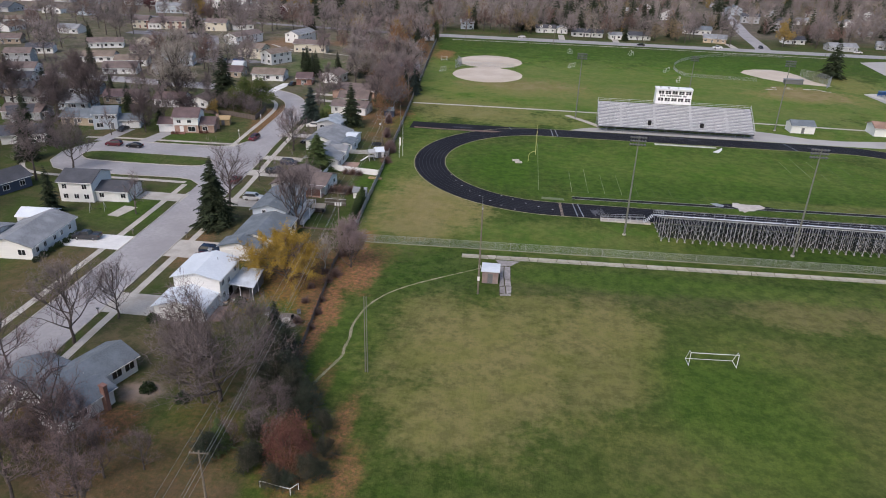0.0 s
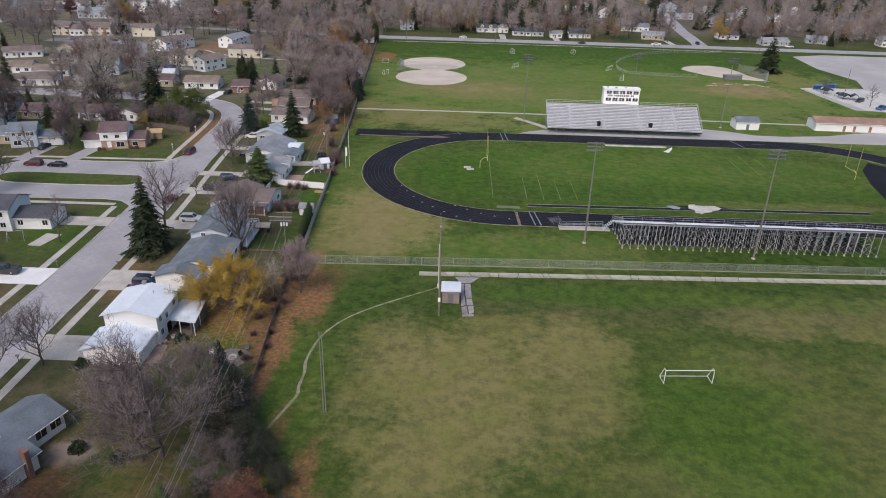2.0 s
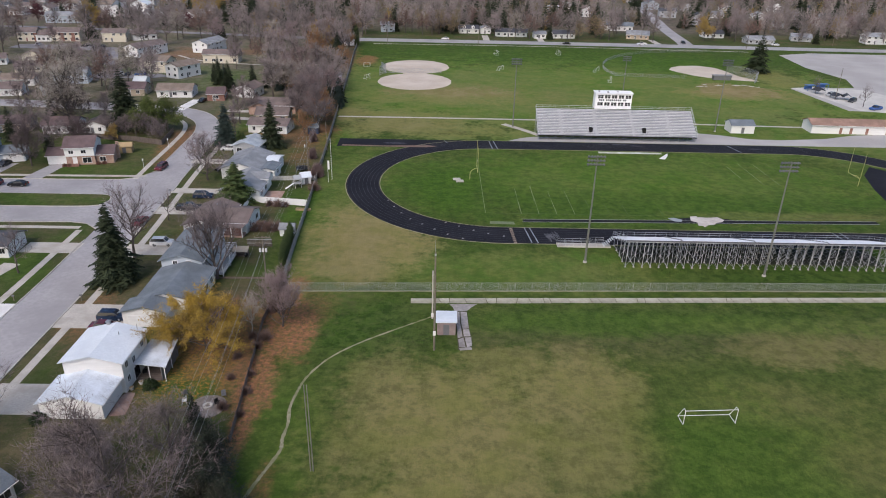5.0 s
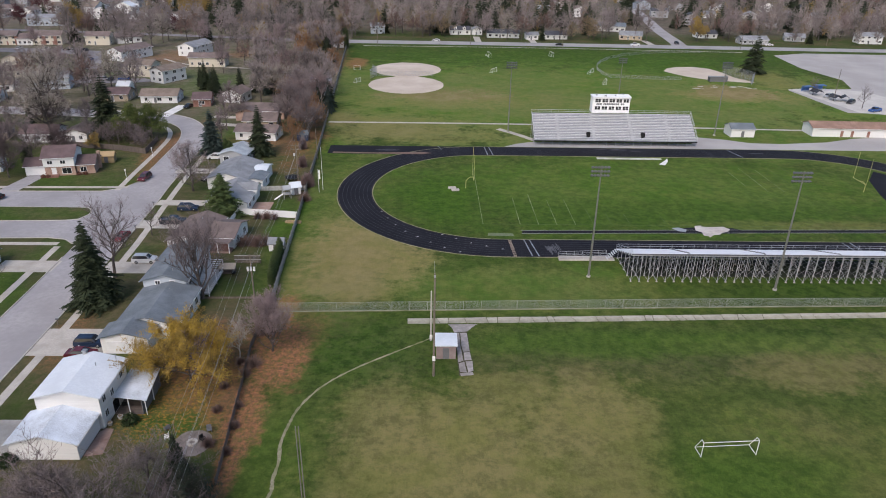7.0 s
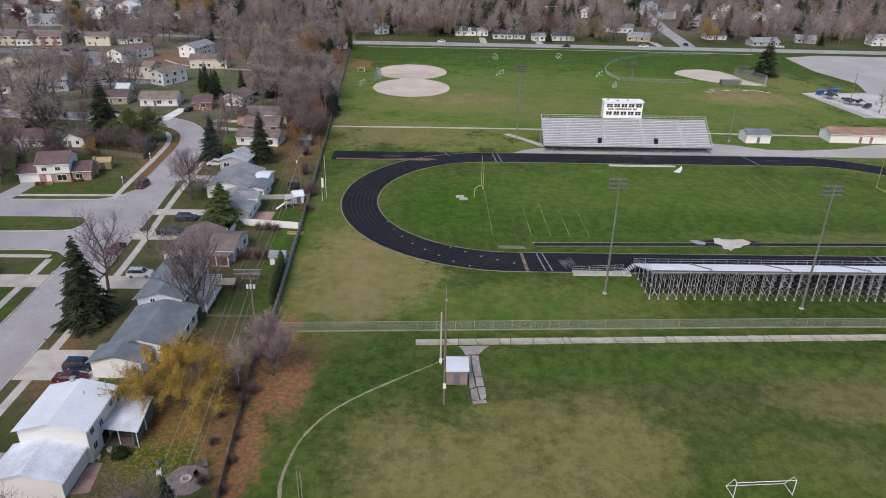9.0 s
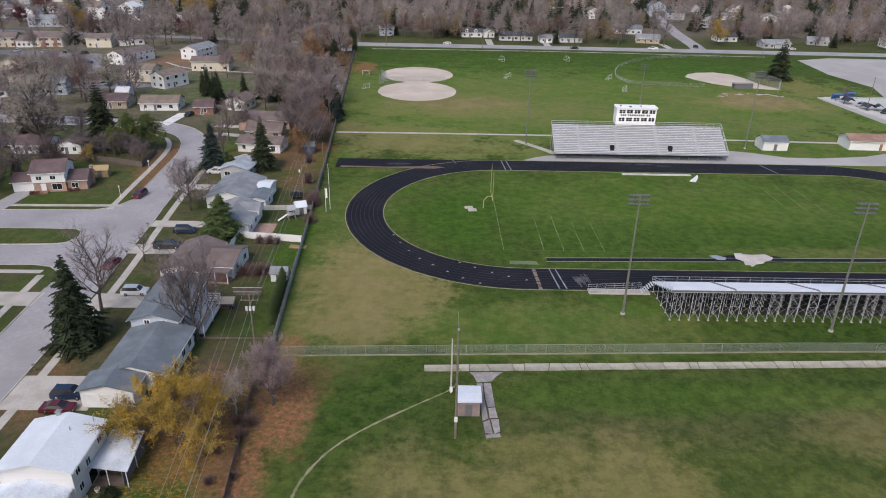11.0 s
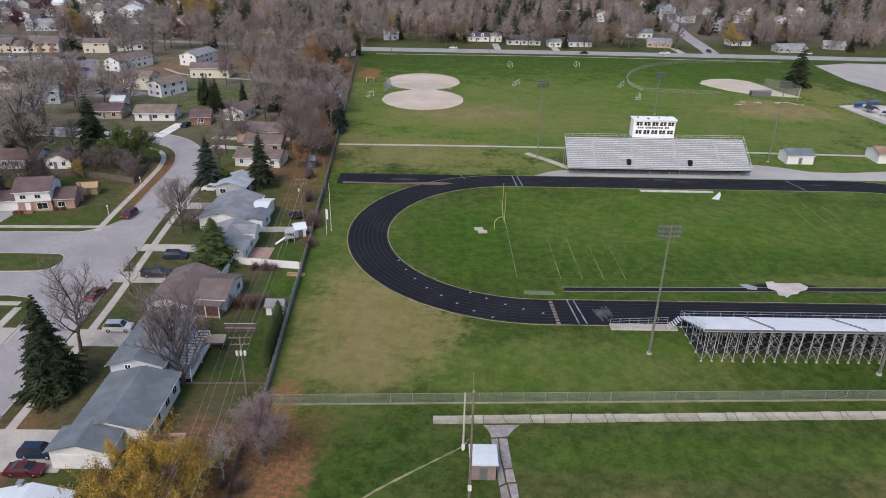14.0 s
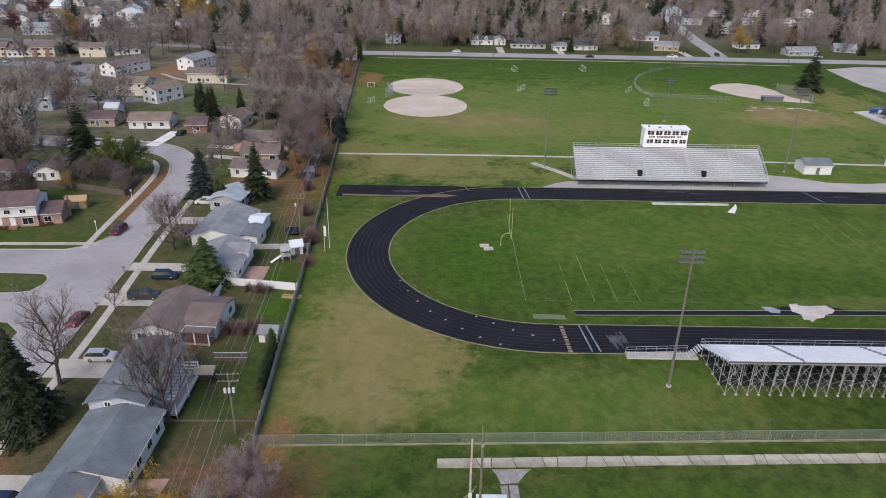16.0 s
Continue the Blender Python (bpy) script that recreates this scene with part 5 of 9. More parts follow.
t = thing("house", pose(-131.6, 60.9, 0, 0, 0, 12), "two-storey white house with maroon roof over brick", "house")
gable_section(t, -3.8, 3.8, -4.4, 4.4, 2.6, 5.2, "x", 24, SIDING_WHITE, ROOF_MAROON)
bm = bmesh.new()
box(bm, -3.7, 3.7, -4.1, 4.3, 0, 2.6)
part("ground_floor", bm, BRICK_TAN, t, "tan brick ground floor")
for u in (1.7, 4.9):
    opening(t, -3.8, 3.8, -4.4, 4.4, "S", u, 3.4, 1.2, 0.9)
for u in (2.6, 5.8):
    opening(t, -3.8, 3.8, -4.4, 4.4, "E", u, 3.5, 0.7, 0.9)
opening(t, -3.7, 3.7, -4.1, 4.3, "S", 2.2, 0.1, 1.0, 2.1, "door", pane_mat=WHITE)
opening(t, -3.7, 3.7, -4.1, 4.3, "S", 5.3, 0.6, 2.2, 1.5)
gable_section(t, 3.85, 8.4, -3.4, 3.6, 0, 2.7, "x", 24, BRICK_TAN, ROOF_MAROON)
opening(t, 3.85, 8.4, -3.4, 3.6, "S", 1.7, 0.7, 1.5, 1.2)
gable_section(t, -9.0, -3.85, -2.6, 4.0, 0, 2.6, "x", 22, SIDING_WHITE, ROOF_MAROON)
opening(t, -9.0, -3.85, -2.6, 4.0, "S", 2.6, 0.02, 4.4, 2.1, "garage_door")
chimney(t, 8.7, 1.6, 0, 4.6, 0.6, 1.0, BRICK_TAN)
bm = bmesh.new()
box(bm, -3.4, -0.4, -5.6, -4.15, 0, 0.45)
st = part("stoop", bm, BRICK_RED, t, "red painted front steps")
for x in (-3.3, -0.5):
    bm = bmesh.new()
    for y in (-5.5, -4.9, -4.3):
        tube(bm, (x, y, 0.4), (x, y, 1.3), 0.04, 0.04, 5)
    tube(bm, (x, -5.5, 1.3), (x, -4.3, 1.3), 0.05, 0.05, 5)
    part("stoop_rail", bm, BRICK_RED, st)

t = thing("house", pose(-158.5, 59.1, 0, 0, 0, 20), "pale blue two-storey house with slate roof and garage", "house")
gable_section(t, -3.6, 3.6, -4.0, 4.0, 0, 5.0, "x", 22, SIDING_BLUE, ROOF_SLATE)
for u, z in ((1.3, 3.5), (2.9, 3.5), (5.0, 3.5), (6.2, 3.5)):
    opening(t, -3.6, 3.6, -4.0, 4.0, "S", u, z, 0.8, 0.9)
opening(t, -3.6, 3.6, -4.0, 4.0, "S", 1.9, 0.8, 1.9, 1.3)
opening(t, -3.6, 3.6, -4.0, 4.0, "S", 5.6, 0.05, 1.0, 2.05, "door", pane_mat=RUBBER_GREY)
gable_section(t, 3.65, 10.3, -3.4, 3.6, 0, 2.7, "x", 20, SIDING_BLUE, ROOF_SLATE)
opening(t, 3.65, 10.3, -3.4, 3.6, "S", 3.7, 0.02, 4.8, 2.1, "garage_door")
house(-173.5, 40.0, 28, 12.0, 9.0, 2.8, ROOF_DARK, SIDING_WHITE, "white bungalow with a charcoal roof", "x", 22, 1, "SE", 52)
house(-189.0, 62.5, 40, 11.0, 8.5, 2.8, ROOF_DARK, SIDING_WHITE, "white house with a dark roof behind trees", "x", 22, 1, "SE", 53)
t = house(-151.0, 0.5, 70, 9.0, 7.5, 2.9, ROOF_DARK, SIDING_NAVY, "navy blue house with white trim", "x", 26, 1, "SEW", 54)

APARTMENTS = [
    (-160.5, 194.2, -8, 13.0, 8.5, 5.2, ROOF_TAN, SIDING_CREAM, "cream two-storey apartment block with a tan roof", 2),
    (-145.4, 183.6, 62, 13.0, 7.6, 5.2, ROOF_TAN, SIDING_WHITE, "white two-storey apartment block with a tan roof", 2),
    (-183.0, 237.5, 68, 21.0, 9.0, 4.6, ROOF_BROWN, SIDING_WHITE, "long white apartment block with a brown roof", 2),
    (-216.5, 280.0, 5, 13.0, 9.0, 5.0, ROOF_BROWN, SIDING_CREAM, "cream apartment row with a brown roof", 2),
    (-155.0, 253.0, 74, 18.0, 9.0, 4.8, ROOF_GREY, SIDING_WHITE, "white two-storey block with a charcoal roof", 2),
    (-138.5, 219.8, 2, 17.0, 8.0, 4.4, ROOF_BROWN, SIDING_CREAM, "long cream block with a brown roof", 1),
    (-134.8, 145.5, 4, 13.5, 9.0, 2.8, ROOF_TAN, SIDING_WHITE, "bungalow with a tan roof and white front", 1),
    (-152.0, 147.0, 3, 9.5, 8.5, 2.8, ROOF_MAROON, SIDING_TAN, "small house with a maroon roof", 1),
    (-117.5, 140.6, 8, 6.4, 8.5, 2.8, ROOF_MAROON, BRICK_RED, "small red brick house with a maroon roof", 1),
    (-106.5, 147.4, -12, 7.6, 9.0, 3.6, ROOF_BROWN, SIDING_WHITE, "white gabled house with a brown roof", 1),
    (-152.6, 91.8, 4, 10.5, 8.5, 2.8, ROOF_MAROON, SIDING_WHITE, "white bungalow with a maroon roof behind a bare tree", 1),
    (-141.6, 92.0, 6, 6.8, 8.0, 2.8, ROOF_BROWN, SIDING_WHITE, "small white gabled house with a brown roof", 1),
]
CROSS_STREET = [
    (-170.6, 92.0, 12, 14.0, 8.5, 2.8, ROOF_MAROON, SIDING_TAN, "low tan house with a maroon roof", 1),
    (-201.0, 142.0, 14, 14.0, 9.0, 2.8, ROOF_BROWN, SIDING_WHITE, "white bungalow with a brown roof", 1),
    (-244.5, 202.5, 26, 17.0, 9.0, 2.9, ROOF_BROWN, SIDING_WHITE, "white bungalow with a brown roof and garage", 1),
    (-229.0, 215.5, 16, 9.0, 8.5, 2.9, ROOF_TAN, SIDING_CREAM, "cream gabled garage block with a tan roof", 1),
    (-341.0, 269.5, 34, 19.0, 9.0, 2.9, ROOF_TAN, SIDING_WHITE, "white bungalow with a tan roof", 1),
    (-182.5, 144.5, 14, 8.0, 8.0, 2.8, ROOF_GREY, SIDING_GREY, "small grey house with a grey roof", 1),
    (-205.0, 289.0, 37, 13.0, 9.5, 3.2, ROOF_BROWN, SIDING_WHITE, "white block with a brown roof", 1),
    (-282.0, 356.0, 5, 25.0, 10.0, 4.8, ROOF_GREY, SIDING_BLUE, "pale blue house with a grey roof", 2),
    (-298.0, 200.0, 20, 14.0, 9.0, 2.8, ROOF_BROWN, SIDING_TAN, "tan bungalow with a brown roof", 1),
    (-225.0, 165.0, 14, 14.0, 9.0, 2.8, ROOF_TAN, SIDING_WHITE, "white bungalow with a tan roof", 1),
]
MAIN_ROAD = [
    (-240.0, 130.0, 14, 14.0, 9.0, 2.8, ROOF_BROWN, SIDING_WHITE, "white bungalow with a brown roof", 1),
    (-215.0, 95.0, 10, 13.0, 9.0, 2.8, ROOF_DARK, SIDING_TAN, "tan bungalow with a dark roof", 1),
    (-65.5, 343.0, 5, 9.0, 8.0, 4.6, ROOF_GREY, SIDING_BLUE, "pale blue-green house beside the main road", 2),
    (-12.0, 344.0, 4, 13.0, 9.0, 3.0, ROOF_DARK, SIDING_WHITE, "white house with dormers and a dark roof", 1),
    (-1.0, 343.0, 4, 7.0, 7.0, 3.4, ROOF_GREY, SIDING_WHITE, "white gabled garage beside the house", 1),
    (15.0, 332.5, -1, 20.0, 9.0, 2.8, ROOF_DARK, SIDING_WHITE, "long white bungalow with a dark roof", 1),
    (32.5, 326.0, 4, 7.5, 7.0, 2.8, ROOF_GREY, SIDING_WHITE, "small white garage with a grey roof", 1),
    (48.0, 329.5, 4, 14.0, 9.0, 2.8, ROOF_DARK, SIDING_WHITE, "white bungalow with a charcoal roof", 1),
    (94.0, 372.0, -10, 19.0, 9.5, 3.4, ROOF_SLATE, SIDING_WHITE, "white house with a slate roof", 1),
    (97.0, 332.0, -13, 14.0, 10.0, 2.9, ROOF_GREY, SIDING_TAN, "grey-roofed house at the road corner", 1),
    (171.0, 321.0, 4, 17.0, 9.0, 2.8, ROOF_GREY, SIDING_GREY, "grey bungalow with a weathered grey roof", 1),
    (205.0, 336.0, -18, 12.0, 9.0, 2.8, ROOF_GREY, SIDING_GREY, "grey house with a grey roof", 1),
]
SIDE_STREET = [
    (150.0, 345.0, 2, 13.0, 9.0, 2.8, ROOF_DARK, SIDING_WHITE, "white bungalow with a dark roof", 1),
    (250.0, 330.0, -4, 14.0, 9.0, 4.8, ROOF_GREY, SIDING_WHITE, "white two-storey house with a grey roof", 2),
    (285.0, 335.0, 3, 14.0, 9.0, 2.8, ROOF_BROWN, SIDING_TAN, "tan bungalow with a brown roof", 1),
    (-192.0, 101.0, 8, 11.0, 8.5, 2.8, ROOF_BROWN, SIDING_GREY, "grey bungalow with a brown roof among trees", 1),
    (-228.0, 112.0, 10, 12.0, 8.5, 2.8, ROOF_DARK, SIDING_WHITE, "white bungalow with a charcoal roof among trees", 1),
    (-186.0, 166.0, 14, 13.0, 8.5, 4.8, ROOF_GREY, SIDING_BLUE, "pale blue house with a grey roof among trees", 2),
    (-206.0, 160.0, 14, 14.0, 8.5, 2.8, ROOF_TAN, SIDING_WHITE, "white bungalow with a tan roof among trees", 1),
    (-216.0, 188.0, 20, 11.0, 8.5, 2.8, ROOF_MAROON, SIDING_CREAM, "cream bungalow with a maroon roof among trees", 1),
    (-168.0, 62.0, 4, 12.0, 8.5, 2.8, ROOF_SLATE, SIDING_TAN, "tan bungalow with a slate-blue roof among trees", 1),
    (-190.0, 64.0, 6, 13.0, 8.5, 2.8, ROOF_BROWN, SIDING_GREY, "grey bungalow with a brown roof among trees", 1),
    (-212.0, 66.0, 8, 14.0, 8.5, 4.8, ROOF_DARK, SIDING_WHITE, "white house with a charcoal roof among trees", 2),
    (-182.0, 80.0, 6, 11.0, 8.5, 2.8, ROOF_GREY, SIDING_BLUE, "pale blue bungalow with a grey roof among trees", 1),
]
WEST_GARDENS = [
    (-204.0, 84.0, 8, 12.0, 8.5, 2.8, ROOF_TAN, SIDING_WHITE, "white bungalow with a tan roof among trees", 1),
    (-226.0, 88.0, 10, 13.0, 8.5, 2.8, ROOF_MAROON, SIDING_CREAM, "cream bungalow with a maroon roof among trees", 1),
    (-247.0, 100.0, 12, 14.0, 8.5, 2.8, ROOF_SLATE, SIDING_TAN, "tan bungalow with a slate-blue roof among trees", 1),
    (-256.0, 152.0, 16, 11.0, 8.5, 4.8, ROOF_BROWN, SIDING_GREY, "grey house with a brown roof among trees", 2),
    (-264.0, 178.0, 22, 12.0, 8.5, 2.8, ROOF_DARK, SIDING_WHITE, "white bungalow with a charcoal roof among trees", 1),
]
t = thing("apartment_row", pose(-252.0, 277.5, 0, 0, 0, 8), "stepped cream apartment row with brown roofs and brick bays", "apartments")
gable_section(t, -17.0, -7.0, -4.5, 4.5, 0, 5.0, "x", 24, SIDING_CREAM, ROOF_BROWN)
gable_section(t, -6.95, 1.0, -5.2, 4.0, 0, 3.6, "x", 24, SIDING_WHITE, ROOF_BROWN)
gable_section(t, 1.05, 16.0, -4.5, 4.5, 0, 5.0, "x", 24, SIDING_CREAM, ROOF_BROWN)
for x0, x1, y0 in ((-17.0, -7.0, -4.5), (1.05, 16.0, -4.5)):
    n = 3 if x1 < 0 else 5
    for k in range(n):
        u = (x1 - x0) * (k + 0.5) / n
        opening(t, x0, x1, y0, 4.5, "S", u, 3.4, 1.4, 1.1)
        if k % 2:
            opening(t, x0, x1, y0, 4.5, "S", u, 0.05, 1.0, 2.05, "door", pane_mat=BRICK_RED)
        else:
            opening(t, x0, x1, y0, 4.5, "S", u, 0.8, 1.5, 1.2)
for u in (1.6, 4.0, 6.4):
    opening(t, -6.95, 1.0, -5.2, 4.0, "S", u, 0.9, 1.2, 1.2)
for x in (-7.9, 6.2, 12.0):
    bm = bmesh.new()
    box(bm, x, x + 1.6, -4.9, -4.55, 0, 4.6)
    part("brick_bay", bm, BRICK_RED, t, "red brick bay between flats")
for x in (-12, 4, 9):
    vent(t, x, 1.5, 6.2, 0.5)

MIDDLE = APARTMENTS + CROSS_STREET + MAIN_ROAD + SIDE_STREET + WEST_GARDENS
for k, (x, y, rz, w, d, h, roof, wall, label, st) in enumerate(MIDDLE):
    house(x, y, rz, w, d, h, roof, wall, label, "y" if "gable" in label else "x", 22, st, "SEW", 60 + k, door=("S", w * 0.4))
for dx in (-3.2, 2.6):
    t = thing("dormer", pose(-12.0 + dx, 341.6, 0, 0, 0, 4), "small white roof dormer on the dark roof", "dormer")
    gable_section(t, -0.9, 0.9, -2.2, 1.2, 3.0, 4.6, "y", 35, SIDING_WHITE, ROOF_DARK, 0.15)
    opening(t, -0.9, 0.9, -2.2, 1.2, "S", 0.9, 3.5, 0.8, 0.9)
# more homes far off, in rows along streets
far_rng = random.Random(21)
FAR_HOMES = []
FAR_STYLES = [(ROOF_BROWN, SIDING_WHITE, "far white house with a brown roof"), (ROOF_WHITE, SIDING_WHITE, "far white house with a pale roof"), (ROOF_GREY, SIDING_BLUE, "far pale blue house with a grey roof"), (ROOF_GREY, SIDING_WHITE, "far white house with a grey roof"), (ROOF_DARK, SIDING_GREY, "far grey house with a dark roof"),
              (ROOF_TAN, SIDING_WHITE, "far white house with a tan roof"), (ROOF_SLATE, SIDING_BLUE, "far pale blue house with a slate roof")]
for row_y, x0, x1, step in ((395, -420, -200, 26), (430, -440, -200, 24), (470, -460, -210, 26), (515, -480, -215, 27), (390, 140, 330, 30), (440, 60, 330, 32), (330, -420, -310, 28), (500, 80, 340, 34), (240, -420, -290, 30), (570, -480, -260, 30)):
    x = x0
    while x < x1:
        roof, wall, label = far_rng.choice(FAR_STYLES)
        xx, yy = x + far_rng.uniform(-3, 3), row_y + far_rng.uniform(-5, 5) + (x + 300) * 0.04
        if not 108 < xx < 144:
            FAR_HOMES.append((xx, yy))
            two = far_rng.random() < 0.45
            house(xx, yy, far_rng.choice((0, 5, -8, 90, 82)), far_rng.uniform(11, 16), 9.0, 5.0 if two else 2.9, roof, wall, label, far_rng.choice("xy"), 24, 2 if two else 1, "S", 300 + int(x))
        x += step * far_rng.uniform(0.85, 1.25)

# ---------------------------------------------------------------- trees


class Soup:
    """Triangles and quads gathered for one mesh."""

    def __init__(self):
        self.v, self.f = [], []

    def tube(self, a, b, r0, r1, sides=4):
        d = b - a
        if d.length < 1e-5:
            return
        q = d.to_track_quat("Z", "Y")
        n = len(self.v)
        for p, r in ((a, r0), (b, r1)):
            for i in range(sides):
                t = 2 * math.pi * i / sides
                self.v.append(tuple(p + q @ Vector((r * math.cos(t), r * math.sin(t), 0))))
        for i in range(sides):
            j = (i + 1) % sides
            self.f.append((n + i, n + j, n + sides + j, n + sides + i))

    def path(self, pts, r, sides=4):
        n = len(self.v)
        for k, p in enumerate(pts):
            d = pts[min(k + 1, len(pts) - 1)] - pts[max(k - 1, 0)]
            q = d.to_track_quat("Z", "Y")
            for i in range(sides):
                t = 2 * math.pi * i / sides
                self.v.append(tuple(p + q @ Vector((r * math.cos(t), r * math.sin(t), 0))))
        for k in range(len(pts) - 1):
            for i in range(sides):
                j = (i + 1) % sides
                a = n + k * sides
                self.f.append((a + i, a + j, a + sides + j, a + sides + i))

    def sliver(self, a, b, w, side):
        n = len(self.v)
        s = side * (w / 2)
        self.v += [tuple(a - s), tuple(a + s), tuple(b)]
        self.f.append((n, n + 1, n + 2))

    def leaf(self, p, u, w):
        n = len(self.v)
        self.v += [tuple(p - u), tuple(p + w), tuple(p + u), tuple(p - w)]
        self.f.append((n, n + 1, n + 2, n + 3))

    def mesh(self, name, material):
        me = bpy.data.meshes.new(name)
        me.from_pydata(self.v, [], self.f)
        me.materials.append(material)
        return me


def rand_dir(r):
    z = r.uniform(-1, 1)
    a = r.uniform(0, 2 * math.pi)
    s = math.sqrt(1 - z * z)
    return Vector((s * math.cos(a), s * math.sin(a), z))


def skeleton_of(r, h, spread, limbs=8, sub=5, trunk=0.28, upright=0.55, lean=0.05, depth=1, stout=1.25):
    """Trunk, limbs and branches of a broad-leaved tree; returns the wood and the ends for twigs."""
    wood, ends = Soup(), []
    top = Vector((r.uniform(-lean, lean) * h, r.uniform(-lean, lean) * h, h * 0.55))
    base_r = h * 0.02
    prev = Vector((0, 0, -0.1))
    pts = [prev]
    for k in range(1, 6):
        p = top * (k / 5) + Vector((r.uniform(-0.15, 0.15), r.uniform(-0.15, 0.15), 0))
        wood.tube(prev, p, base_r * (1 - 0.13 * (k - 1)), base_r * (1 - 0.13 * k), 7)
        prev = p
        pts.append(p)

    def along(s):
        s = s * (len(pts) - 1)
        i = min(int(s), len(pts) - 2)
        return pts[i].lerp(pts[i + 1], s - i)

    def grow(p, d, length, rad, level):
        segs = 3 if level == 0 else 2
        q = p
        joints = [p]
        for k in range(segs):
            d = (d + rand_dir(r) * 0.22 + Vector((0, 0, 0.16 * upright))).normalized()
            n = q + d * (length / segs)
            wood.tube(q, n, rad * (1 - 0.26 * k), rad * (1 - 0.26 * (k + 1)), 5 if level == 0 else 3)
            q = n
            joints.append(q)
        if level >= depth:
            for j in joints[1:]:
                ends.append((j, d, length))
            return
        for k in range(sub):
            s = 0.3 + 0.7 * (k + r.random() * 0.6) / sub
            i = min(int(s * segs), segs - 1)
            o = joints[i].lerp(joints[i + 1], s * segs - i) if s < 1 else joints[-1]
            dd = (d * 0.7 + rand_dir(r) * 0.75 + Vector((0, 0, 0.25 * upright))).normalized()
            grow(o, dd, length * r.uniform(0.42, 0.62), rad * 0.46, level + 1)

    for k in range(limbs):
        s = trunk / 0.55 + (1 - trunk / 0.55) * (k + r.random() * 0.5) / limbs
        a = k * 2.4 + r.uniform(-0.4, 0.4)
        tilt = upright * (0.6 + 0.6 * s)
        d = Vector((math.cos(a), math.sin(a), tilt)).normalized()
        grow(along(min(s, 1)), d, spread * r.uniform(0.8, 1.1) * (1.15 - 0.35 * s), base_r * 0.42 * stout * (1.2 - 0.5 * s), 0)
    for k in range(3):
        d = Vector((r.uniform(-0.35, 0.35), r.uniform(-0.35, 0.35), 1)).normalized()
        grow(pts[-1], d, h * 0.36, base_r * 0.35 * stout, 0)
    return wood, ends


def bare_tree(name, seed, h, spread, material, label, category="tree", twigs=7, fine=3, limbs=8, sub=5, width=0.045, bark=None, upright=0.55, trunk=0.28, group="", depth=1, stout=1.25):
    r = random.Random(seed)
    wood, ends = skeleton_of(r, h, spread, limbs, sub, trunk, upright, 0.05, depth, stout)
    tw = Soup()
    for p, d, length in ends:
        for k in range(twigs):
            dd = (d * 0.8 + rand_dir(r) * 0.8 + Vector((0, 0, 0.25 * upright))).normalized()
            L = length * r.uniform(0.35, 0.75)
            q = p + dd * L
            tw.sliver(p, q, width * 1.3, dd.cross(rand_dir(r)).normalized())
            for j in range(fine):
                d3 = (dd + rand_dir(r) * 0.75).normalized()
                o = p.lerp(q, r.uniform(0.3, 1.0))
                tw.sliver(o, o + d3 * L * r.uniform(0.4, 0.8), width, d3.cross(rand_dir(r)).normalized())
    t = thing(name, pose(0, 0, 0), label, category, group)
    piece("trunk", wood.mesh("trunk", bark or BARK), t)
    piece("crown", tw.mesh("crown", material), t)
    return t


def leafy_tree(name, seed, h, spread, material, label, leaves=9, size=0.2, twig_mat=None, limbs=9, sub=5, trunk=0.2, upright=0.4, group="", clump=0.95, patchy=False):
    r = random.Random(seed)
    wood, ends = skeleton_of(r, h, spread, limbs, sub, trunk, upright)
    tw, lf = Soup(), Soup()
    for p, d, length in ends:
        for k in range(4):
            dd = (d * 0.7 + rand_dir(r)).normalized()
            q = p + dd * length * r.uniform(0.3, 0.7)
            tw.sliver(p, q, 0.05, dd.cross(rand_dir(r)).normalized())
            if r.random() < (0.1 if patchy else 0.25) or (patchy and math.sin(p.x * 0.9 + 1) * math.sin(p.y * 0.85 + 0.5) + 0.45 * math.sin(p.z * 1.6) - 0.05 * p.z < -0.42):
                continue
            for j in range(leaves):
                c = p.lerp(q, r.uniform(0.0, 1.35)) + rand_dir(r) * r.uniform(0, clump)
                u = rand_dir(r)
                w = u.cross(rand_dir(r)).normalized()
                s = size * r.uniform(0.6, 1.3)
                lf.leaf(c, u * s, w * s * 0.7)
    t = thing(name, pose(0, 0, 0), label, "tree", group)
    piece("trunk", wood.mesh("trunk", BARK), t)
    piece("twigwork", tw.mesh("twigwork", twig_mat or TWIG), t)
    piece("foliage", lf.mesh("foliage", material), t)
    return t


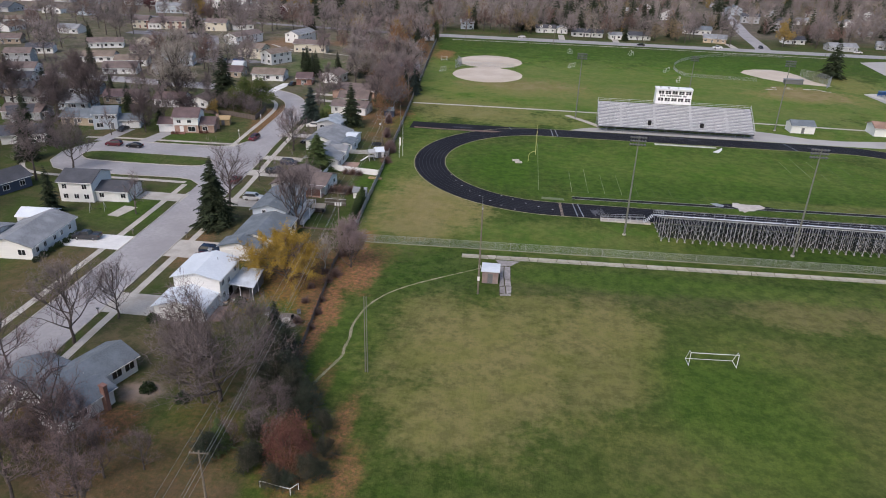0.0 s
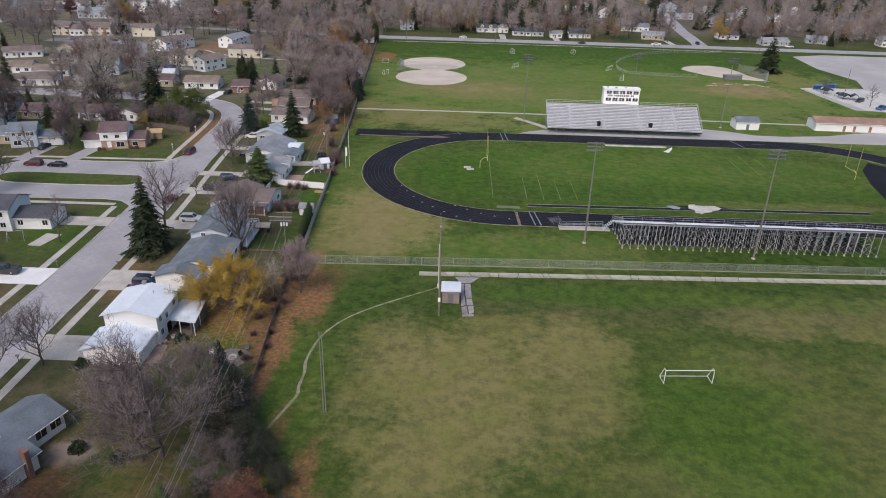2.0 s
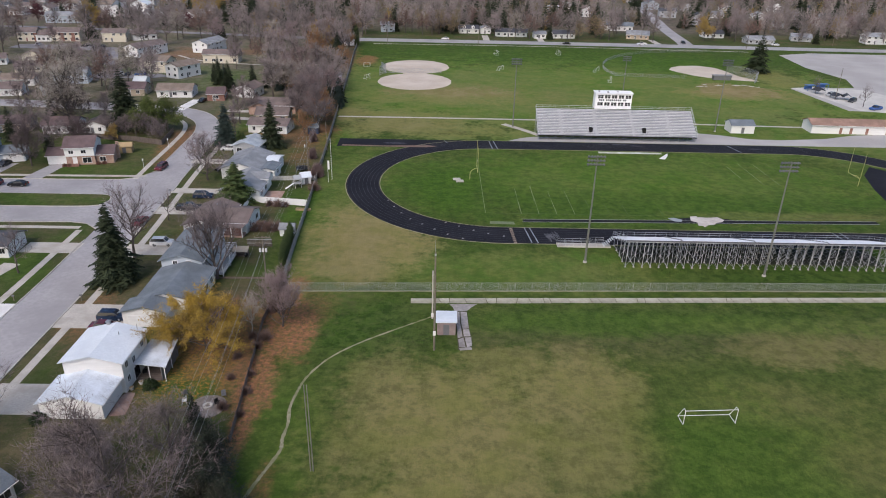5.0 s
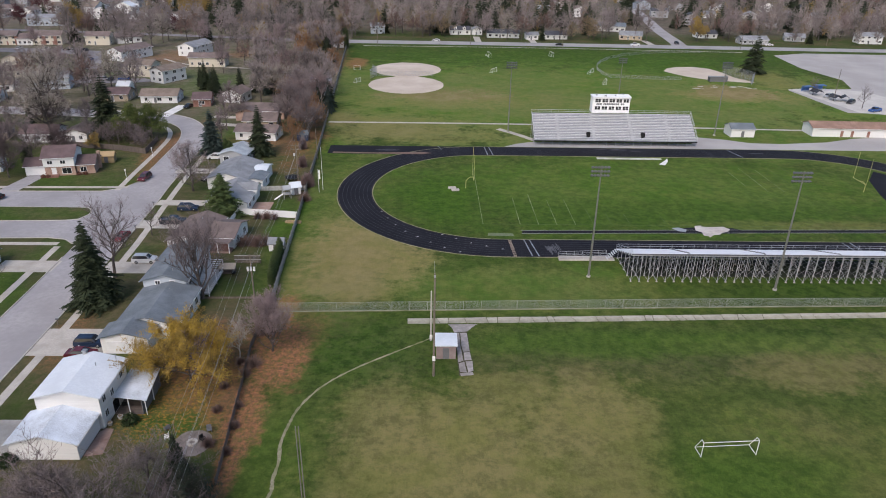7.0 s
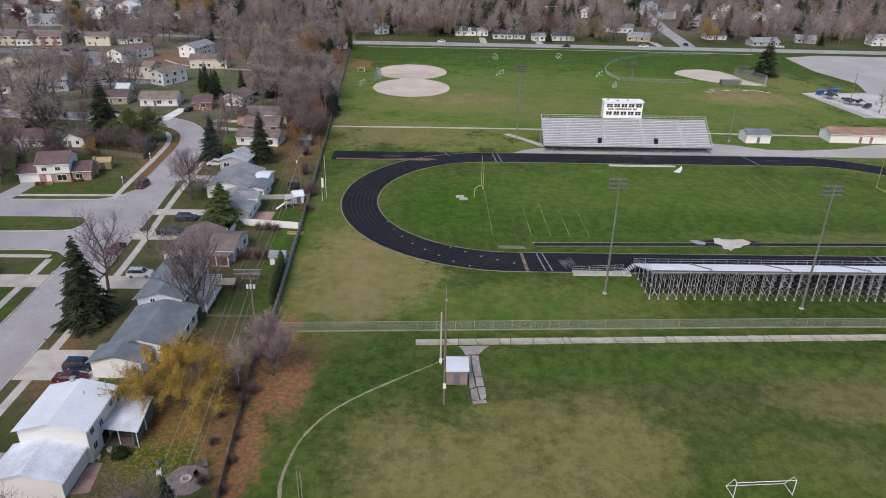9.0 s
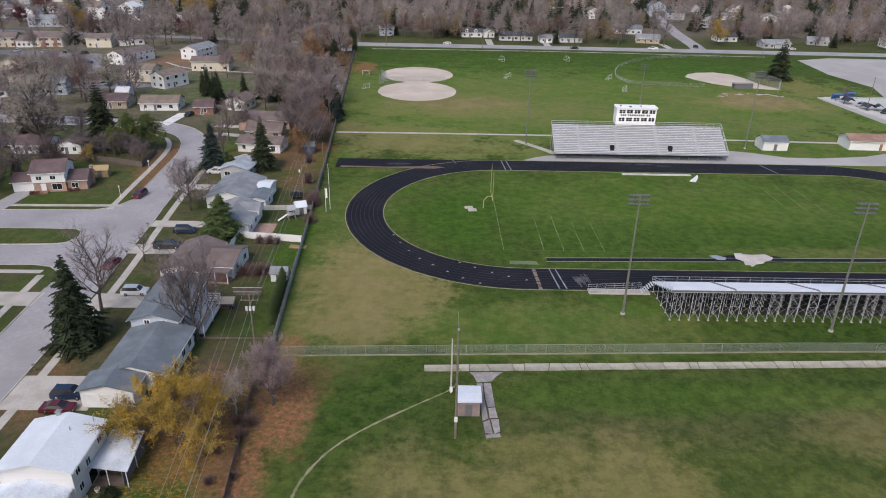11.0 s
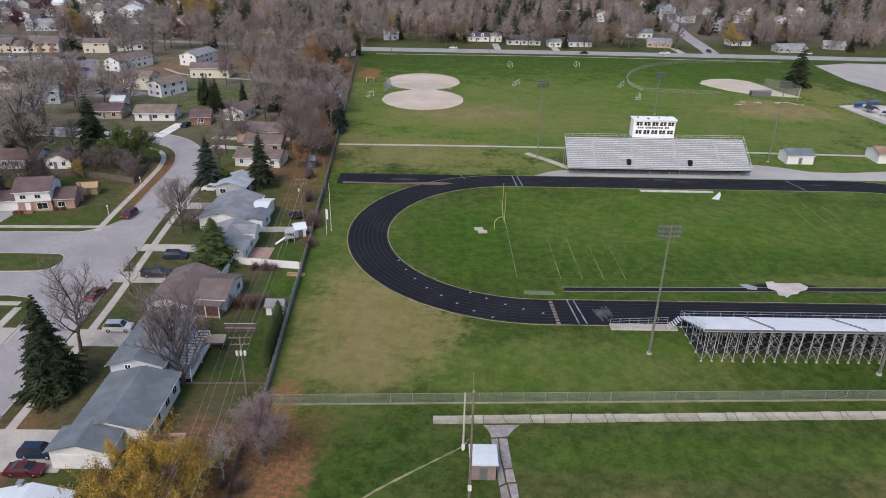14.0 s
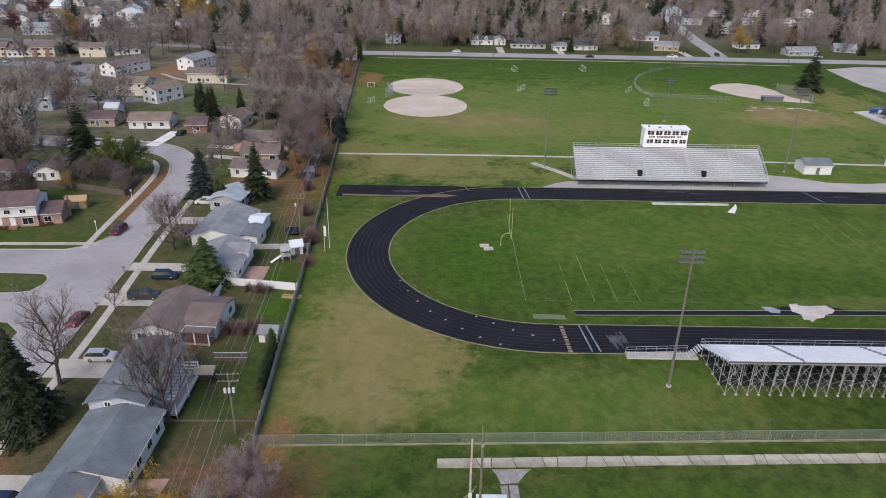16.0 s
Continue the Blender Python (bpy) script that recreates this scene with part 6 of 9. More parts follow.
def conifer(name, seed, h, rad, material, label, levels=26, per=10, droop=0.35, start=0.06, column=False, group="", gap=0.0):
    r = random.Random(seed)
    wood, nd = Soup(), Soup()
    wood.tube(Vector((0, 0, -0.1)), Vector((0, 0, h * 0.6)), h * 0.018, h * 0.009, 6)
    wood.tube(Vector((0, 0, h * 0.6)), Vector((0, 0, h * 0.98)), h * 0.009, 0.02, 5)
    for k in range(levels):
        s = k / (levels - 1)
        z = h * (start + (0.97 - start) * s)
        R = rad * ((1 - s) ** 0.8 * 0.97 + 0.03)
        if column:
            R = rad * min(1, (1 - s) * 3.2 + 0.08) * min(1, 0.75 + 2 * s)
        n = max(4, int(per * (0.45 + 0.55 * (1 - s))))
        for i in range(n):
            if r.random() < gap:
                continue
            a = 2 * math.pi * (i + r.random() * 0.8) / n + k * 1.3
            L = R * r.uniform(0.6, 1.15) * (1 + 0.16 * math.sin(3 * a + seed) * math.sin(0.9 * k + 2 * a))
            out = Vector((math.cos(a), math.sin(a), 0))
            side = Vector((-out.y, out.x, 0))
            p0 = Vector((0, 0, z))
            tip = p0 + out * L + Vector((0, 0, -droop * L + r.uniform(-0.1, 0.25) * L * 0.5))
            mid = p0.lerp(tip, 0.55) + Vector((0, 0, 0.06 * L))
            wood.tube(p0, mid, 0.035, 0.02, 3)
            for j in range(7):
                f = 0.18 + 0.82 * (j + r.random() * 0.5) / 7
                c = p0.lerp(mid, f / 0.55) if f < 0.55 else mid.lerp(tip, (f - 0.55) / 0.45)
                wlen = L * (0.34 * (1.15 - f)) + 0.22
                for sgn in (-1, 1):
                    e = c + side * (sgn * wlen * r.uniform(0.7, 1.2)) + out * (0.3 * wlen) + Vector((0, 0, -0.25 * wlen * r.random()))
                    nd.sliver(e, c - out * 0.05, 0.12, (out + Vector((0, 0, r.uniform(-0.8, 0.8)))).normalized())
                    nd.sliver(c, e, wlen * 0.62, (out * 0.7 + Vector((0, 0, r.uniform(-0.7, 0.7)))).normalized())
            nd.sliver(mid, tip, L * 0.2 + 0.1, side)
            nd.sliver(mid, tip, L * 0.14 + 0.1, Vector((0, 0, 1)))
    t = thing(name, pose(0, 0, 0), label, "tree", group)
    piece("trunk", wood.mesh("trunk", BARK), t)
    piece("needles", nd.mesh("needles", material), t)
    return t


def shrub(name, seed, rx, ry, h, material, label, n=500, size=0.16, twig=False, group="", core=None, shoot=0.035):
    """A rounded bush of leaf clumps, or of bare shoots fanning from the ground."""
    r = random.Random(seed)
    st, lf = Soup(), Soup()
    for k in range(14):
        d = Vector((r.uniform(-1, 1) * rx * 0.7, r.uniform(-1, 1) * ry * 0.7, h * 0.8))
        st.tube(Vector((d.x * 0.15, d.y * 0.15, -0.05)), d, 0.03, 0.012, 3)
    for k in range(n):
        u = rand_dir(r)
        u.z = abs(u.z)
        s = r.uniform(0.55, 1.0) * (0.86 + 0.14 * math.sin(5 * u.x + seed) * math.cos(4 * u.y + seed))
        p = Vector((u.x * rx * s, u.y * ry * s, 0.08 + u.z * h * s))
        if twig:
            o = Vector((p.x * 0.35, p.y * 0.35, p.z * r.uniform(0.1, 0.6)))
            lf.sliver(o, p + rand_dir(r) * 0.15, shoot, (p - o).cross(rand_dir(r)).normalized())
        else:
            a = rand_dir(r)
            b = a.cross(rand_dir(r)).normalized()
            q = size * r.uniform(0.6, 1.3)
            lf.leaf(p, a * q, b * q * 0.75)
    t = thing(name, pose(0, 0, 0), label, "shrub", group)
    piece("stem", st.mesh("stem", core or BARK), t)
    piece("brush" if twig else "foliage", lf.mesh("foliage", material), t)
    return t


PLACED = []


def place(ob, x, y, s=1.0, rz=None, sz=None):
    """Puts the first one down, and copies of it after that."""
    rz = rng.uniform(0, 360) if rz is None else rz
    m = pose(x, y, 0, 0, 0, rz) @ Matrix.Diagonal((s, s, sz or s, 1))
    if ob not in PLACED:
        PLACED.append(ob)
        ob.matrix_basis = m
        return ob
    m0 = pose(x, y, 0, 0, 0, rz)
    c = copy_thing(ob, m0)
    c.matrix_basis = m
    return c


BARE = [bare_tree("bare_tree", 100 + k, h, sp, m, "bare broad-leaved tree with a fine grey-brown crown", twigs=tw, fine=4, width=0.07, upright=up, group="bare garden trees")
        for k, (h, sp, m, tw, up) in enumerate(((16, 5.2, TWIG, 7, 0.6), (14, 5.6, TWIG, 7, 0.45), (17, 5.0, TWIG, 7, 0.75), (12, 4.6, TWIG_BROWN, 7, 0.55), (15, 5.4, TWIG, 8, 0.5)))]
BARE_FAR = [bare_tree("bare_tree", 120 + k, h, sp, m, "bare broad-leaved tree in a far garden", twigs=6, fine=2, upright=up, width=0.13, group="bare garden trees")
            for k, (h, sp, m, up) in enumerate(((16, 5.4, TWIG_MID, 0.6), (15, 6.0, TWIG_MID, 0.45), (17, 5.2, TWIG_MID, 0.75), (13, 5.0, TWIG_BROWN, 0.55), (15, 5.8, TWIG_PALE, 0.5), (14, 5.6, TWIG_PINK, 0.5)))]
STREET_TREE = bare_tree("street_tree", 140, 15, 5.4, TWIG, "leafless street tree with open grey branches", twigs=3, fine=2, limbs=8, sub=5, width=0.035, upright=0.85, trunk=0.2, depth=2, stout=1.3)
SMALL_BARE = bare_tree("young_tree", 150, 7, 2.4, TWIG, "young leafless tree in a lawn", twigs=4, fine=2, limbs=7, sub=4, width=0.035, upright=0.8)
ROUND_BARE = bare_tree("ornamental_tree", 151, 11, 4.4, TWIG, "leafless round-headed ornamental tree", twigs=4, fine=3, limbs=12, sub=5, width=0.03, upright=0.75, trunk=0.12, depth=2, stout=1.0)
THICKET = bare_tree("thicket_tree", 152, 13, 5.8, TWIG, "sprawling leafless tree with a dense dark crown", twigs=3, fine=2, limbs=11, sub=6, width=0.032, upright=0.7, trunk=0.1, depth=2, stout=0.95)
PALE_BIG = bare_tree("shade_tree", 153, 22, 7.5, TWIG_PALE, "large pale leafless shade tree with a wide crown", twigs=4, fine=3, limbs=9, sub=6, width=0.045, upright=0.6, depth=2, stout=1.5)
PINK = bare_tree("mauve_tree", 154, 9.0, 4.2, TWIG_PINK, "leafless tree with a dense mauve-grey crown", twigs=5, fine=3, limbs=18, sub=5, width=0.034, upright=1.3, trunk=0.02, depth=2, stout=0.8)
VASE = bare_tree("vase_tree", 158, 12, 6.6, TWIG, "leafless garden tree with an upswept fan of branches", twigs=3, fine=2, limbs=12, sub=5, width=0.03, upright=1.7, trunk=0.08, depth=2, stout=1.25)
SPRUCE = conifer("spruce", 160, 16.4, 5.2, NEEDLES, "tall dark green spruce beside the street", 38, 14, 0.3, gap=0.24)
SPRUCE_DARK = conifer("spruce", 161, 14, 3.6, NEEDLES, "dark dense spruce in a garden", 26, 10, 0.3)
SPRUCE_BLUE = conifer("blue_spruce", 162, 13.5, 3.3, NEEDLES_BLUE, "blue-green spruce beside the street", 26, 10, 0.25)
PINE = conifer("pine", 163, 10.5, 4.0, NEEDLES_GREEN, "soft green pine with a broad cone", 22, 12, 0.05)
BIG_PINE = conifer("pine", 164, 15.6, 6.2, NEEDLES, "large dark pine with a ragged crown beside the ball field", 24, 12, 0.3, 0.08, gap=0.15)
COLUMN = conifer("arborvitae", 165, 6.0, 1.0, NEEDLES_GREEN, "narrow green column-shaped garden evergreen", 22, 10, 0.0, 0.02, True)
GOLD_TREE = leafy_tree("maple", 170, 9.2, 6.0, LEAF_YELLOW, "broad maple with golden-olive autumn leaves", 115, 0.085, TWIG_MAUVE, limbs=16, sub=8, trunk=0.1, upright=0.42, clump=0.66, patchy=True)
YELLOW_FAR = leafy_tree("yellow_tree", 171, 12, 4.6, LEAF_GOLD, "far tree with golden autumn leaves", 8, 0.26)
ORANGE_FAR = leafy_tree("russet_tree", 172, 10, 4.0, LEAF_ORANGE, "small tree with orange-brown leaves", 5, 0.24)
GREEN_TREE = leafy_tree("willow_tree", 173, 9.5, 4.4, LEAF_GREEN, "rounded tree still in yellow-green leaf", 22, 0.17)
OLIVE_TREE = leafy_tree("pale_tree", 174, 12, 4.8, mat("buff_leaves", (0.25, 0.19, 0.11), (0.19, 0.145, 0.085), None, 1.5, 0.3, 0.9, bump=0), "tree with buff-coloured withered leaves", 4, 0.24)

place(STREET_TREE, -92.2, -1.8, 1.1, None, 0.98)
place(VASE, -73.0, -9.9, 1.36, None, 1.1)
place(ROUND_BARE, -92.1, 46.1, 1.32, None, 1.15)
place(SMALL_BARE, -92.4, 18.2, 0.95)
LAWN_TREE = bare_tree("lawn_tree", 157, 9, 4.6, TWIG, "spreading leafless tree on the front lawn", twigs=3, fine=2, limbs=10, sub=5, width=0.026, upright=0.8, trunk=0.15, depth=2, stout=1.2)
place(LAWN_TREE, -90.8, -52.6, 1.1)
place(LAWN_TREE, -93.6, -60.8, 1.5)
for x, y, s in ((-111.7, -8.9, 1.35), (-152.0, 49.5, 1.2)):
    place(SMALL_BARE, x, y, s)
place(ROUND_BARE, -144.6, 18.2, 1.3)
DARK_ROUND = bare_tree("garden_tree", 159, 11, 5.0, TWIG_DARK, "dark leafless garden tree with a dense round crown", twigs=4, fine=3, limbs=11, sub=6, width=0.04, upright=0.7, trunk=0.16, depth=2, stout=1.3)
for x, y, s in ((-143.6, 55.0, 1.0), (-173.5, 74.5, 1.35), (-151.5, 95.0, 1.3), (-191.0, 96.0, 1.4), (-178.5, 62.5, 1.3), (-204.0, 76.0, 1.4), (-136.5, 70.5, 0.8)):
    place(DARK_ROUND, x, y, s)
place(PALE_BIG, -147.2, 87.0, 0.98)
place(PALE_BIG, -165.4, 122.5, 1.0)
place(PINK, -56.8, -26.8, 1.1)
place(bare_tree("pale_tree", 155, 8, 3.0, TWIG_PALE, "small pale leafless tree by the garden fence", twigs=5, fine=3, width=0.04, upright=0.9, bark=TWIG_PALE), -61.0, -29.8, 0.9)
place(GOLD_TREE, -67.2, -35.2, 1.0, 40, 1.05)
place(SPRUCE, -91.3, -11.6, 1.06, None, 1.0)
place(PINE, -79.9, 29.8, 1.45, None, 1.02)
place(SPRUCE_BLUE, -95.8, 77.1, 1.5, None, 1.03)
place(BARE[0], -99.0, 104.0, 0.7)
place(BARE[2], -96.5, 89.5, 0.55)
place(ROUND_BARE, -98.0, 117.5, 0.8)
place(BARE[4], -103.5, 128.0, 0.7)
place(SPRUCE_DARK, -81.8, 77.0, 1.3, None, 1.1)
place(SPRUCE_DARK, -134.0, 95.6, 2.05, None, 1.42)
place(SPRUCE_DARK, -129.6, -12.6, 0.86)
place(SPRUCE_DARK, -183, 53, 0.9)
place(SPRUCE_DARK, -160.5, 22.5, 1.15, None, 1.05)
place(SPRUCE_DARK, -163.0, 37.0, 0.8)
place(BARE[1], -159.5, 33.5, 0.75)
place(BARE[4], -166.0, 28.0, 0.8)
for x, y, s in ((-226.8, 104.3, 1.0), (-216, 143, 0.95), (-201.4, 90.0, 0.9), (-243, 84, 1.1)):
    place(SPRUCE_DARK, x, y, s)
place(GREEN_TREE, -125.2, 92.6, 1.3, None, 1.05)
place(GREEN_TREE, -119.8, 93.4, 1.05)
place(COLUMN, -91.0, 74.2, 1.05)
place(COLUMN, -89.6, 73.6, 0.95)
place(BIG_PINE, 127.5, 219.0, 1.24)
place(COLUMN, -78.9, 280.5, 1.95, None, 2.0)
for x, y, s in ((-81.7, 222, 1.0), (-117.3, 152.7, 0.72), (-128, 172, 0.66), (-96, 159, 0.7), (-103.5, 161.5, 0.6), (-70.8, 125, 0.35)):
    place(SPRUCE_DARK, x, y, s)
for x, y, s in ((-68.6, 129.5, 0.85), (-74, 158, 0.85), (-69.5, 141, 0.7), (-122.5, 168.0, 0.7), (-97, 157, 0.7)):
    place(SPRUCE_BLUE, x, y, s)
for x, y, s, sz in ((-124.3, 166.2, 0.95, 0.9), (-118.1, 159.0, 1.0, 0.85), (-83.5, 235.5, 1.5, 1.0), (-69.9, 139.0, 1.1, 0.8), (-233.3, 285.0, 1.4, 1.0), (-72.8, 132.0, 0.9, 0.7)):
    place(SPRUCE_DARK, x, y, s, None, sz)
# hedge of columns along the boundary
for k in range(9):
    place(COLUMN, -61.6 - 0.07 * k, -4.8 + k * 1.5, 0.72 + 0.06 * (k % 3))
# near thicket at the south-west corner of the field
for x, y, s in ((-64.8, -71.2, 1.36), (-70.5, -66.5, 0.7), (-63.5, -61.0, 0.85), (-75.5, -61.5, 0.6), (-72.5, -63.0, 0.6), (-67.0, -72.0, 0.8), (-58.5, -63.0, 0.5), (-55.5, -74.0, 0.5)):
    place(THICKET, x, y, s)
BARE_DARK = [bare_tree("bare_tree", 130 + k, h, sp, TWIG_MAUVE, "bare garden tree with thin reddish-purple twigs", twigs=4, fine=2, width=0.028, upright=up, depth=2, stout=1.2) for k, (h, sp, up) in enumerate(((15, 5.2, 0.7), (13, 5.4, 0.5)))]
for k, (x, y, s) in enumerate(((-95.0, -81.0, 0.85), (-97.5, -70.0, 0.8), (-87.0, -95.0, 1.0), (-80.0, -93.0, 0.9), (-73.5, -90.5, 0.75), (-93.5, -87.0, 0.9), (-79.4, -85.6, 1.0), (-84.6, -86.6, 1.1), (-88.6, -84.6, 0.9), (-78.0, -84.5, 0.75), (-69.5, -96.0, 0.8))):
    place(BARE_DARK[k % 2], x, y, s)
DARK_EVER = conifer("yew_tree", 180, 12, 4.4, NEEDLES_DULL, "dark unkempt evergreen at the field edge", 16, 9, -0.15, 0.02, gap=0.35)
YEW = leafy_tree("yew_tree", 181, 9, 3.4, NEEDLES_DULL, "dark ragged evergreen bush at the field edge", 20, 0.1, TWIG_DARK, 12, 6, 0.04, 0.6)
for x, y, s in ((-57.6, -66.0, 0.8), (-59.4, -62.5, 0.7)):
    place(DARK_EVER, x, y, s)
place(SPRUCE_DARK, -61.2, -57.5, 0.66)
place(PINE, -60.8, -80.6, 0.5)
for x, y, s in ((-57.4, -70.0, 0.8), (-54.6, -71.5, 0.72), (-59.0, -63.0, 0.75), (-56.6, -78.6, 0.45), (-47.0, -80.2, 0.4), (-51.8, -86.2, 0.42), (-48.6, -76.0, 0.45), (-55.8, -84.0, 0.46), (-48.2, -84.2, 0.45)):
    place(YEW, x, y, s)
EVER_BUSH = leafy_tree("pine_bush", 182, 8, 3.6, mat("grey_green_needles", (0.04, 0.056, 0.034), (0.026, 0.036, 0.022), (0.06, 0.07, 0.05), 1.2, 0.3, 0.92, bump=0, rand=0.2), "broad dark grey-green evergreen at the field edge", 34, 0.085, TWIG_DARK, 14, 7, 0.04, 0.5, clump=0.6)
for x, y, s in ((-50.4, -86.0, 0.34), (-46.8, -83.8, 0.34), (-55.6, -82.8, 0.42), (-56.6, -68.6, 0.8), (-54.2, -70.2, 0.7), (-58.6, -64.6, 0.85), (-51.6, -73.2, 0.6), (-59.6, -60.2, 0.8), (-61.5, -82.5, 0.5)):
    place(EVER_BUSH, x, y, s)
MAUVE = bare_tree("bare_tree", 133, 11, 4.6, TWIG_MAUVE, "slender bare tree with reddish-brown twigs", twigs=3, fine=2, width=0.026, upright=1.0, trunk=0.12, depth=2)
for x, y, s in ((-82.0, -84.5, 0.75), (-77.5, -82.5, 0.65), (-72.5, -87.5, 0.7), (-92.0, -84.0, 0.6), (-68.5, -85.5, 0.55), (-79.5, -89.0, 0.8), (-59.5, -80.0, 0.4)):
    place(MAUVE, x, y, s)
for x, y, s in ((-56.0, -78.0, 0.4), (-58.5, -74.5, 0.45)):
    place(THICKET, x, y, s)
RUSSET = shrub("russet_shrub", 190, 3.7, 3.5, 6.6, LEAF_RUSSET, "round russet-leaved shrub at the field edge", 12000, 0.075)
place(RUSSET, -51.6, -80.6, 1.14, None, 1.12)
BROWN_BUSH = shrub("bare_shrub", 191, 2.2, 2.2, 2.6, TWIG_BROWN, "leafless brown shrub beside the garden fence", 1300, 0.1, True)
for x, y, s in ((-70.9, 13.4, 1.3), (-69.3, 14.3, 1.1), (-68.2, 13.3, 1.35), (-66.6, 14.0, 1.2), (-71.6, 28.4, 0.85), (-69.6, 28.3, 0.95), (-67.8, 28.1, 0.8), (-62.6, 40.0, 1.25), (-63.9, 51.0, 1.7), (-59.0, -21.5, 1.5), (-58.8, -31.0, 1.0), (-61.9, -36.5, 0.6), (-61.4, -42.0, 0.6), (-58.2, -45.5, 0.7), (-60.6, -49.0, 0.7), (-57.8, -50.5, 0.6), (-58.6, -41.0, 0.55), (-59.6, -33.5, 0.8), (-60.9, -30.5, 0.7), (-64.2, 53.8, 1.3)):
    place(BROWN_BUSH, x, y, s)
WINE_BUSH = shrub("wine_shrub", 194, 2.3, 2.3, 5.4, TWIG_MAUVE, "tall round leafless shrub with wine-brown twigs", 4200, 0.09, True, shoot=0.065)
for x, y, s in ((-63.4, 50.4, 1.0), (-67.6, 66.5, 0.85), (-70.5, 84.0, 0.9), (-147.0, 118.0, 0.7)):
    place(WINE_BUSH, x, y, s)
ROUND_BUSH = shrub("round_shrub", 192, 1.0, 1.0, 1.3, HEDGE, "clipped dark green round shrub by the house", 500, 0.13, group="shrubs along the bungalow")
for k in range(6):
    place(ROUND_BUSH, -117.9 + 0.05 * k, -35.2 + 2.3 * k, 0.9 + 0.12 * (k % 2))
RED_BUSH = shrub("red_shrub", 193, 0.8, 0.8, 1.0, LEAF_RUSSET, "low red-leaved shrub at the house front", 300, 0.12)
for x, y in ((-134.6, 55.0), (-133.2, 55.1), (-126.4, 57.6), (-124.8, 58.0)):
    place(RED_BUSH, x, y, 1.0)
for x, y in ((-72.5, -44.5), (-84.6, -52.5), (-76.0, -70.5), (-70.0, -72.0)):
    place(ROUND_BUSH, x, y, 1.3)

# ---- scattered garden trees of the district
KEEP_OUT = [(-84.3, -67.6, 9), (-79.6, -41.5, 9), (-78, -18, 8), (-78, -4, 9), (-79, 16.6, 9), (-79.4, 37, 9), (-81.8, 54, 10), (-124, -27, 10), (-124, 1, 13), (-127, 57.6, 12), (-153, 58.8, 12), (-173.5, 40, 9), (-131, 93, 12), (-120, 96, 7), (-95, 76, 8), (-83, 76, 8), (-91, 122, 13), (-89, 109, 11), (-87, 96, 10), (-130, 84, 15), (-91, 205, 15), (-130, 152, 10), (-83, 192, 10), (-254, 277.5, 20), (-250, 268, 14)]
KEEP_OUT += [(m[0], m[1], m[3] * 0.5 + 3.5) for m in MIDDLE]
KEEP_OUT += [(m[0], m[1] - 16, 10) for m in MIDDLE if m[1] > 180 and m[0] > -262 and m[0] < -100]
KEEP_OUT += [(-80, 183, 8), (-83, 198, 10), (-84, 232, 9), (-94, 236, 10), (-88, 214, 8), (-196, 216, 17), (-216, 250, 14), (-125, 182, 13), (-150, 192, 20), (-128, 165, 12), (-140, 215, 14), (-185, 205, 16), (-205, 240, 16), (-170, 180, 14)]
KEEP_OUT += [(m[0], m[1] - 9, m[3] * 0.45 + 3) for m in MIDDLE if m[1] < 320]
KEEP_OUT += [(x, y - 3, 11) for x, y in FAR_HOMES]


def clear(x, y):
    if any((x - a) ** 2 + (y - b) ** 2 < c * c for a, b, c in KEEP_OUT):
        return False
    if -113 < x < -92 and y < 102:
        return False
    if -170 < x < -104 and 10 < y < 50:
        return False
    if -235 < x < -103 and 110 < y < 134:
        return False
    if -262 < x < -158 and 168 < y < 262 and abs(y - 0.9 * (x + 210) - 215) < 24:
        return False
    line = 302 if x > -81 else 302 - (x + 81) * 0.142
    if abs(y - line) < (13 if x > -90 else 8):
        return False
    if 110 < x < 140 and y > 290:
        return False
    edge = -60.5 - max(0, y - 30) * 0.08
    return x < edge - 3 or y > line


tree_rng = random.Random(5)
spots = []


def scatter(n, x0, x1, y0, y1, gap, kinds):
    made = tries = 0
    while made < n and tries < n * 40:
        tries += 1
        x, y = tree_rng.uniform(x0, x1), tree_rng.uniform(y0, y1)
        if not clear(x, y) or any((x - a) ** 2 + (y - b) ** 2 < gap * gap for a, b in spots):
            continue
        spots.append((x, y))
        ob, lo, hi = tree_rng.choice(kinds)
        place(ob, x, y, tree_rng.uniform(lo, hi), tree_rng.uniform(0, 360))
        made += 1


B = [(b, 0.8, 1.15) for b in BARE]
F = [(b, 0.75, 1.1) for b in BARE_FAR[:4]] * 3 + [(BARE_FAR[4], 0.8, 1.1), (BARE_FAR[5], 0.8, 1.1)]
RED_BELT = bare_tree("bare_tree", 134, 14, 5.0, TWIG_MAUVE, "bare broad-leaved tree with reddish twigs by the boundary", twigs=6, fine=3, width=0.09, upright=0.6, group="bare garden trees")
scatter(16, -84, -69, 92, 140, 4.2, [(RED_BELT, 0.8, 1.05), (BARE[0], 0.75, 1.0), (ORANGE_FAR, 0.6, 0.8)])
scatter(18, -104, -72, 138, 300, 4.4, [(RED_BELT, 0.8, 1.15), (RED_BELT, 0.8, 1.1), (BARE_FAR[0], 0.8, 1.1), (OLIVE_TREE, 0.7, 0.9)])
scatter(13, -82, -67, 92, 140, 4.5, B * 2 + [(ORANGE_FAR, 0.7, 1.0), (BARE[3], 0.8, 1.0)])
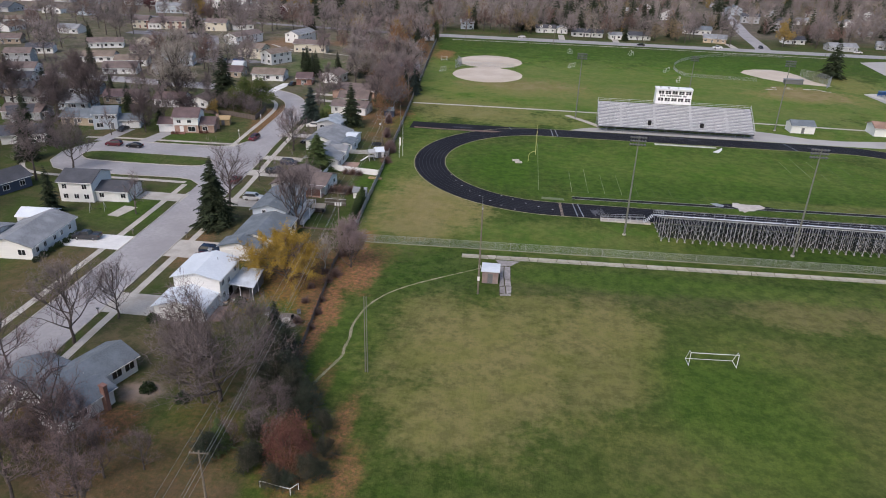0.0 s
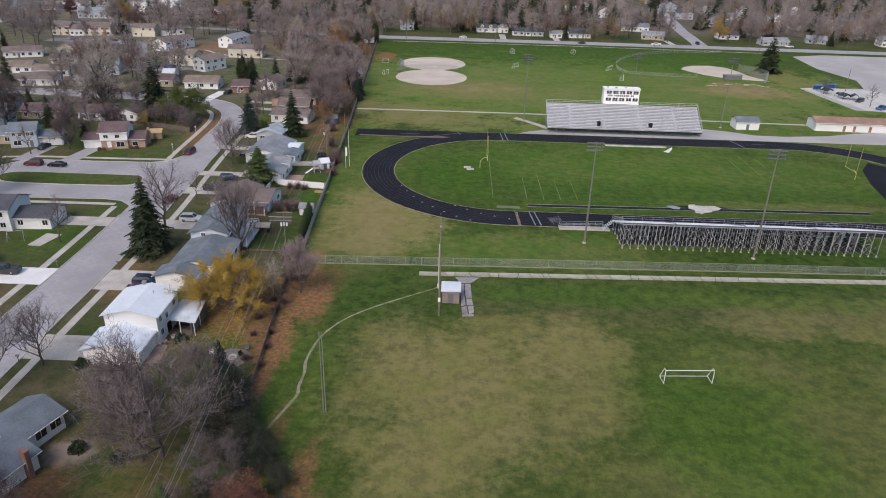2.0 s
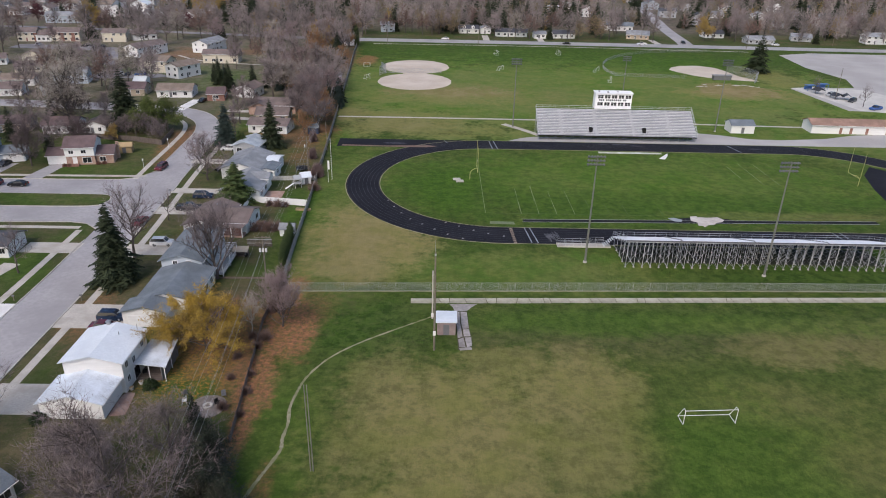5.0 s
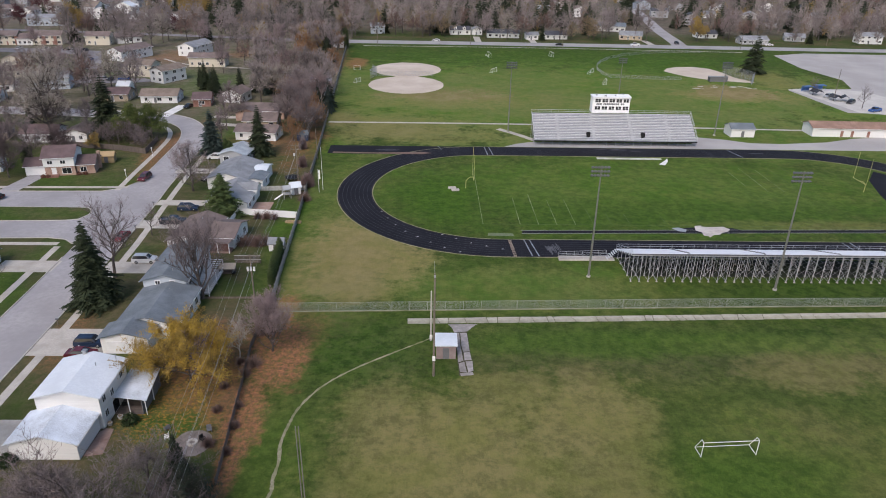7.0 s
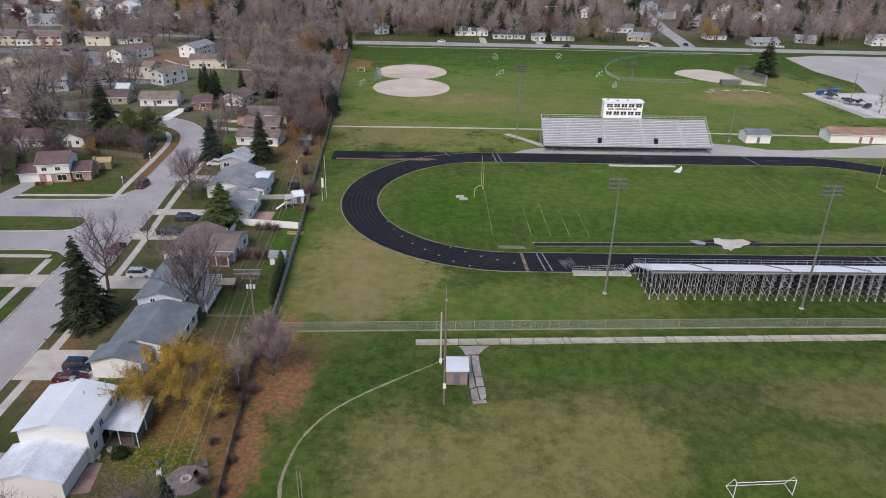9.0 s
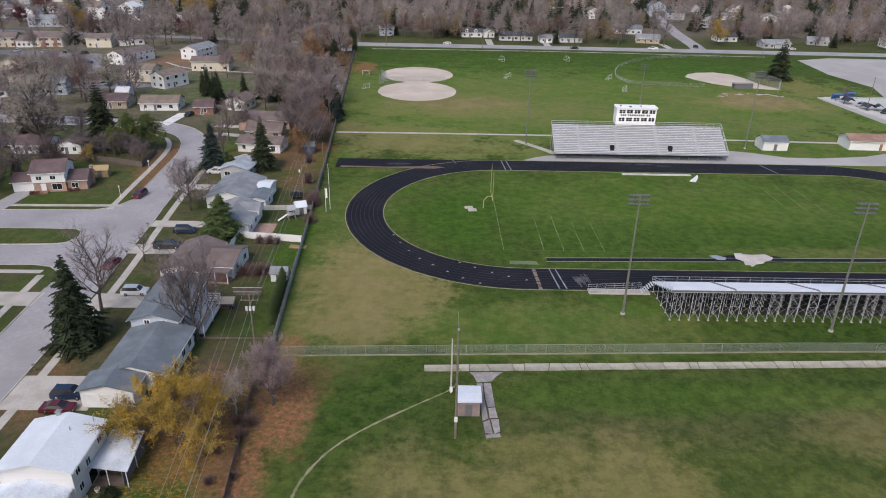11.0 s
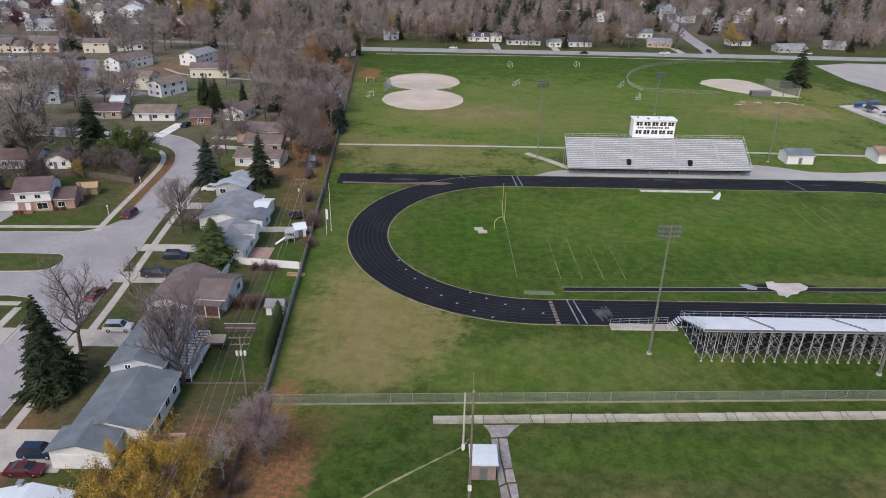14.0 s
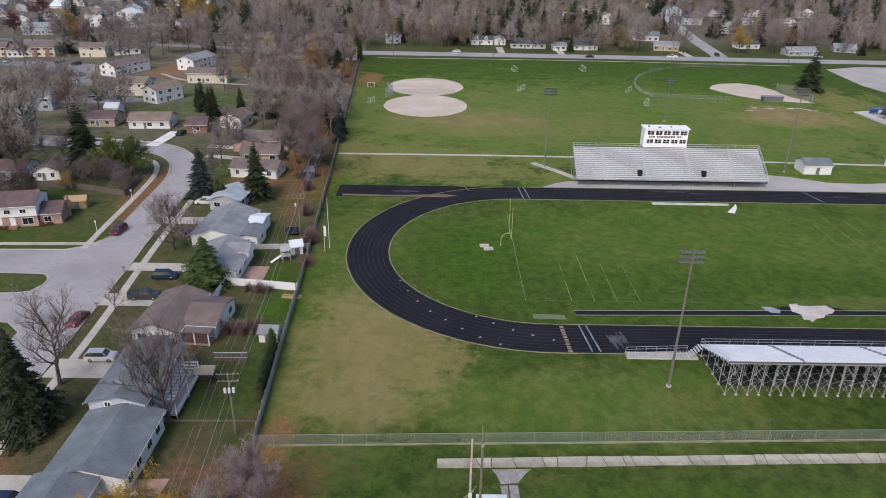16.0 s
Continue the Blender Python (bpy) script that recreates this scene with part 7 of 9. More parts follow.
scatter(23, -100, -70, 138, 292, 4.8, F * 2 + [(ORANGE_FAR, 0.8, 1.0), (BARE_FAR[3], 0.9, 1.2), (BARE_FAR[3], 0.9, 1.2), (SPRUCE_DARK, 0.4, 0.7)] * 3)
scatter(15, -215, -138, 62, 112, 6.5, [(BARE[0], 0.7, 1.0), (BARE[1], 0.7, 1.0), (SPRUCE_DARK, 0.5, 0.9), (ROUND_BARE, 0.7, 1.0)])
for x, y, s in ((-119.5, 84.5, 0.5), (-122.5, 86.5, 0.55), (-127.0, 85.5, 0.55), (-130.5, 86.5, 0.5), (-118.6, 80.5, 0.4), (-135.5, 87.0, 0.6)):
    place(THICKET, x, y, s)
scatter(13, -225, -108, 130, 180, 8, F * 2 + [(SPRUCE_DARK, 0.5, 0.9)])
scatter(30, -240, -138, -70, 62, 8.5, B * 2 + [(SPRUCE_DARK, 0.5, 0.9)])
scatter(44, -240, -100, 284, 345, 5.0, F * 2 + [(RED_BELT, 0.8, 1.1), (SPRUCE_DARK, 0.6, 0.9)])
scatter(50, -330, -106, 185, 330, 9, F * 2 + [(SPRUCE_DARK, 0.6, 0.95), (YELLOW_FAR, 0.7, 0.9)])
scatter(42, -340, -185, 40, 190, 9, F * 3 + [(SPRUCE_DARK, 0.6, 0.95), (OLIVE_TREE, 0.8, 1.0)])
scatter(52, -90, 300, 316, 352, 6, F * 2 + [(OLIVE_TREE, 0.7, 1.0), (SPRUCE_DARK, 0.6, 0.8)])
infill = random.Random(17)
placed = 0
while placed < 9:
    x, y = infill.uniform(-212, -136), infill.uniform(60, 114)
    if any((x - m[0]) ** 2 + (y - m[1]) ** 2 < (m[3] * 0.5 + 1.5) ** 2 for m in MIDDLE) or any((x - a) ** 2 + (y - b) ** 2 < c * c for a, b, c in KEEP_OUT[:21]) or any((x - a) ** 2 + (y - b) ** 2 < 16 for a, b in spots):
        continue
    spots.append((x, y))
    place(infill.choice((BARE[0], BARE[1], BARE_DARK[0], BARE_DARK[1], ROUND_BARE)), x, y, infill.uniform(0.55, 0.85), infill.uniform(0, 360))
    placed += 1
for x, y, s in ((-132.0, 80.6, 0.42), (-127.5, 290.0, 0.85), (-246, 322, 1.0), (-259, 338, 1.3), (-195, 391, 1.9), (-206, 396, 1.6), (-97.4, 256.8, 1.15), (-92, 262, 0.9), (-134, 300, 0.9), (138, 326, 1.2)):
    place(YELLOW_FAR, x, y, s)
for x, y, s in ((-93.0, 228.0, 1.4), (-88.0, 150.0, 0.9), (-72.5, 104.0, 0.9), (-101.0, 176.0, 0.9)):
    place(ORANGE_FAR, x, y, s)
for x, y, s in ((-94.3, 242, 0.95), (57, 322, 0.9), (71, 323, 0.85), (-25, 352, 0.95), (-40, 350, 0.9), (215, 350, 0.9)):
    place(OLIVE_TREE, x, y, s)
MAROON_TREE = leafy_tree("maroon_tree", 175, 11, 4.6, mat("maroon_leaves", (0.11, 0.04, 0.045), (0.08, 0.03, 0.035), None, 1.5, 0.3, 0.9, bump=0), "far tree with dark maroon leaves", 8, 0.26)
for x, y, s in ((-316, 415, 1.3), (-300, 352, 1.1), (-192, 330, 0.9)):
    place(MAROON_TREE, x, y, s)
for x, y, s in ((69.5, 331, 1.1), (74, 334, 0.9), (-22, 330, 1.0), (-32, 333, 1.15), (-29, 340, 1.1), (-88, 333, 1.0), (-80, 338, 0.9)):
    place(OLIVE_TREE, x, y, s)
for x, y, s in ((5, 372, 1.3), (24, 384, 1.5), (30, 378, 1.4), (58, 384, 1.5), (63, 378, 1.3), (51, 391, 1.6), (115, 403, 1.2), (119, 398, 1.1), (181, 352, 1.2), (232, 352, 1.3), (222, 372, 1.4), (-6, 358, 0.7)):
    place(SPRUCE_DARK, x, y, s)
for x, y, s in ((-60.6, 342, 1.1), (-234, 286, 0.9), (-226, 300, 0.9), (-162, 300, 0.95)):
    place(SPRUCE_DARK, x, y, s)

# ---- far woods, past counting
def woods(name, label, material, templates, n, region, seed, smin, smax):
    r = np.random.RandomState(seed)
    verts, faces, base = [], [], 0
    made = 0
    while made < n:
        x, y = r.uniform(region[0], region[1]), r.uniform(region[2], region[3])
        if not clear(x, y):
            continue
        tv, tf = templates[r.randint(len(templates))]
        s, a = r.uniform(smin, smax), r.uniform(0, 2 * math.pi)
        c, q = math.cos(a) * s, math.sin(a) * s
        v = np.stack([tv[:, 0] * c - tv[:, 1] * q + x, tv[:, 0] * q + tv[:, 1] * c + y, tv[:, 2] * s], 1)
        verts.append(v)
        faces.append(tf + base)
        base += len(v)
        made += 1
    me = bpy.data.meshes.new(name)
    me.from_pydata(np.concatenate(verts).tolist(), [], np.concatenate(faces).tolist())
    me.materials.append(material)
    return tagged(new(name, me), label, "woodland", kind="stuff")


def far_template(seed, kind):
    r = random.Random(seed)
    s = Soup()
    if kind == "bare":
        h = r.uniform(13, 17)
        s.sliver(Vector((0, 0, h * 0.7)), Vector((0, 0, -0.2)), 0.35, Vector((1, 0, 0)))
        s.sliver(Vector((0, 0, h * 0.7)), Vector((0, 0, -0.2)), 0.35, Vector((0, 1, 0)))
        for k in range(22):
            a, z = r.uniform(0, 6.28), r.uniform(0.12, 0.7) * h
            e = Vector((math.cos(a) * r.uniform(1.5, 4.6), math.sin(a) * r.uniform(1.5, 4.6), z + r.uniform(1.5, 5)))
            o = Vector((0, 0, z))
            s.sliver(o, e, 0.24, (e - o).cross(rand_dir(r)).normalized())
            for j in range(13):
                p = o.lerp(e, r.uniform(0.25, 1))
                d = ((e - o).normalized() * 0.6 + rand_dir(r) + Vector((0, 0, 0.4))).normalized()
                s.sliver(p, p + d * r.uniform(1.2, 2.8), 0.22, d.cross(rand_dir(r)).normalized())
    else:
        h = r.uniform(12, 17)
        for k in range(16):
            z = h * (0.08 + 0.9 * k / 16)
            R = 3.8 * (1 - k / 16) ** 0.8 + 0.3
            for i in range(14):
                a = r.uniform(0, 6.28)
                o = Vector((0, 0, z))
                e = o + Vector((math.cos(a) * R, math.sin(a) * R, -0.3 * R))
                s.sliver(o, e, R * 0.5, Vector((-math.sin(a), math.cos(a), r.uniform(-0.5, 0.5))))
                s.sliver(e, o, R * 0.45, Vector((-math.sin(a), math.cos(a), r.uniform(-0.5, 0.5))))
    return np.array(s.v), np.array(s.f)


FB = [far_template(k, "bare") for k in range(5)]
FC = [far_template(k, "fir") for k in range(20, 23)]
woods("woodland", "leafless grey-brown woods on the horizon", TWIG_FAR, FB, 760, (-210, 420, 345, 760), 3, 0.8, 1.25)
woods("woodland", "paler leafless woods on the horizon", TWIG_MID, FB, 360, (-210, 420, 345, 700), 13, 0.8, 1.2)
woods("woodland", "russet-tinged leafless woods in the distance", TWIG_BROWN, FB, 170, (-420, 420, 350, 700), 4, 0.75, 1.15)
woods("woodland", "buff-leaved trees among the far woods", TWIG_OLIVE, FB, 190, (-260, 420, 340, 620), 14, 0.7, 1.0)
woods("woodland", "dark firs among the far woods", NEEDLES, FC, 330, (-300, 420, 345, 720), 5, 0.75, 1.4)
woods("woodland", "golden-leaved trees among the far woods", LEAF_GOLD, FB, 46, (-300, 420, 342, 560), 15, 0.6, 0.95)
woods("woodland", "leafless trees between the far houses", TWIG_FAR, FB, 560, (-560, -205, 300, 760), 6, 0.65, 1.0)
woods("woodland", "leafless trees east of the car park", TWIG_FAR, FB, 110, (200, 420, 314, 400), 7, 0.7, 1.1)

# ---------------------------------------------------------------- fences, poles, wires


def line_len(a, b):
    return math.hypot(b[0] - a[0], b[1] - a[1])


def chain_fence(name, pts, h, label, step=3.0, cell=0.3, wire=0.012, material=None, group="", posts=True):
    """Galvanised posts and rails with a wire fabric woven of crossing strands."""
    material = material or GALV
    t = thing(name, pose(0, 0, 0), label, "fence", group)
    for a, b in zip(pts, pts[1:]):
        L = line_len(a, b)
        u = Vector((b[0] - a[0], b[1] - a[1], 0)) / L
        n = max(1, round(L / step))
        A = Vector((*a, 0))
        if posts:
            for k in range(n + 1):
                bm = bmesh.new()
                tube(bm, A + u * (L * k / n), A + u * (L * k / n) + Vector((0, 0, h + 0.03)), 0.03, 0.03, 6)
                part("post", bm, material, t)
        for z, name_ in ((h, "top_rail"), (0.08, "bottom_rail")):
            bm = bmesh.new()
            tube(bm, A + Vector((0, 0, z)), A + u * L + Vector((0, 0, z)), 0.022, 0.022, 5)
            part(name_, bm, material, t)
        s = Soup()
        m = int((L + h) / cell)
        up = Vector((0, 0, 1))
        for k in range(m):
            for sg in (1, -1):
                x0 = k * cell - (h if sg > 0 else 0)
                p0, p1 = Vector((x0, 0, 0.08)), Vector((x0 + sg * h, 0, h))
                if sg < 0:
                    p0, p1 = Vector((x0 + 0.0, 0, 0.08)), Vector((x0 - h, 0, h))
                lo, hi = (p0, p1) if p0.x < p1.x else (p1, p0)
                if hi.x <= 0 or lo.x >= L:
                    continue
                d = hi - lo
                f0, f1 = max(0, -lo.x / d.x), min(1, (L - lo.x) / d.x)
                q0, q1 = lo + d * f0, lo + d * f1
                w0, w1 = A + u * q0.x + up * q0.z, A + u * q1.x + up * q1.z
                s.tube(w0, w1, wire, wire, 3)
        piece("wire_fabric", s.mesh("wire_fabric", material), t)
    return t


def board_fence(name, pts, h, material, label, board=0.16, gap=0.012, step=2.4, seed=1, limit=300):
    """Upright boards nailed to rails between posts."""
    r = random.Random(seed)
    t = thing(name, pose(0, 0, 0), label, "fence")
    me_by = {}
    made = 0
    rest = bmesh.new()
    for a, b in zip(pts, pts[1:]):
        L = line_len(a, b)
        ang = math.degrees(math.atan2(b[1] - a[1], b[0] - a[0]))
        M = pose(a[0], a[1], 0, 0, 0, ang)
        n = max(1, round(L / step))
        for k in range(n + 1):
            bm = bmesh.new()
            box(bm, L * k / n - 0.05, L * k / n + 0.05, 0.02, 0.12, 0, h + 0.08)
            bm.transform(M)
            part("post", bm, material, t)
        for z in (0.3, h - 0.3):
            bm = bmesh.new()
            box(bm, 0, L, 0.02, 0.06, z - 0.04, z + 0.04)
            bm.transform(M)
            part("rail", bm, material, t)
        m = int(L / (board + gap))
        for k in range(m):
            x = k * (board + gap)
            hh = h * (1 + r.uniform(-0.015, 0.015))
            if made < limit:
                key = r.randrange(3)
                if key not in me_by:
                    bm = bmesh.new()
                    box(bm, 0, board, -0.02, 0.005, 0.05, h * (0.985 + 0.012 * key))
                    me_by[key] = mesh_of("board", bm, material)
                piece("board", me_by[key], t, M @ Matrix.Translation((x, 0, 0)))
                made += 1
            else:
                vs = box(rest, x, x + board, -0.02, 0.005, 0.05, hh)
                bmesh.ops.transform(rest, matrix=M, verts=vs)
    if len(rest.verts):
        tagged(part("boarding", rest, material, t), kind="stuff")
    else:
        rest.free()
    return t


chain_fence("chain_link_fence", [(-59.9, -14.5), (-54.5, -14.3), (26.2, -11.6), (52.2, -11.1), (110, -9.6)], 1.8, "grey chain-link fence along the near footpath", 3.2, 0.2, 0.0105, mat("dull_fence_wire", (0.36, 0.39, 0.36), (0.3, 0.33, 0.3), None, 4, 0.4, 0.6, 0.2, 0.05))
bm = ribbon([(-58, -14.62), (26.2, -11.85), (110, -9.85)], [(-58, -14.2), (26.2, -11.4), (110, -9.4)], -0.05, 0.02)
solid("mowing_strip", bm, PATH_DIRT, "bare pale strip below the fence", "strip", kind="structure")
chain_fence("boundary_fence", [(-59.8, -14.4), (-61.0, 5), (-62.3, 30), (-65.9, 89), (-67.4, 110.5), (-71.9, 178), (-76.9, 250), (-79.2, 286)], 1.7, "weathered grey mesh boundary fence with slats behind the gardens", 3.0, 0.5, 0.012)
board_fence("slat_screen", [(-59.95, -14.2), (-61.15, 5), (-62.45, 30)], 1.65, FENCE_PALE, "weathered grey board screen along the boundary", seed=2)
board_fence("slat_screen", [(-62.45, 30), (-66.05, 89), (-67.55, 110.5)], 1.65, FENCE_TAN, "weathered tan board screen along the far boundary", seed=3)
board_fence("slat_screen", [(-67.55, 110.5), (-72.05, 178), (-77.05, 250), (-79.35, 286)], 1.6, FENCE_TAN, "tan board screen along the boundary of the ball fields", 0.3, 0.012, 3.0, 10, 40)
board_fence("garden_fence", [(-57.6, -56), (-58.3, -48), (-59.4, -36), (-60.4, -26), (-60.1, -15)], 1.15, FENCE_DARK, "dark weathered board fence under fallen leaves", seed=4)
board_fence("vinyl_fence", [(-76.8, 30.6), (-62.6, 28.6)], 1.7, WHITE, "white vinyl privacy fence", 0.2, 0.005, 2.4, 5, 120)
board_fence("vinyl_fence", [(-76.9, 23.6), (-76.6, 30.5)], 1.7, WHITE, "white vinyl fence beside the brown house", 0.2, 0.005, 2.4, 6, 120)
board_fence("garden_fence", [(-75.5, 46.6), (-63.5, 47.6)], 1.3, FENCE_GREY, "low grey board fence between gardens", 0.16, 0.03, 2.4, 7, 120)
board_fence("garden_fence", [(-117.2, 91.0), (-115.8, 77.0), (-125.0, 80.4), (-142.0, 83.4)], 1.7, FENCE_DARK, "dark board fence at the street bend", 0.16, 0.02, 2.4, 8, 160)
board_fence("retaining_edge", [(-72.8, -9.9), (-60.0, -9.7)], 0.45, FENCE_DARK, "low dark timber edge across the garden", 0.2, 0.01, 3, 9, 100)

# outfield fence and backstops of the ball fields
arc = [(53.4, 203.5), (51.2, 212), (51.2, 222), (53.5, 233), (58, 244), (65, 255), (76, 266), (92, 275), (108, 279), (124, 280)]
chain_fence("outfield_fence", arc, 1.5, "low grey-green outfield fence round the ball field", 4.0, 0.45, 0.016)
chain_fence("outfield_fence", [(53.4, 203.5), (70, 201), (86, 200)], 1.5, "low grey-green foul line fence", 4.0, 0.45, 0.016)


def backstop(pts, h, label):
    return chain_fence("backstop", pts, h, label, 3.0, 0.4, 0.02)


backstop([(110.5, 214), (116.5, 206), (118.5, 197), (114.5, 190.5)], 4.5, "tall grey chain-link backstop behind home plate")
backstop([(-58.5, 205), (-56, 199.5), (-58.5, 193)], 4.2, "tall grey backstop between two sand infields")
backstop([(-56, 200), (-46, 201.2), (-30, 201.5)], 2.2, "chain-link divider between the infields")

# ---- utility poles
POLES = [(-58.3, -90.1, 8.4), (-62.9, -12.2, 10.2), (-66.8, 54.5, 10.2), (-69.2, 118.0, 11.0), (-75.5, 195.0, 11.0), (-82.0, 270.0, 11.0)]


def utility_pole(x, y, h, drums=0, rz=4, arms=2):
    t = thing("utility_pole", pose(x, y, 0, 0, 0, rz), "weathered wooden utility pole with crossarms" + (" and transformer drums" if drums else ""), "utility pole", "utility poles behind the gardens")
    bm = bmesh.new()
    tube(bm, (0, 0, -0.1), (0, 0, h), 0.16, 0.11, 8)
    part("pole", bm, WOOD_POLE, t)
    for k in range(arms):
        z = h - 0.25 - k * 1.1
        w = (1.5 if k == 0 else 1.35) if arms > 1 else 1.15
        bm = bmesh.new()
        box(bm, -w, w, -0.13, -0.03, z - 0.06, z + 0.07)
        arm = part("crossarm", bm, WOOD_POLE, t)
        for xx in (-w + 0.15, -w * 0.45, w * 0.45, w - 0.15):
            bm = bmesh.new()
            tube(bm, (xx, -0.08, z + 0.05), (xx, -0.08, z + 0.22), 0.035, 0.025, 6)
            part("insulator", bm, CONCRETE, arm)
    for k in range(drums):
        a = (-0.55, 0.55, 0)[k]
        bm = bmesh.new()
        tube(bm, (a, -0.28, h - 3.05), (a, -0.28, h - 2.35), 0.19, 0.19, 12)
        part("transformer", bm, CONCRETE_WHITE, t, "pale grey transformer drum")
    return t


for k, (x, y, h) in enumerate(POLES):
    utility_pole(x, y, h, 3 if k == 1 else (1 if k == 2 else 0), 4, 2 if k in (1, 2) else 1)


def wire(a, b, sag, label, r=0.013):
    s = Soup()
    s.path([Vector(a).lerp(Vector(b), k / 14) - Vector((0, 0, sag * 4 * (k / 14) * (1 - k / 14))) for k in range(15)], r)
    return tagged(new("power_line", s.mesh("power_line", GALV)), label, "cable", "power lines")


chain = [(-57.0, -150, 9.5)] + POLES
for (x0, y0, h0), (x1, y1, h1) in zip(chain, chain[1:]):
    for off, dz in ((-1.75, 0.02), (-0.85, 0.02), (0.85, 0.02), (1.75, 0.02)):
        wire((x0 + off, y0, h0 + dz), (x1 + off, y1, h1 + dz), 1.0, "thin grey overhead power line")
    wire((x0, y0 - 0.1, h0 - 2.2), (x1, y1 - 0.1, h1 - 2.2), 1.1, "thicker grey overhead telephone cable", 0.02)


def plain_pole(x, y, h, r, label, lean=(0, 0), box_at=None, material=None, twin=0.0, tip=False):
    t = thing("field_pole", pose(x, y, 0), label, "pole")
    for k in range(2 if twin else 1):
        o = twin * k
        bm = bmesh.new()
        tube(bm, (o, 0, -0.1), (o + lean[0], lean[1], h), r, r * 0.7, 8)
        part("pole", bm, material or WOOD_POLE, t)
    if box_at:
        bm = bmesh.new()
        box(bm, -0.22, 0.22, -0.4, -0.12, box_at, box_at + 0.7)
        part("meter_box", bm, CONCRETE_WHITE, t, "pale grey meter box")
    if tip:
        bm = bmesh.new()
        tube(bm, (lean[0], lean[1], h), (lean[0] - 0.1, lean[1], h + 2.0), 0.03, 0.02, 5)
        box(bm, lean[0] - 0.14, lean[0] + 0.14, -0.3, -0.1, h - 0.5, h - 0.2)
        part("antenna", bm, GALV, t)
    return t


plain_pole(-46.1, -61.0, 13.2, 0.085, "pair of thin weathered grey poles on the grass", twin=0.32, material=mat("grey_pole_wood", (0.2, 0.19, 0.165), (0.15, 0.14, 0.125), None, 6, 0.8, 0.9))
plain_pole(-31.3, -23.5, 9.4, 0.15, "pale grey pole with a meter box by the shed", box_at=0.5, material=CONCRETE)
plain_pole(-30.9, -33.4, 17.6, 0.18, "tall wooden pole with an antenna by the shed", tip=True, box_at=3.0)
plain_pole(136.0, 160.0, 13.0, 0.14, "wooden pole in the car park")
plain_pole(-64.6, 74.0, 9.0, 0.12, "weathered wooden pole behind the gardens")
for x, y in ((-8, 290), (46, 291), (88, 291), (-62, 292), (150, 288), (215, 314)):
    plain_pole(x, y, 10.5, 0.14, "wooden utility pole beside the main road")
t = thing("flagpole", pose(-59.3, 48.2, 0), "white flagpole with a hanging pennant", "flagpole")
bm = bmesh.new()
tube(bm, (0, 0, 0), (0, 0, 11.5), 0.06, 0.04, 6)
part("pole", bm, WHITE, t)
bm = bmesh.new()
tube(bm, (-0.7, -2.0, 0), (-0.7, -2.0, 6.2), 0.05, 0.04, 6)
part("side_pole", bm, WHITE, t)
bm = bmesh.new()
box(bm, -0.62, -0.2, -2.02, -1.99, 3.6, 6.0)
part("banner", bm, CONCRETE_WHITE, t)
for x, y in ((-112.2, 54.0), (-112.6, 74.0)):
    t = thing("lamp_post", pose(x, y, 0), "white garden lamp post on the lawn", "lamp post")
    bm = bmesh.new()
    tube(bm, (0, 0, 0), (0, 0, 2.6), 0.06, 0.05, 6)
    part("post", bm, WHITE, t)
    bm = bmesh.new()
    tube(bm, (0, 0, 2.6), (0, 0, 3.0), 0.16, 0.2, 8)
    part("lantern", bm, WHITE, t)

# ---------------------------------------------------------------- field details
# footpath of cracked slabs south of the fence
walk_line = thing("footpath", pose(0, 0, 0), "pale concrete footpath of cracked slabs", "footpath", kind="structure")
SEAM = mat("dark_joint", (0.09, 0.08, 0.05), (0.06, 0.06, 0.03), None, 3, 0.5, 0.95)
ang = math.degrees(math.atan2(2.1, 59.2))
x = -35.4
crack = random.Random(31)
lean0 = 0.0
while x < 112:
    L = 5.4 if x < -35 else (crack.uniform(1.0, 2.0) if crack.random() < 0.35 else crack.uniform(2.2, 4.2))
    lean1 = crack.uniform(-0.3, 0.3)
    w0, w1 = 0.9 + crack.uniform(-0.06, 0.06), 0.9 + crack.uniform(-0.06, 0.06)
    bm = bmesh.new()
    m_ = L * crack.uniform(0.35, 0.65)
    slab(bm, [(0.05 - lean0, -w0), (m_, -w0 + crack.uniform(-0.08, 0.04)), (L - 0.05 - lean1, -w1), (L - 0.05 + lean1, w1), (m_, w0 + crack.uniform(-0.04, 0.08)), (0.05 + lean0, w0)], -0.1, 0.028 + crack.uniform(0, 0.012))
    piece("slab", mesh_of("slab", bm, CONCRETE_WALK), walk_line, pose(x, -17.35 + (x + 35.4) * 0.0355, 0, crack.uniform(-0.25, 0.25), 0, ang))
    x += L
    lean0 = lean1
bm = bmesh.new()
slab(bm, [(-35.3, -18.15), (112, -12.9), (112, -11.3), (-35.3, -16.5)], -0.1, 0.012)
part("joint", bm, SEAM, walk_line, "dark earth in the joints")
trod = smooth_line([(-30.4, -21.2), (-31.8, -23.1), (-37.7, -27.4), (-43.6, -32.0), (-47.6, -36.3), (-50.1, -41.2), (-50.9, -45.2), (-51.2, -48.6), (-50.8, -52.0), (-50.9, -55.2), (-50.7, -57.2), (-51.6, -60.4), (-52.2, -62.2), (-53.1, -65.2), (-54.6, -71), (-55.6, -80)], 9)
wear_rng = random.Random(44)
edge_l, edge_r = [], []
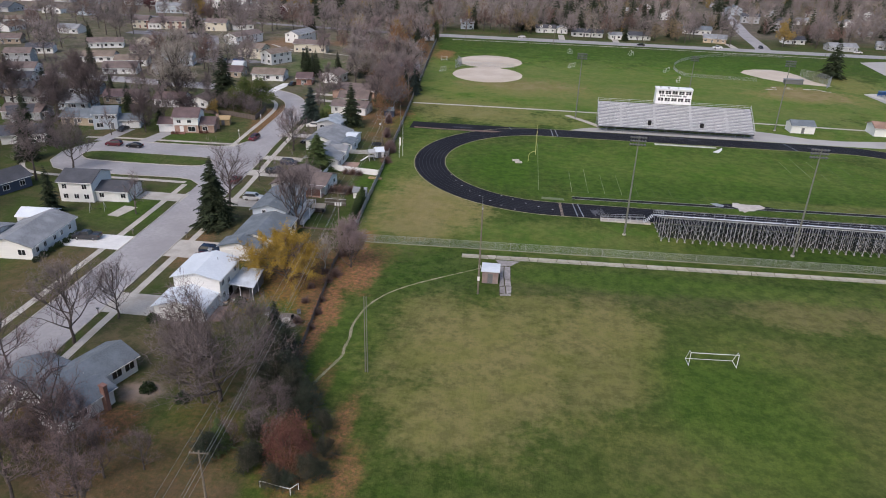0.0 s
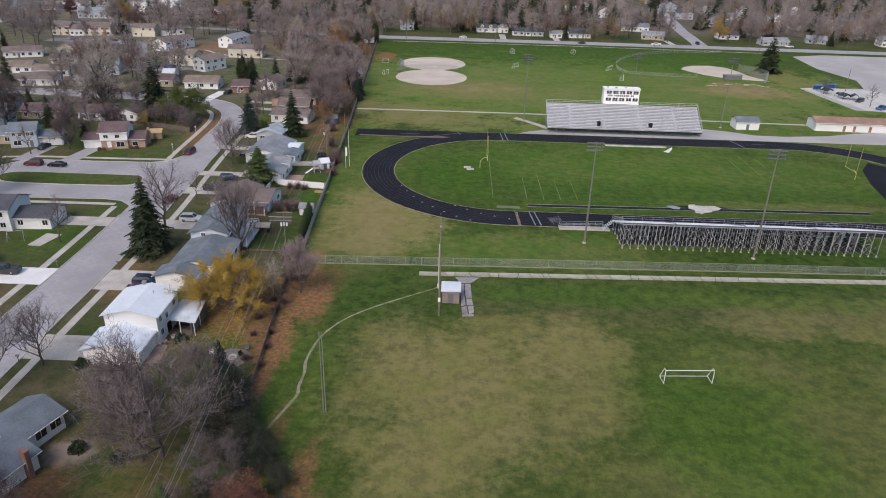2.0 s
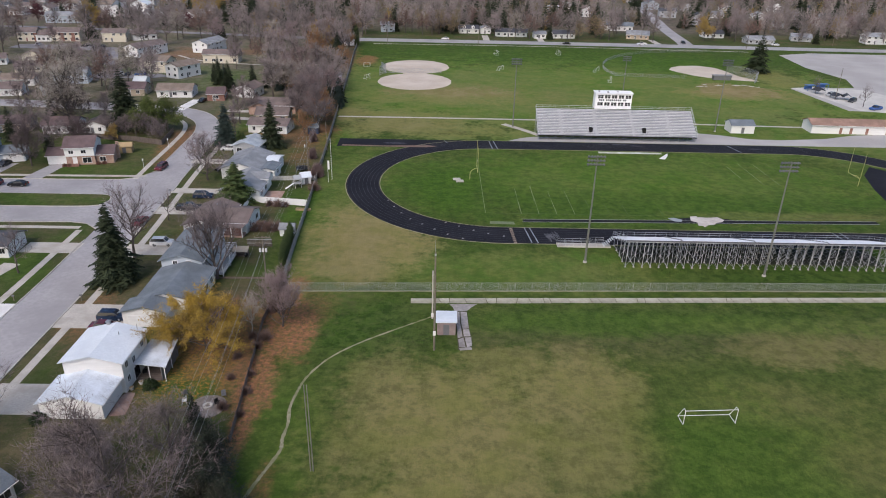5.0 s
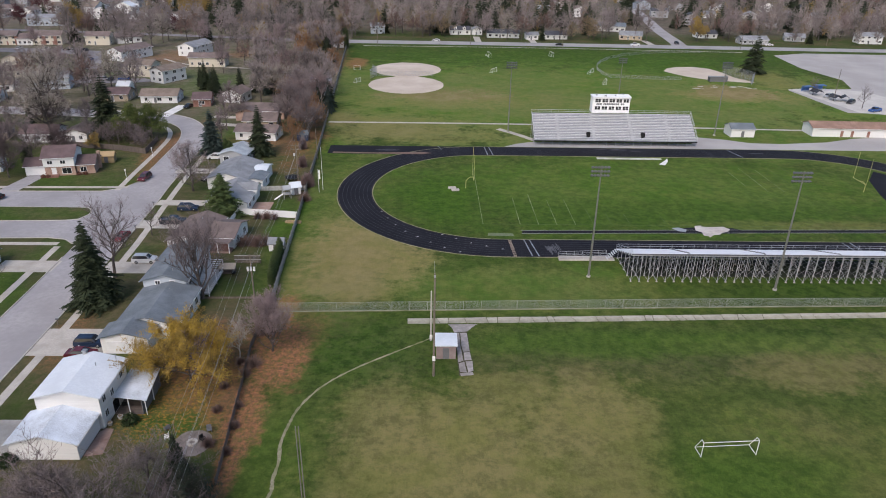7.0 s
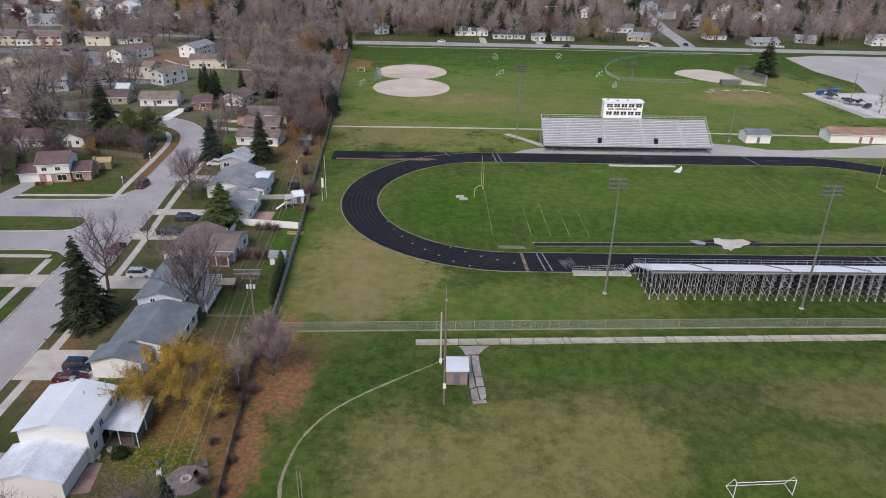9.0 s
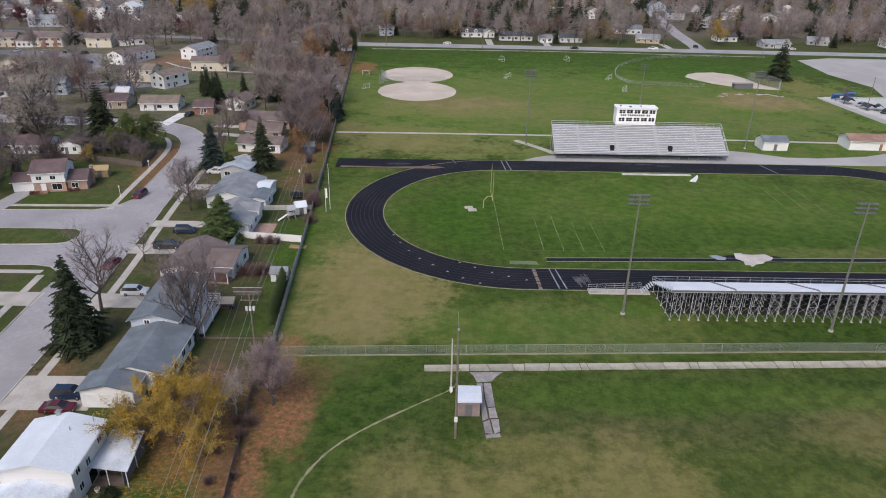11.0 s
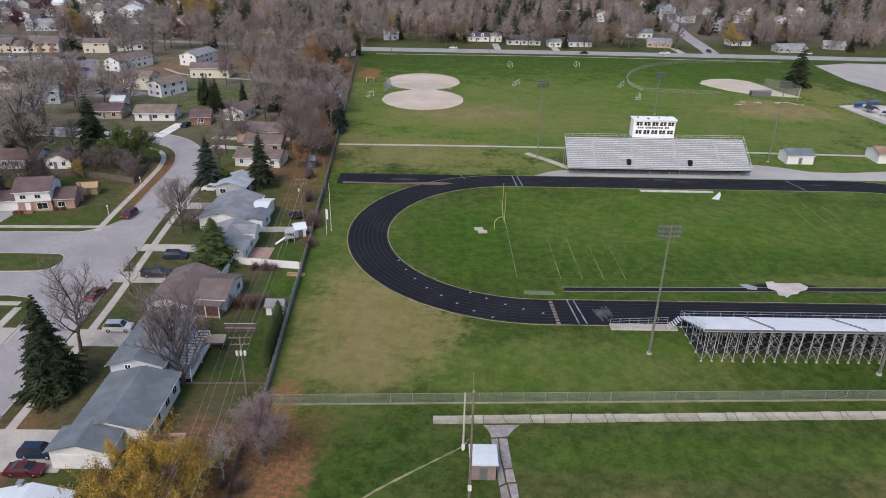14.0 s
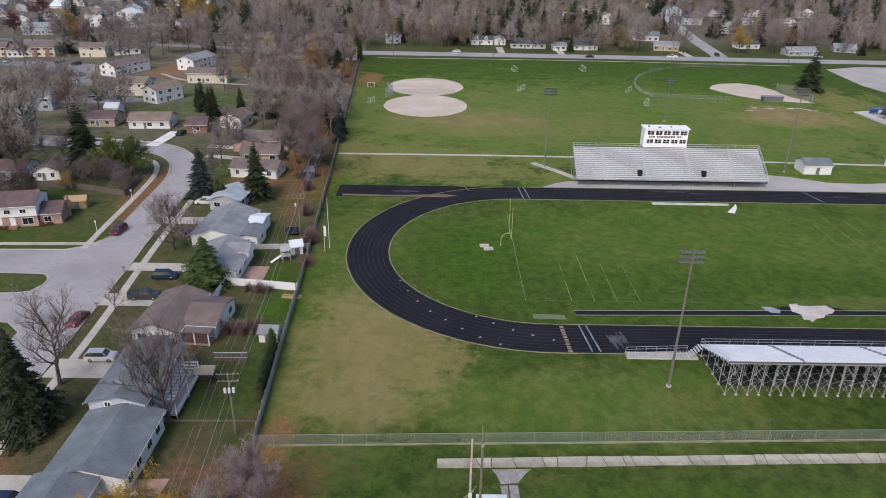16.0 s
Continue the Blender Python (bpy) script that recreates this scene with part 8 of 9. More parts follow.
for k, (p, q, r) in enumerate(zip(trod, offset_line(trod, -1.0), offset_line(trod, 1.0))):
    half = 0.12 + 0.1 * min(1.0, k / 70) + wear_rng.uniform(-0.06, 0.06)
    edge_l.append((p[0] + (q[0] - p[0]) * half, p[1] + (q[1] - p[1]) * half))
    half += wear_rng.uniform(-0.05, 0.06)
    edge_r.append((p[0] + (r[0] - p[0]) * half, p[1] + (r[1] - p[1]) * half))
solid("dirt_path", ribbon(edge_l, edge_r, -0.1, 0.02), PATH_DIRT, "narrow trodden dirt path across the grass", "path", kind="structure")

# ball fields
def disc(cx, cy, r, n=40, wob=0.02, seed=1, sx=1.0):
    q = random.Random(seed)
    return [(cx + sx * r * (1 + q.uniform(-wob, wob)) * math.cos(2 * math.pi * k / n), cy + r * (1 + q.uniform(-wob, wob)) * math.sin(2 * math.pi * k / n)) for k in range(n)]


for cx, cy, r, sd, z in ((-41.8, 181.5, 18.2, 1, 0.03), (-42.6, 217.0, 18.2, 2, 0.036)):
    bm = bmesh.new()
    slab(bm, disc(cx, cy, r, 44, 0.015, sd, 0.9), -0.1, z)
    solid("sand_infield", bm, SAND, "pale sandy ball field infield", "infield", kind="structure")
bm = bmesh.new()
slab(bm, [(84.5, 222), (87, 216), (92, 208), (98, 202.5), (106, 199), (114, 196.5), (119, 196), (118.5, 199), (114, 208), (113, 220), (110, 230), (103, 235), (94, 233.5), (88, 229)], -0.1, 0.03)
solid("sand_infield", bm, SAND, "pale sandy infield before the large pine", "infield", kind="structure")
t = thing("dugout", pose(102.2, 198.4, 0), "low dark dugout shelter with a flat roof", "dugout")
bm = bmesh.new()
box(bm, -4.2, 4.2, -1.1, -0.9, 0, 2.1)
box(bm, -4.2, -4.0, -1.1, 1.1, 0, 2.1)
box(bm, 4.0, 4.2, -1.1, 1.1, 0, 2.1)
part("wall", bm, RUBBER_GREY, t)
bm = bmesh.new()
box(bm, -4.5, 4.5, -1.4, 1.4, 2.1, 2.25)
part("roof", bm, ROOF_GREY, t)
bm = bmesh.new()
box(bm, -3.8, 3.8, -0.8, -0.4, 0.42, 0.5)
part("bench", bm, TIMBER, t)
bm = bmesh.new()
slab(bm, [(-49, 197), (-42, 195), (-35, 197), (-37, 200), (-36, 203), (-43, 204), (-49, 203), (-47, 200)], -0.1, 0.022)
solid("sand_neck", bm, SAND, "pale sand joining the two infields", "infield", kind="structure")
for k in range(16):
    a = 0.3 + k * 0.17
    x, y, w = 100 + 14 * math.cos(a) + rng.uniform(-2, 2), 178 + 9 * math.sin(a) + rng.uniform(-2, 2), rng.uniform(0.5, 1.6)
    bm = bmesh.new()
    slab(bm, [(x + w * rng.uniform(0.6, 1.3) * math.cos(q * 1.047), y + 0.5 * w * rng.uniform(0.6, 1.3) * math.sin(q * 1.047)) for q in range(6)], -0.05, 0.06)
    solid("pale_stone", bm, CONCRETE, "flat pale stone on the bare soil", "stone", "stones on the bare soil", "structure")
bm = bmesh.new()
slab(bm, [(-101, 189), (-74.5, 181), (-76, 196), (-80, 212), (-93, 224), (-98, 222), (-95, 205)], -0.1, 0.02)
solid("car_park", bm, mat("asphalt_grey", (0.21, 0.2, 0.21), (0.165, 0.16, 0.17), (0.25, 0.24, 0.25), 2, 0.2, 0.9), "grey asphalt car park behind the trees", "car park", kind="structure")
for x, y, rz, w in ((3.0, 255.2, 100, 5.5), (37.4, 259.1, 95, 5.5), (-0.2, 210.6, 60, 4.5), (46.8, 211.1, 60, 4.5), (48.9, 186.9, 80, 4.0), (-66.9, 213.5, 10, 3.0), (-62.8, 183.5, 60, 3.0)):
    soccer_goal(x - w * 0.3, y, rz, w, 2.0, 1.6, "white practice goal standing on the far grass")

# lines and marks of the football field
FIELD = [(-19.1, 26.3, 71.0, 1), (-10.4, 26.3, 44.0, 1), (-6.1, 26.3, 46.0, 1), (-1.8, 26.3, 42.0, 1), (2.6, 26.3, 43.0, 1), (6.9, 26.3, 36.0, 0), (11.2, 27.0, 34.0, 0), (15.6, 27.0, 33.0, 0), (24.2, 27.0, 32.0, 0),
         (54.5, 54.0, 66.0, 1), (58.9, 50.0, 70.0, 1), (63.2, 50.0, 68.0, 1), (67.5, 52.0, 70.0, 0), (71.9, 54.0, 72.0, 0)]
PAINT = mat("faded_line_paint", (0.1, 0.135, 0.045), (0.06, 0.1, 0.025), (0.055, 0.095, 0.02), 1.2, 0.22, 0.95, bump=0)
PAINT_FRESH = mat("line_paint", (0.3, 0.33, 0.2), (0.09, 0.13, 0.035), (0.06, 0.1, 0.022), 1.2, 0.18, 0.95, bump=0)
for x0, y0, y1, fresh in FIELD:
    bm = bmesh.new()
    box(bm, x0 - 0.07, x0 + 0.07, y0, y1, -0.05, 0.008)
    solid("yard_line", bm, PAINT_FRESH if fresh else PAINT, "faded white line painted on the grass", "line", "yard lines", "structure")
bm = bmesh.new()
box(bm, -19.1, 84.9, 26.22, 26.38, -0.05, 0.009)
solid("touch_line", bm, PAINT, "faded white side line on the grass", "line", kind="structure")
# white marks across the track
for x0, y0, x1, y1, w in ((-10.8, 17.4, -10.0, 9.2, 0.28), (-9.6, 17.4, -8.6, 9.2, 0.28), (60.5, 17.4, 61.6, 9.2, 0.3), (62.2, 17.4, 63.4, 9.2, 0.3), (-14.6, 88.2, -14.0, 79.8, 0.3), (-13.2, 88.2, -12.4, 79.8, 0.3), (-29, 88.2, -28, 85, 0.25), (62.5, 88.0, 64.5, 80.0, 0.3)):
    bm = bmesh.new()
    slab(bm, [(x0, y0), (x1, y1), (x1 + w, y1), (x0 + w, y0)] if y0 > y1 else [(x0, y0), (x0 + w, y0), (x1 + w, y1), (x1, y1)], 0.02, 0.042)
    bmesh.ops.recalc_face_normals(bm, faces=bm.faces)
    solid("finish_mark", bm, mat("pale_blue_paint", (0.3, 0.33, 0.38), (0.18, 0.2, 0.23), (0.1, 0.11, 0.13), 2, 0.4, 0.8, bump=0), "worn pale mark painted across the track", "mark", "marks on the track", "structure")
for lane in range(8):
    for s in (0, 1):
        y = 17.0 - lane * 1.07 - s * 0.45
        bm = bmesh.new()
        box(bm, -14.2 + 0.05 * lane, -13.5 + 0.05 * lane, y - 0.14, y + 0.14, 0.02, 0.044)
        solid("lane_number", bm, mat("ochre_paint", (0.36, 0.28, 0.22), (0.22, 0.17, 0.14), None, 3, 0.5, 0.8, bump=0), "ochre painted mark at a lane start", "mark", "lane start marks", "structure")
MARKS = [(-43.1, 33.4), (-41.4, 29.3), (-39.4, 25.3), (-37.0, 21.6), (-34.2, 18.7), (-31.3, 15.8), (-28.3, 13.1), (-25.0, 11.0), (-28.7, 20.0), (-25.7, 17.8), (-22.4, 15.6), (-19.2, 14.0), (-15.8, 12.6)]
MARK_WHITE = mat("worn_mark_paint", (0.34, 0.34, 0.34), (0.24, 0.24, 0.25), None, 3, 0.5, 0.8, bump=0)
for x, y in MARKS:
    bm = bmesh.new()
    slab(bm, [(x - 0.3, y - 0.25), (x + 0.3, y - 0.1), (x, y + 0.32)], 0.02, 0.044)
    solid("exchange_mark", bm, MARK_WHITE, "small pale triangle painted on the track", "mark", "exchange marks", "structure")
# Pale patches paint puddle glare before the far stand, along with scuffs.
SCUFF_GLARE = mat("scuffed_glare_track", (0.026, 0.026, 0.032), (0.052, 0.053, 0.062), (0.08, 0.081, 0.092), 1.1, 0.45, 0.85, bump=0, spec=0.15)
scuff_rng = random.Random(12)
for x, y, rx, ry in ((27.5, 86.6, 3.4, 0.9), (33.0, 85.6, 2.4, 0.6), (22.0, 86.9, 2.2, 0.5), (71.0, 84.5, 2.6, 0.7), (-45.0, 84.0, 4.0, 0.8)):
    bm = bmesh.new()
    slab(bm, [(x + rx * scuff_rng.uniform(0.65, 1.15) * math.cos(a * 0.4488), y + ry * scuff_rng.uniform(0.65, 1.15) * math.sin(a * 0.4488)) for a in range(14)], 0.01, 0.0375)
    solid("worn_patch", bm, SCUFF_GLARE, "pale patch of scuffing and painted wet glare on the track", "patch", "worn patches on the track", "structure")
STREAK = mat("worn_streak", (0.034, 0.034, 0.042), (0.09, 0.091, 0.1), (0.13, 0.131, 0.142), 1.4, 0.5, 0.85, bump=0, spec=0.15)
for k in range(9):
    x = -6.2 + 0.36 * k
    y0, y1 = 9.6 + scuff_rng.uniform(0, 2.2) + 0.1 * abs(k - 4), 16.6 - scuff_rng.uniform(0, 2.4) - 0.15 * abs(k - 4)
    w = scuff_rng.uniform(0.1, 0.3)
    bm = bmesh.new()
    slab(bm, [(x, y0), (x + w * 0.6, y0 + 0.5), (x + w - 0.25, y1 - 0.6), (x - 0.3, y1), (x - 0.25 - w * 0.5, y1 - 0.9), (x - w * 0.6, y0 + 0.8)], 0.01, 0.0372)
    solid("worn_streak", bm, STREAK, "pale worn streak across the track lanes", "patch", "worn streaks across the track", "structure")
# broken paving and a sheet on the runway
bm = bmesh.new()
slab(bm, [(26.5, 21.8), (39, 22.0), (41.5, 23.2), (39, 25.0), (29, 25.2), (26.5, 24.4)], -0.05, 0.034)
solid("runway_widening", bm, ASPHALT_TRACK, "black asphalt widening of the jump runway", "runway", kind="structure")
bm = bmesh.new()
slab(bm, [(30.5, 26.1), (32.2, 26.4), (32.0, 25.7), (34.4, 25.5), (37.1, 25.8), (38.1, 24.2), (37.2, 23.0), (35.5, 22.3), (34.8, 21.4), (33.2, 21.0), (31.8, 19.7), (31.7, 20.6), (30.7, 20.6), (31.0, 22.4), (29.8, 23.5)][::-1], -0.05, 0.07)
solid("stone_patch", bm, mat("pinkish_concrete", (0.5, 0.45, 0.41), (0.38, 0.34, 0.31), (0.56, 0.52, 0.48), 1.5, 0.3, 0.9), "ragged patch of pale broken concrete", "paving", kind="structure")
bm = bmesh.new()
slab(bm, [(24.7, 24.8), (26.3, 25.1), (27.9, 23.9), (27.3, 22.7), (25.7, 22.9)][::-1], -0.05, 0.06)
solid("stone_patch", bm, mat("bluish_tarp", (0.33, 0.36, 0.4), None, None, 3, 0.5, 0.8), "small bluish sheet beside the runway", "sheet", kind="structure")
for y in (20.95, 22.65):
    bm = bmesh.new()
    slab(bm, [(-10.7, y), (75, y + 2.15), (75, y + 2.27), (-10.7, y + 0.12)], -0.05, 0.05)
    solid("runway_edge", bm, mat("faded_white_edge", (0.3, 0.31, 0.3), (0.2, 0.21, 0.2), None, 2, 0.4, 0.8), "faded white edge of the runway", "edging", kind="structure")
bm = bmesh.new()
slab(bm, [(19.0, 77.0), (38.6, 77.0), (38.6, 78.4), (19.0, 78.6)], -0.05, 0.05)
solid("board_strip", bm, mat("chalky_strip", (0.5, 0.5, 0.44), (0.34, 0.36, 0.26), (0.6, 0.6, 0.57), 1.5, 0.4, 0.9), "faded chalk-white strip lying beside the track", "board", kind="structure")
bm = bmesh.new()
slab(bm, [(36.4, 72.5), (37.9, 71.7), (39.9, 75.5), (40.5, 78.0), (39.4, 76.4)], -0.05, 0.1)
solid("white_sheet", bm, WHITE, "crumpled white sheet beside the track", "sheet", kind="structure")
bm = bmesh.new()
slab(bm, [(-18.5, 19.6), (-12.5, 19.4), (-12.8, 21.0), (-18.3, 21.2)], -0.05, 0.01)
solid("bare_patch", bm, mat("pale_worn_grass", (0.17, 0.2, 0.12), (0.12, 0.15, 0.07), None, 2, 0.4, 0.95), "pale worn patch beside the track", "patch", kind="structure")
for x, y in ((-25.6, 50.2), (-24.8, 48.6)):
    t = thing("mat_block", pose(x, y, 0, 0, 0, rng.uniform(-10, 10)), "pale block lying on the end zone", "block")
    bm = bmesh.new()
    box(bm, -1.0, 1.0, -0.6, 0.6, 0, 0.3)
    part("block", bm, CONCRETE, t)
bm = bmesh.new()
slab(bm, [(-61, 80.2), (-34, 79.9), (-31, 81.2), (-34, 82.2), (-48, 81.0), (-61, 81.6)], 0.02, 0.035)
solid("clay_patch", bm, mat("clay", (0.2, 0.13, 0.1), (0.13, 0.1, 0.08), None, 2, 0.4, 0.9), "reddish worn clay at the end of the spur", "patch", kind="structure")

# ---------------------------------------------------------------- garden things
def garden_shed(x, y, rz, w, d, h, wall, roof, label):
    return small_shed("garden_shed", x, y, rz, w, d, h, wall, roof, label, False, 30)


garden_shed(-63.8, 11.9, 0, 3.0, 2.7, 1.7, WHITE, ROOF_GREY, "small white garden shed with a grey roof")
garden_shed(-66.0, 45.8, 20, 2.4, 3.0, 1.9, WHITE, ROOF_WHITE, "small white garden shed")
garden_shed(-123.8, 69.6, 12, 4.2, 3.0, 2.0, TIMBER, TIMBER, "pale timber garden shed behind the house")
garden_shed(-155.0, 161, 0, 5.0, 5.0, 2.6, WHITE, ROOF_WHITE, "small white domed garage")
garden_shed(-72.0, 94.0, 0, 3.4, 3.0, 2.2, SIDING_NAVY, ROOF_SLATE, "blue garden shed by the boundary")
garden_shed(-83.5, 281, 10, 6.0, 4.0, 2.6, WHITE, ROOF_WHITE, "white garage near the main road")

t = thing("trampoline", pose(-68.6, 55.5, 0), "round dark garden trampoline with a net", "trampoline")
bm = bmesh.new()
bmesh.ops.create_cone(bm, cap_ends=True, segments=24, radius1=1.9, radius2=1.9, depth=0.08)
bmesh.ops.translate(bm, verts=bm.verts, vec=(0, 0, 0.85))
part("mat", bm, BLACK, t)
for k in range(6):
    a = k * math.pi / 3
    bm = bmesh.new()
    tube(bm, (1.9 * math.cos(a), 1.9 * math.sin(a), 0), (1.9 * math.cos(a), 1.9 * math.sin(a), 2.6), 0.03, 0.03, 5)
    part("net_pole", bm, RUBBER_GREY, t)
bm = bmesh.new()
for z in (0.9, 2.55):
    for k in range(24):
        a, b = 2 * math.pi * k / 24, 2 * math.pi * (k + 1) / 24
        tube(bm, (1.9 * math.cos(a), 1.9 * math.sin(a), z), (1.9 * math.cos(b), 1.9 * math.sin(b), z), 0.035, 0.035, 4)
part("rim", bm, RUBBER_GREY, t)

t = thing("play_set", pose(-67.4, 41.8, 0, 0, 0, 25), "wooden garden play set with slide and small roof", "play set")
for x in (-0.8, 0.8):
    for y in (-0.8, 0.8):
        bm = bmesh.new()
        box(bm, x - 0.05, x + 0.05, y - 0.05, y + 0.05, 0, 2.6)
        part("post", bm, FENCE_GREY, t)
bm = bmesh.new()
box(bm, -0.9, 0.9, -0.9, 0.9, 1.2, 1.28)
part("platform", bm, FENCE_GREY, t)
gable_section(t, -0.8, 0.8, -0.8, 0.8, 2.35, 2.6, "x", 38, FENCE_GREY, SIDING_GREY, 0.25)
bm = bmesh.new()
slab(bm, [(-1.0, -0.4), (-1.0, 0.4), (-3.2, 0.4), (-3.2, -0.4)][::-1], 0.0, 0.06)
for v in bm.verts:
    v.co.z += 1.2 * max(0, (v.co.x + 3.2) / 2.2)
part("slide", bm, WHITE, t)

bm = bmesh.new()
slab(bm, disc(-62.8, -48.6, 2.6, 28, 0.04, 9), -0.05, 0.035)
solid("gravel_circle", bm, mat("dull_gravel", (0.19, 0.16, 0.145), (0.13, 0.11, 0.1), (0.23, 0.2, 0.18), 2.5, 0.4, 0.95, bump=0.3), "round grey gravel seating circle", "gravel", kind="structure")


def garden_chair(x, y, rz, material, label):
    t = thing("garden_chair", pose(x, y, 0, 0, 0, rz), label, "chair", "chairs round the gravel circle")
    bm = bmesh.new()
    box(bm, -0.32, 0.32, -0.3, 0.3, 0.36, 0.42)
    part("seat", bm, material, t)
    bm = bmesh.new()
    box(bm, -0.32, 0.32, 0.28, 0.34, 0.42, 1.0)
    part("backrest", bm, material, t)
    for sx in (-0.28, 0.28):
        for sy in (-0.25, 0.27):
            bm = bmesh.new()
            box(bm, sx - 0.03, sx + 0.03, sy - 0.03, sy + 0.03, 0, 0.36)
            part("leg", bm, material, t)
        bm = bmesh.new()
        box(bm, sx - 0.05, sx + 0.05, -0.3, 0.3, 0.58, 0.62)
        part("armrest", bm, material, t)


garden_chair(-66.4, -47.8, -70, WHITE, "white garden chair by the gravel circle")
garden_chair(-67.0, -46.0, -130, RUBBER_GREY, "dark grey garden chair beside the gravel circle")
garden_chair(-61.5, -48.2, 60, BLACK, "black garden chair by the gravel circle")
garden_chair(-61.2, -46.3, 20, RUBBER_GREY, "grey garden chair by the gravel circle")
garden_chair(-74.6, -41.0, 200, BLACK, "black garden chair under the terrace roof")
garden_chair(-73.0, -39.4, 120, RUBBER_GREY, "dark grey garden chair under the terrace roof")
for x, y, m, label in ((-74.2, -43.6, WHITE, "white flower tub beside the terrace"), (-75.0, -45.0, CONCRETE, "grey flower tub beside the terrace")):
    t = thing("flower_tub", pose(x, y, 0), label, "flower pot", "tubs beside the terrace")
    bm = bmesh.new()
    tube(bm, (0, 0, 0), (0, 0, 0.5), 0.24, 0.34, 12)
    part("tub", bm, m, t)
    bm = bmesh.new()
    tube(bm, (0, 0, 0.44), (0, 0, 0.52), 0.3, 0.28, 10)
    part("soil", bm, DIRT, t)
t = thing("fire_pit", pose(-62.8, -48.6, 0), "low stone fire pit ring", "fire pit")
for k in range(10):
    a = k * math.pi / 5
    bm = bmesh.new()
    tube(bm, (0.55 * math.cos(a), 0.55 * math.sin(a), 0), (0.55 * math.cos(a), 0.55 * math.sin(a), 0.3), 0.2, 0.18, 6)
    part("stone", bm, CONCRETE, t)
bm = bmesh.new()
slab(bm, [(-117.6, -10.9), (-114.8, -11.2), (-113.4, -5.2), (-116.9, -4.7)], -0.05, 0.05)
solid("patio", bm, CONCRETE, "pale concrete patio slab on the lawn", "patio", kind="structure")
# raised beds, timber, log stack
for x, y, rz, w, d, label in ((-63.0, 26.0, -5, 3.6, 1.0, "long timber planter below the white fence"),):
    t = thing("raised_bed", pose(x, y, 0, 0, 0, rz), label, "planter")
    for a in ((-w / 2, w / 2, -d / 2, -d / 2 + 0.15), (-w / 2, w / 2, d / 2 - 0.15, d / 2), (-w / 2, -w / 2 + 0.15, -d / 2, d / 2), (w / 2 - 0.15, w / 2, -d / 2, d / 2)):
        bm = bmesh.new()
        box(bm, *a, 0, 0.4)
        part("side", bm, TIMBER, t)
    bm = bmesh.new()
    box(bm, -w / 2 + 0.15, w / 2 - 0.15, -d / 2 + 0.15, d / 2 - 0.15, 0, 0.32)
    part("soil", bm, DIRT, t)
t = thing("garden_screen", pose(-68.3, 4.8, 0, 0, 0, 1), "weathered grey slatted garden screen with a pale top rail", "screen")
for x in (-2.5, 0.0, 2.5):
    bm = bmesh.new()
    box(bm, x - 0.06, x + 0.06, -0.06, 0.06, 0, 1.75)
    part("post", bm, FENCE_DARK, t)
for z in (0.85, 1.75):
    bm = bmesh.new()
    box(bm, -2.65, 2.65, -0.1, 0.02, z, z + 0.09)
    part("rail", bm, FENCE_GREY, t)
for k in range(26):
    bm = bmesh.new()
    box(bm, -2.58 + 0.2 * k, -2.44 + 0.2 * k, 0.025, 0.05, 0.1, 1.7)
    part("slat", bm, FENCE_DARK, t)
t = thing("log_rack", pose(-71.1, 0.3, 0, 0, 0, 1), "open brown timber rack with a pale board roof", "rack")
for x in (-1.45, 1.45):
    for y, h in ((-0.6, 1.35), (0.6, 1.75)):
        bm = bmesh.new()
        box(bm, x - 0.05, x + 0.05, y - 0.05, y + 0.05, 0, h)
        part("post", bm, FENCE_DARK, t)
for k in range(6):
    y = -0.85 + 0.29 * k
    bm = bmesh.new()
    for v in box(bm, -1.6, 1.6, y, y + 0.27, 1.36, 1.41):
        v.co.z += (v.co.y + 0.6) * 0.333
    part("roof_board", bm, mat("bleached_boards", (0.42, 0.36, 0.29), (0.34, 0.29, 0.23), None, 4, 0.5, 0.9), t, "pale sloping roof board")
for z in (0.15, 0.8):
    bm = bmesh.new()
    box(bm, -1.5, 1.5, -0.58, 0.58, z, z + 0.06)
    part("shelf", bm, FENCE_DARK, t)
log_rng = random.Random(81)
for k in range(24):
    bm = bmesh.new()
    x, z = -1.3 + 0.24 * (k % 12), 0.21 + 0.65 * (k // 12) + 0.09
    tube(bm, (x, -0.5 + log_rng.uniform(-0.1, 0.05), z), (x + log_rng.uniform(-0.03, 0.03), 0.5, z), 0.09, 0.1, 7)
    part("log", bm, FENCE_DARK, t)
t = thing("barbecue", pose(-69.7, -0.9, 0), "dark covered round barbecue on the lawn", "barbecue")
bm = bmesh.new()
bmesh.ops.create_uvsphere(bm, u_segments=14, v_segments=9, radius=0.42)
for v in bm.verts:
    v.co.z = v.co.z * (1.0 if v.co.z > 0 else 0.75) + 0.8
part("bowl", bm, BLACK, t)
for k in range(3):
    a = k * 2.094
    bm = bmesh.new()
    tube(bm, (0.38 * math.cos(a), 0.38 * math.sin(a), 0), (0.2 * math.cos(a), 0.2 * math.sin(a), 0.62), 0.025, 0.025, 6)
    part("leg", bm, BLACK, t)
t = thing("swing_frame", pose(-121.2, -8.6, 0, 0, 0, 20), "pale metal garden swing frame on the lawn", "swing")
for sx in (-1.6, 1.6):
    bm = bmesh.new()
    for sy in (-1.0, 1.0):
        tube(bm, (sx, sy, 0), (sx * 0.92, 0, 2.1), 0.04, 0.04, 6)
    tube(bm, (sx * 0.97, -0.6, 0.85), (sx * 0.97, 0.6, 0.85), 0.03, 0.03, 5)
    part("end_frame", bm, GALV, t)
bm = bmesh.new()
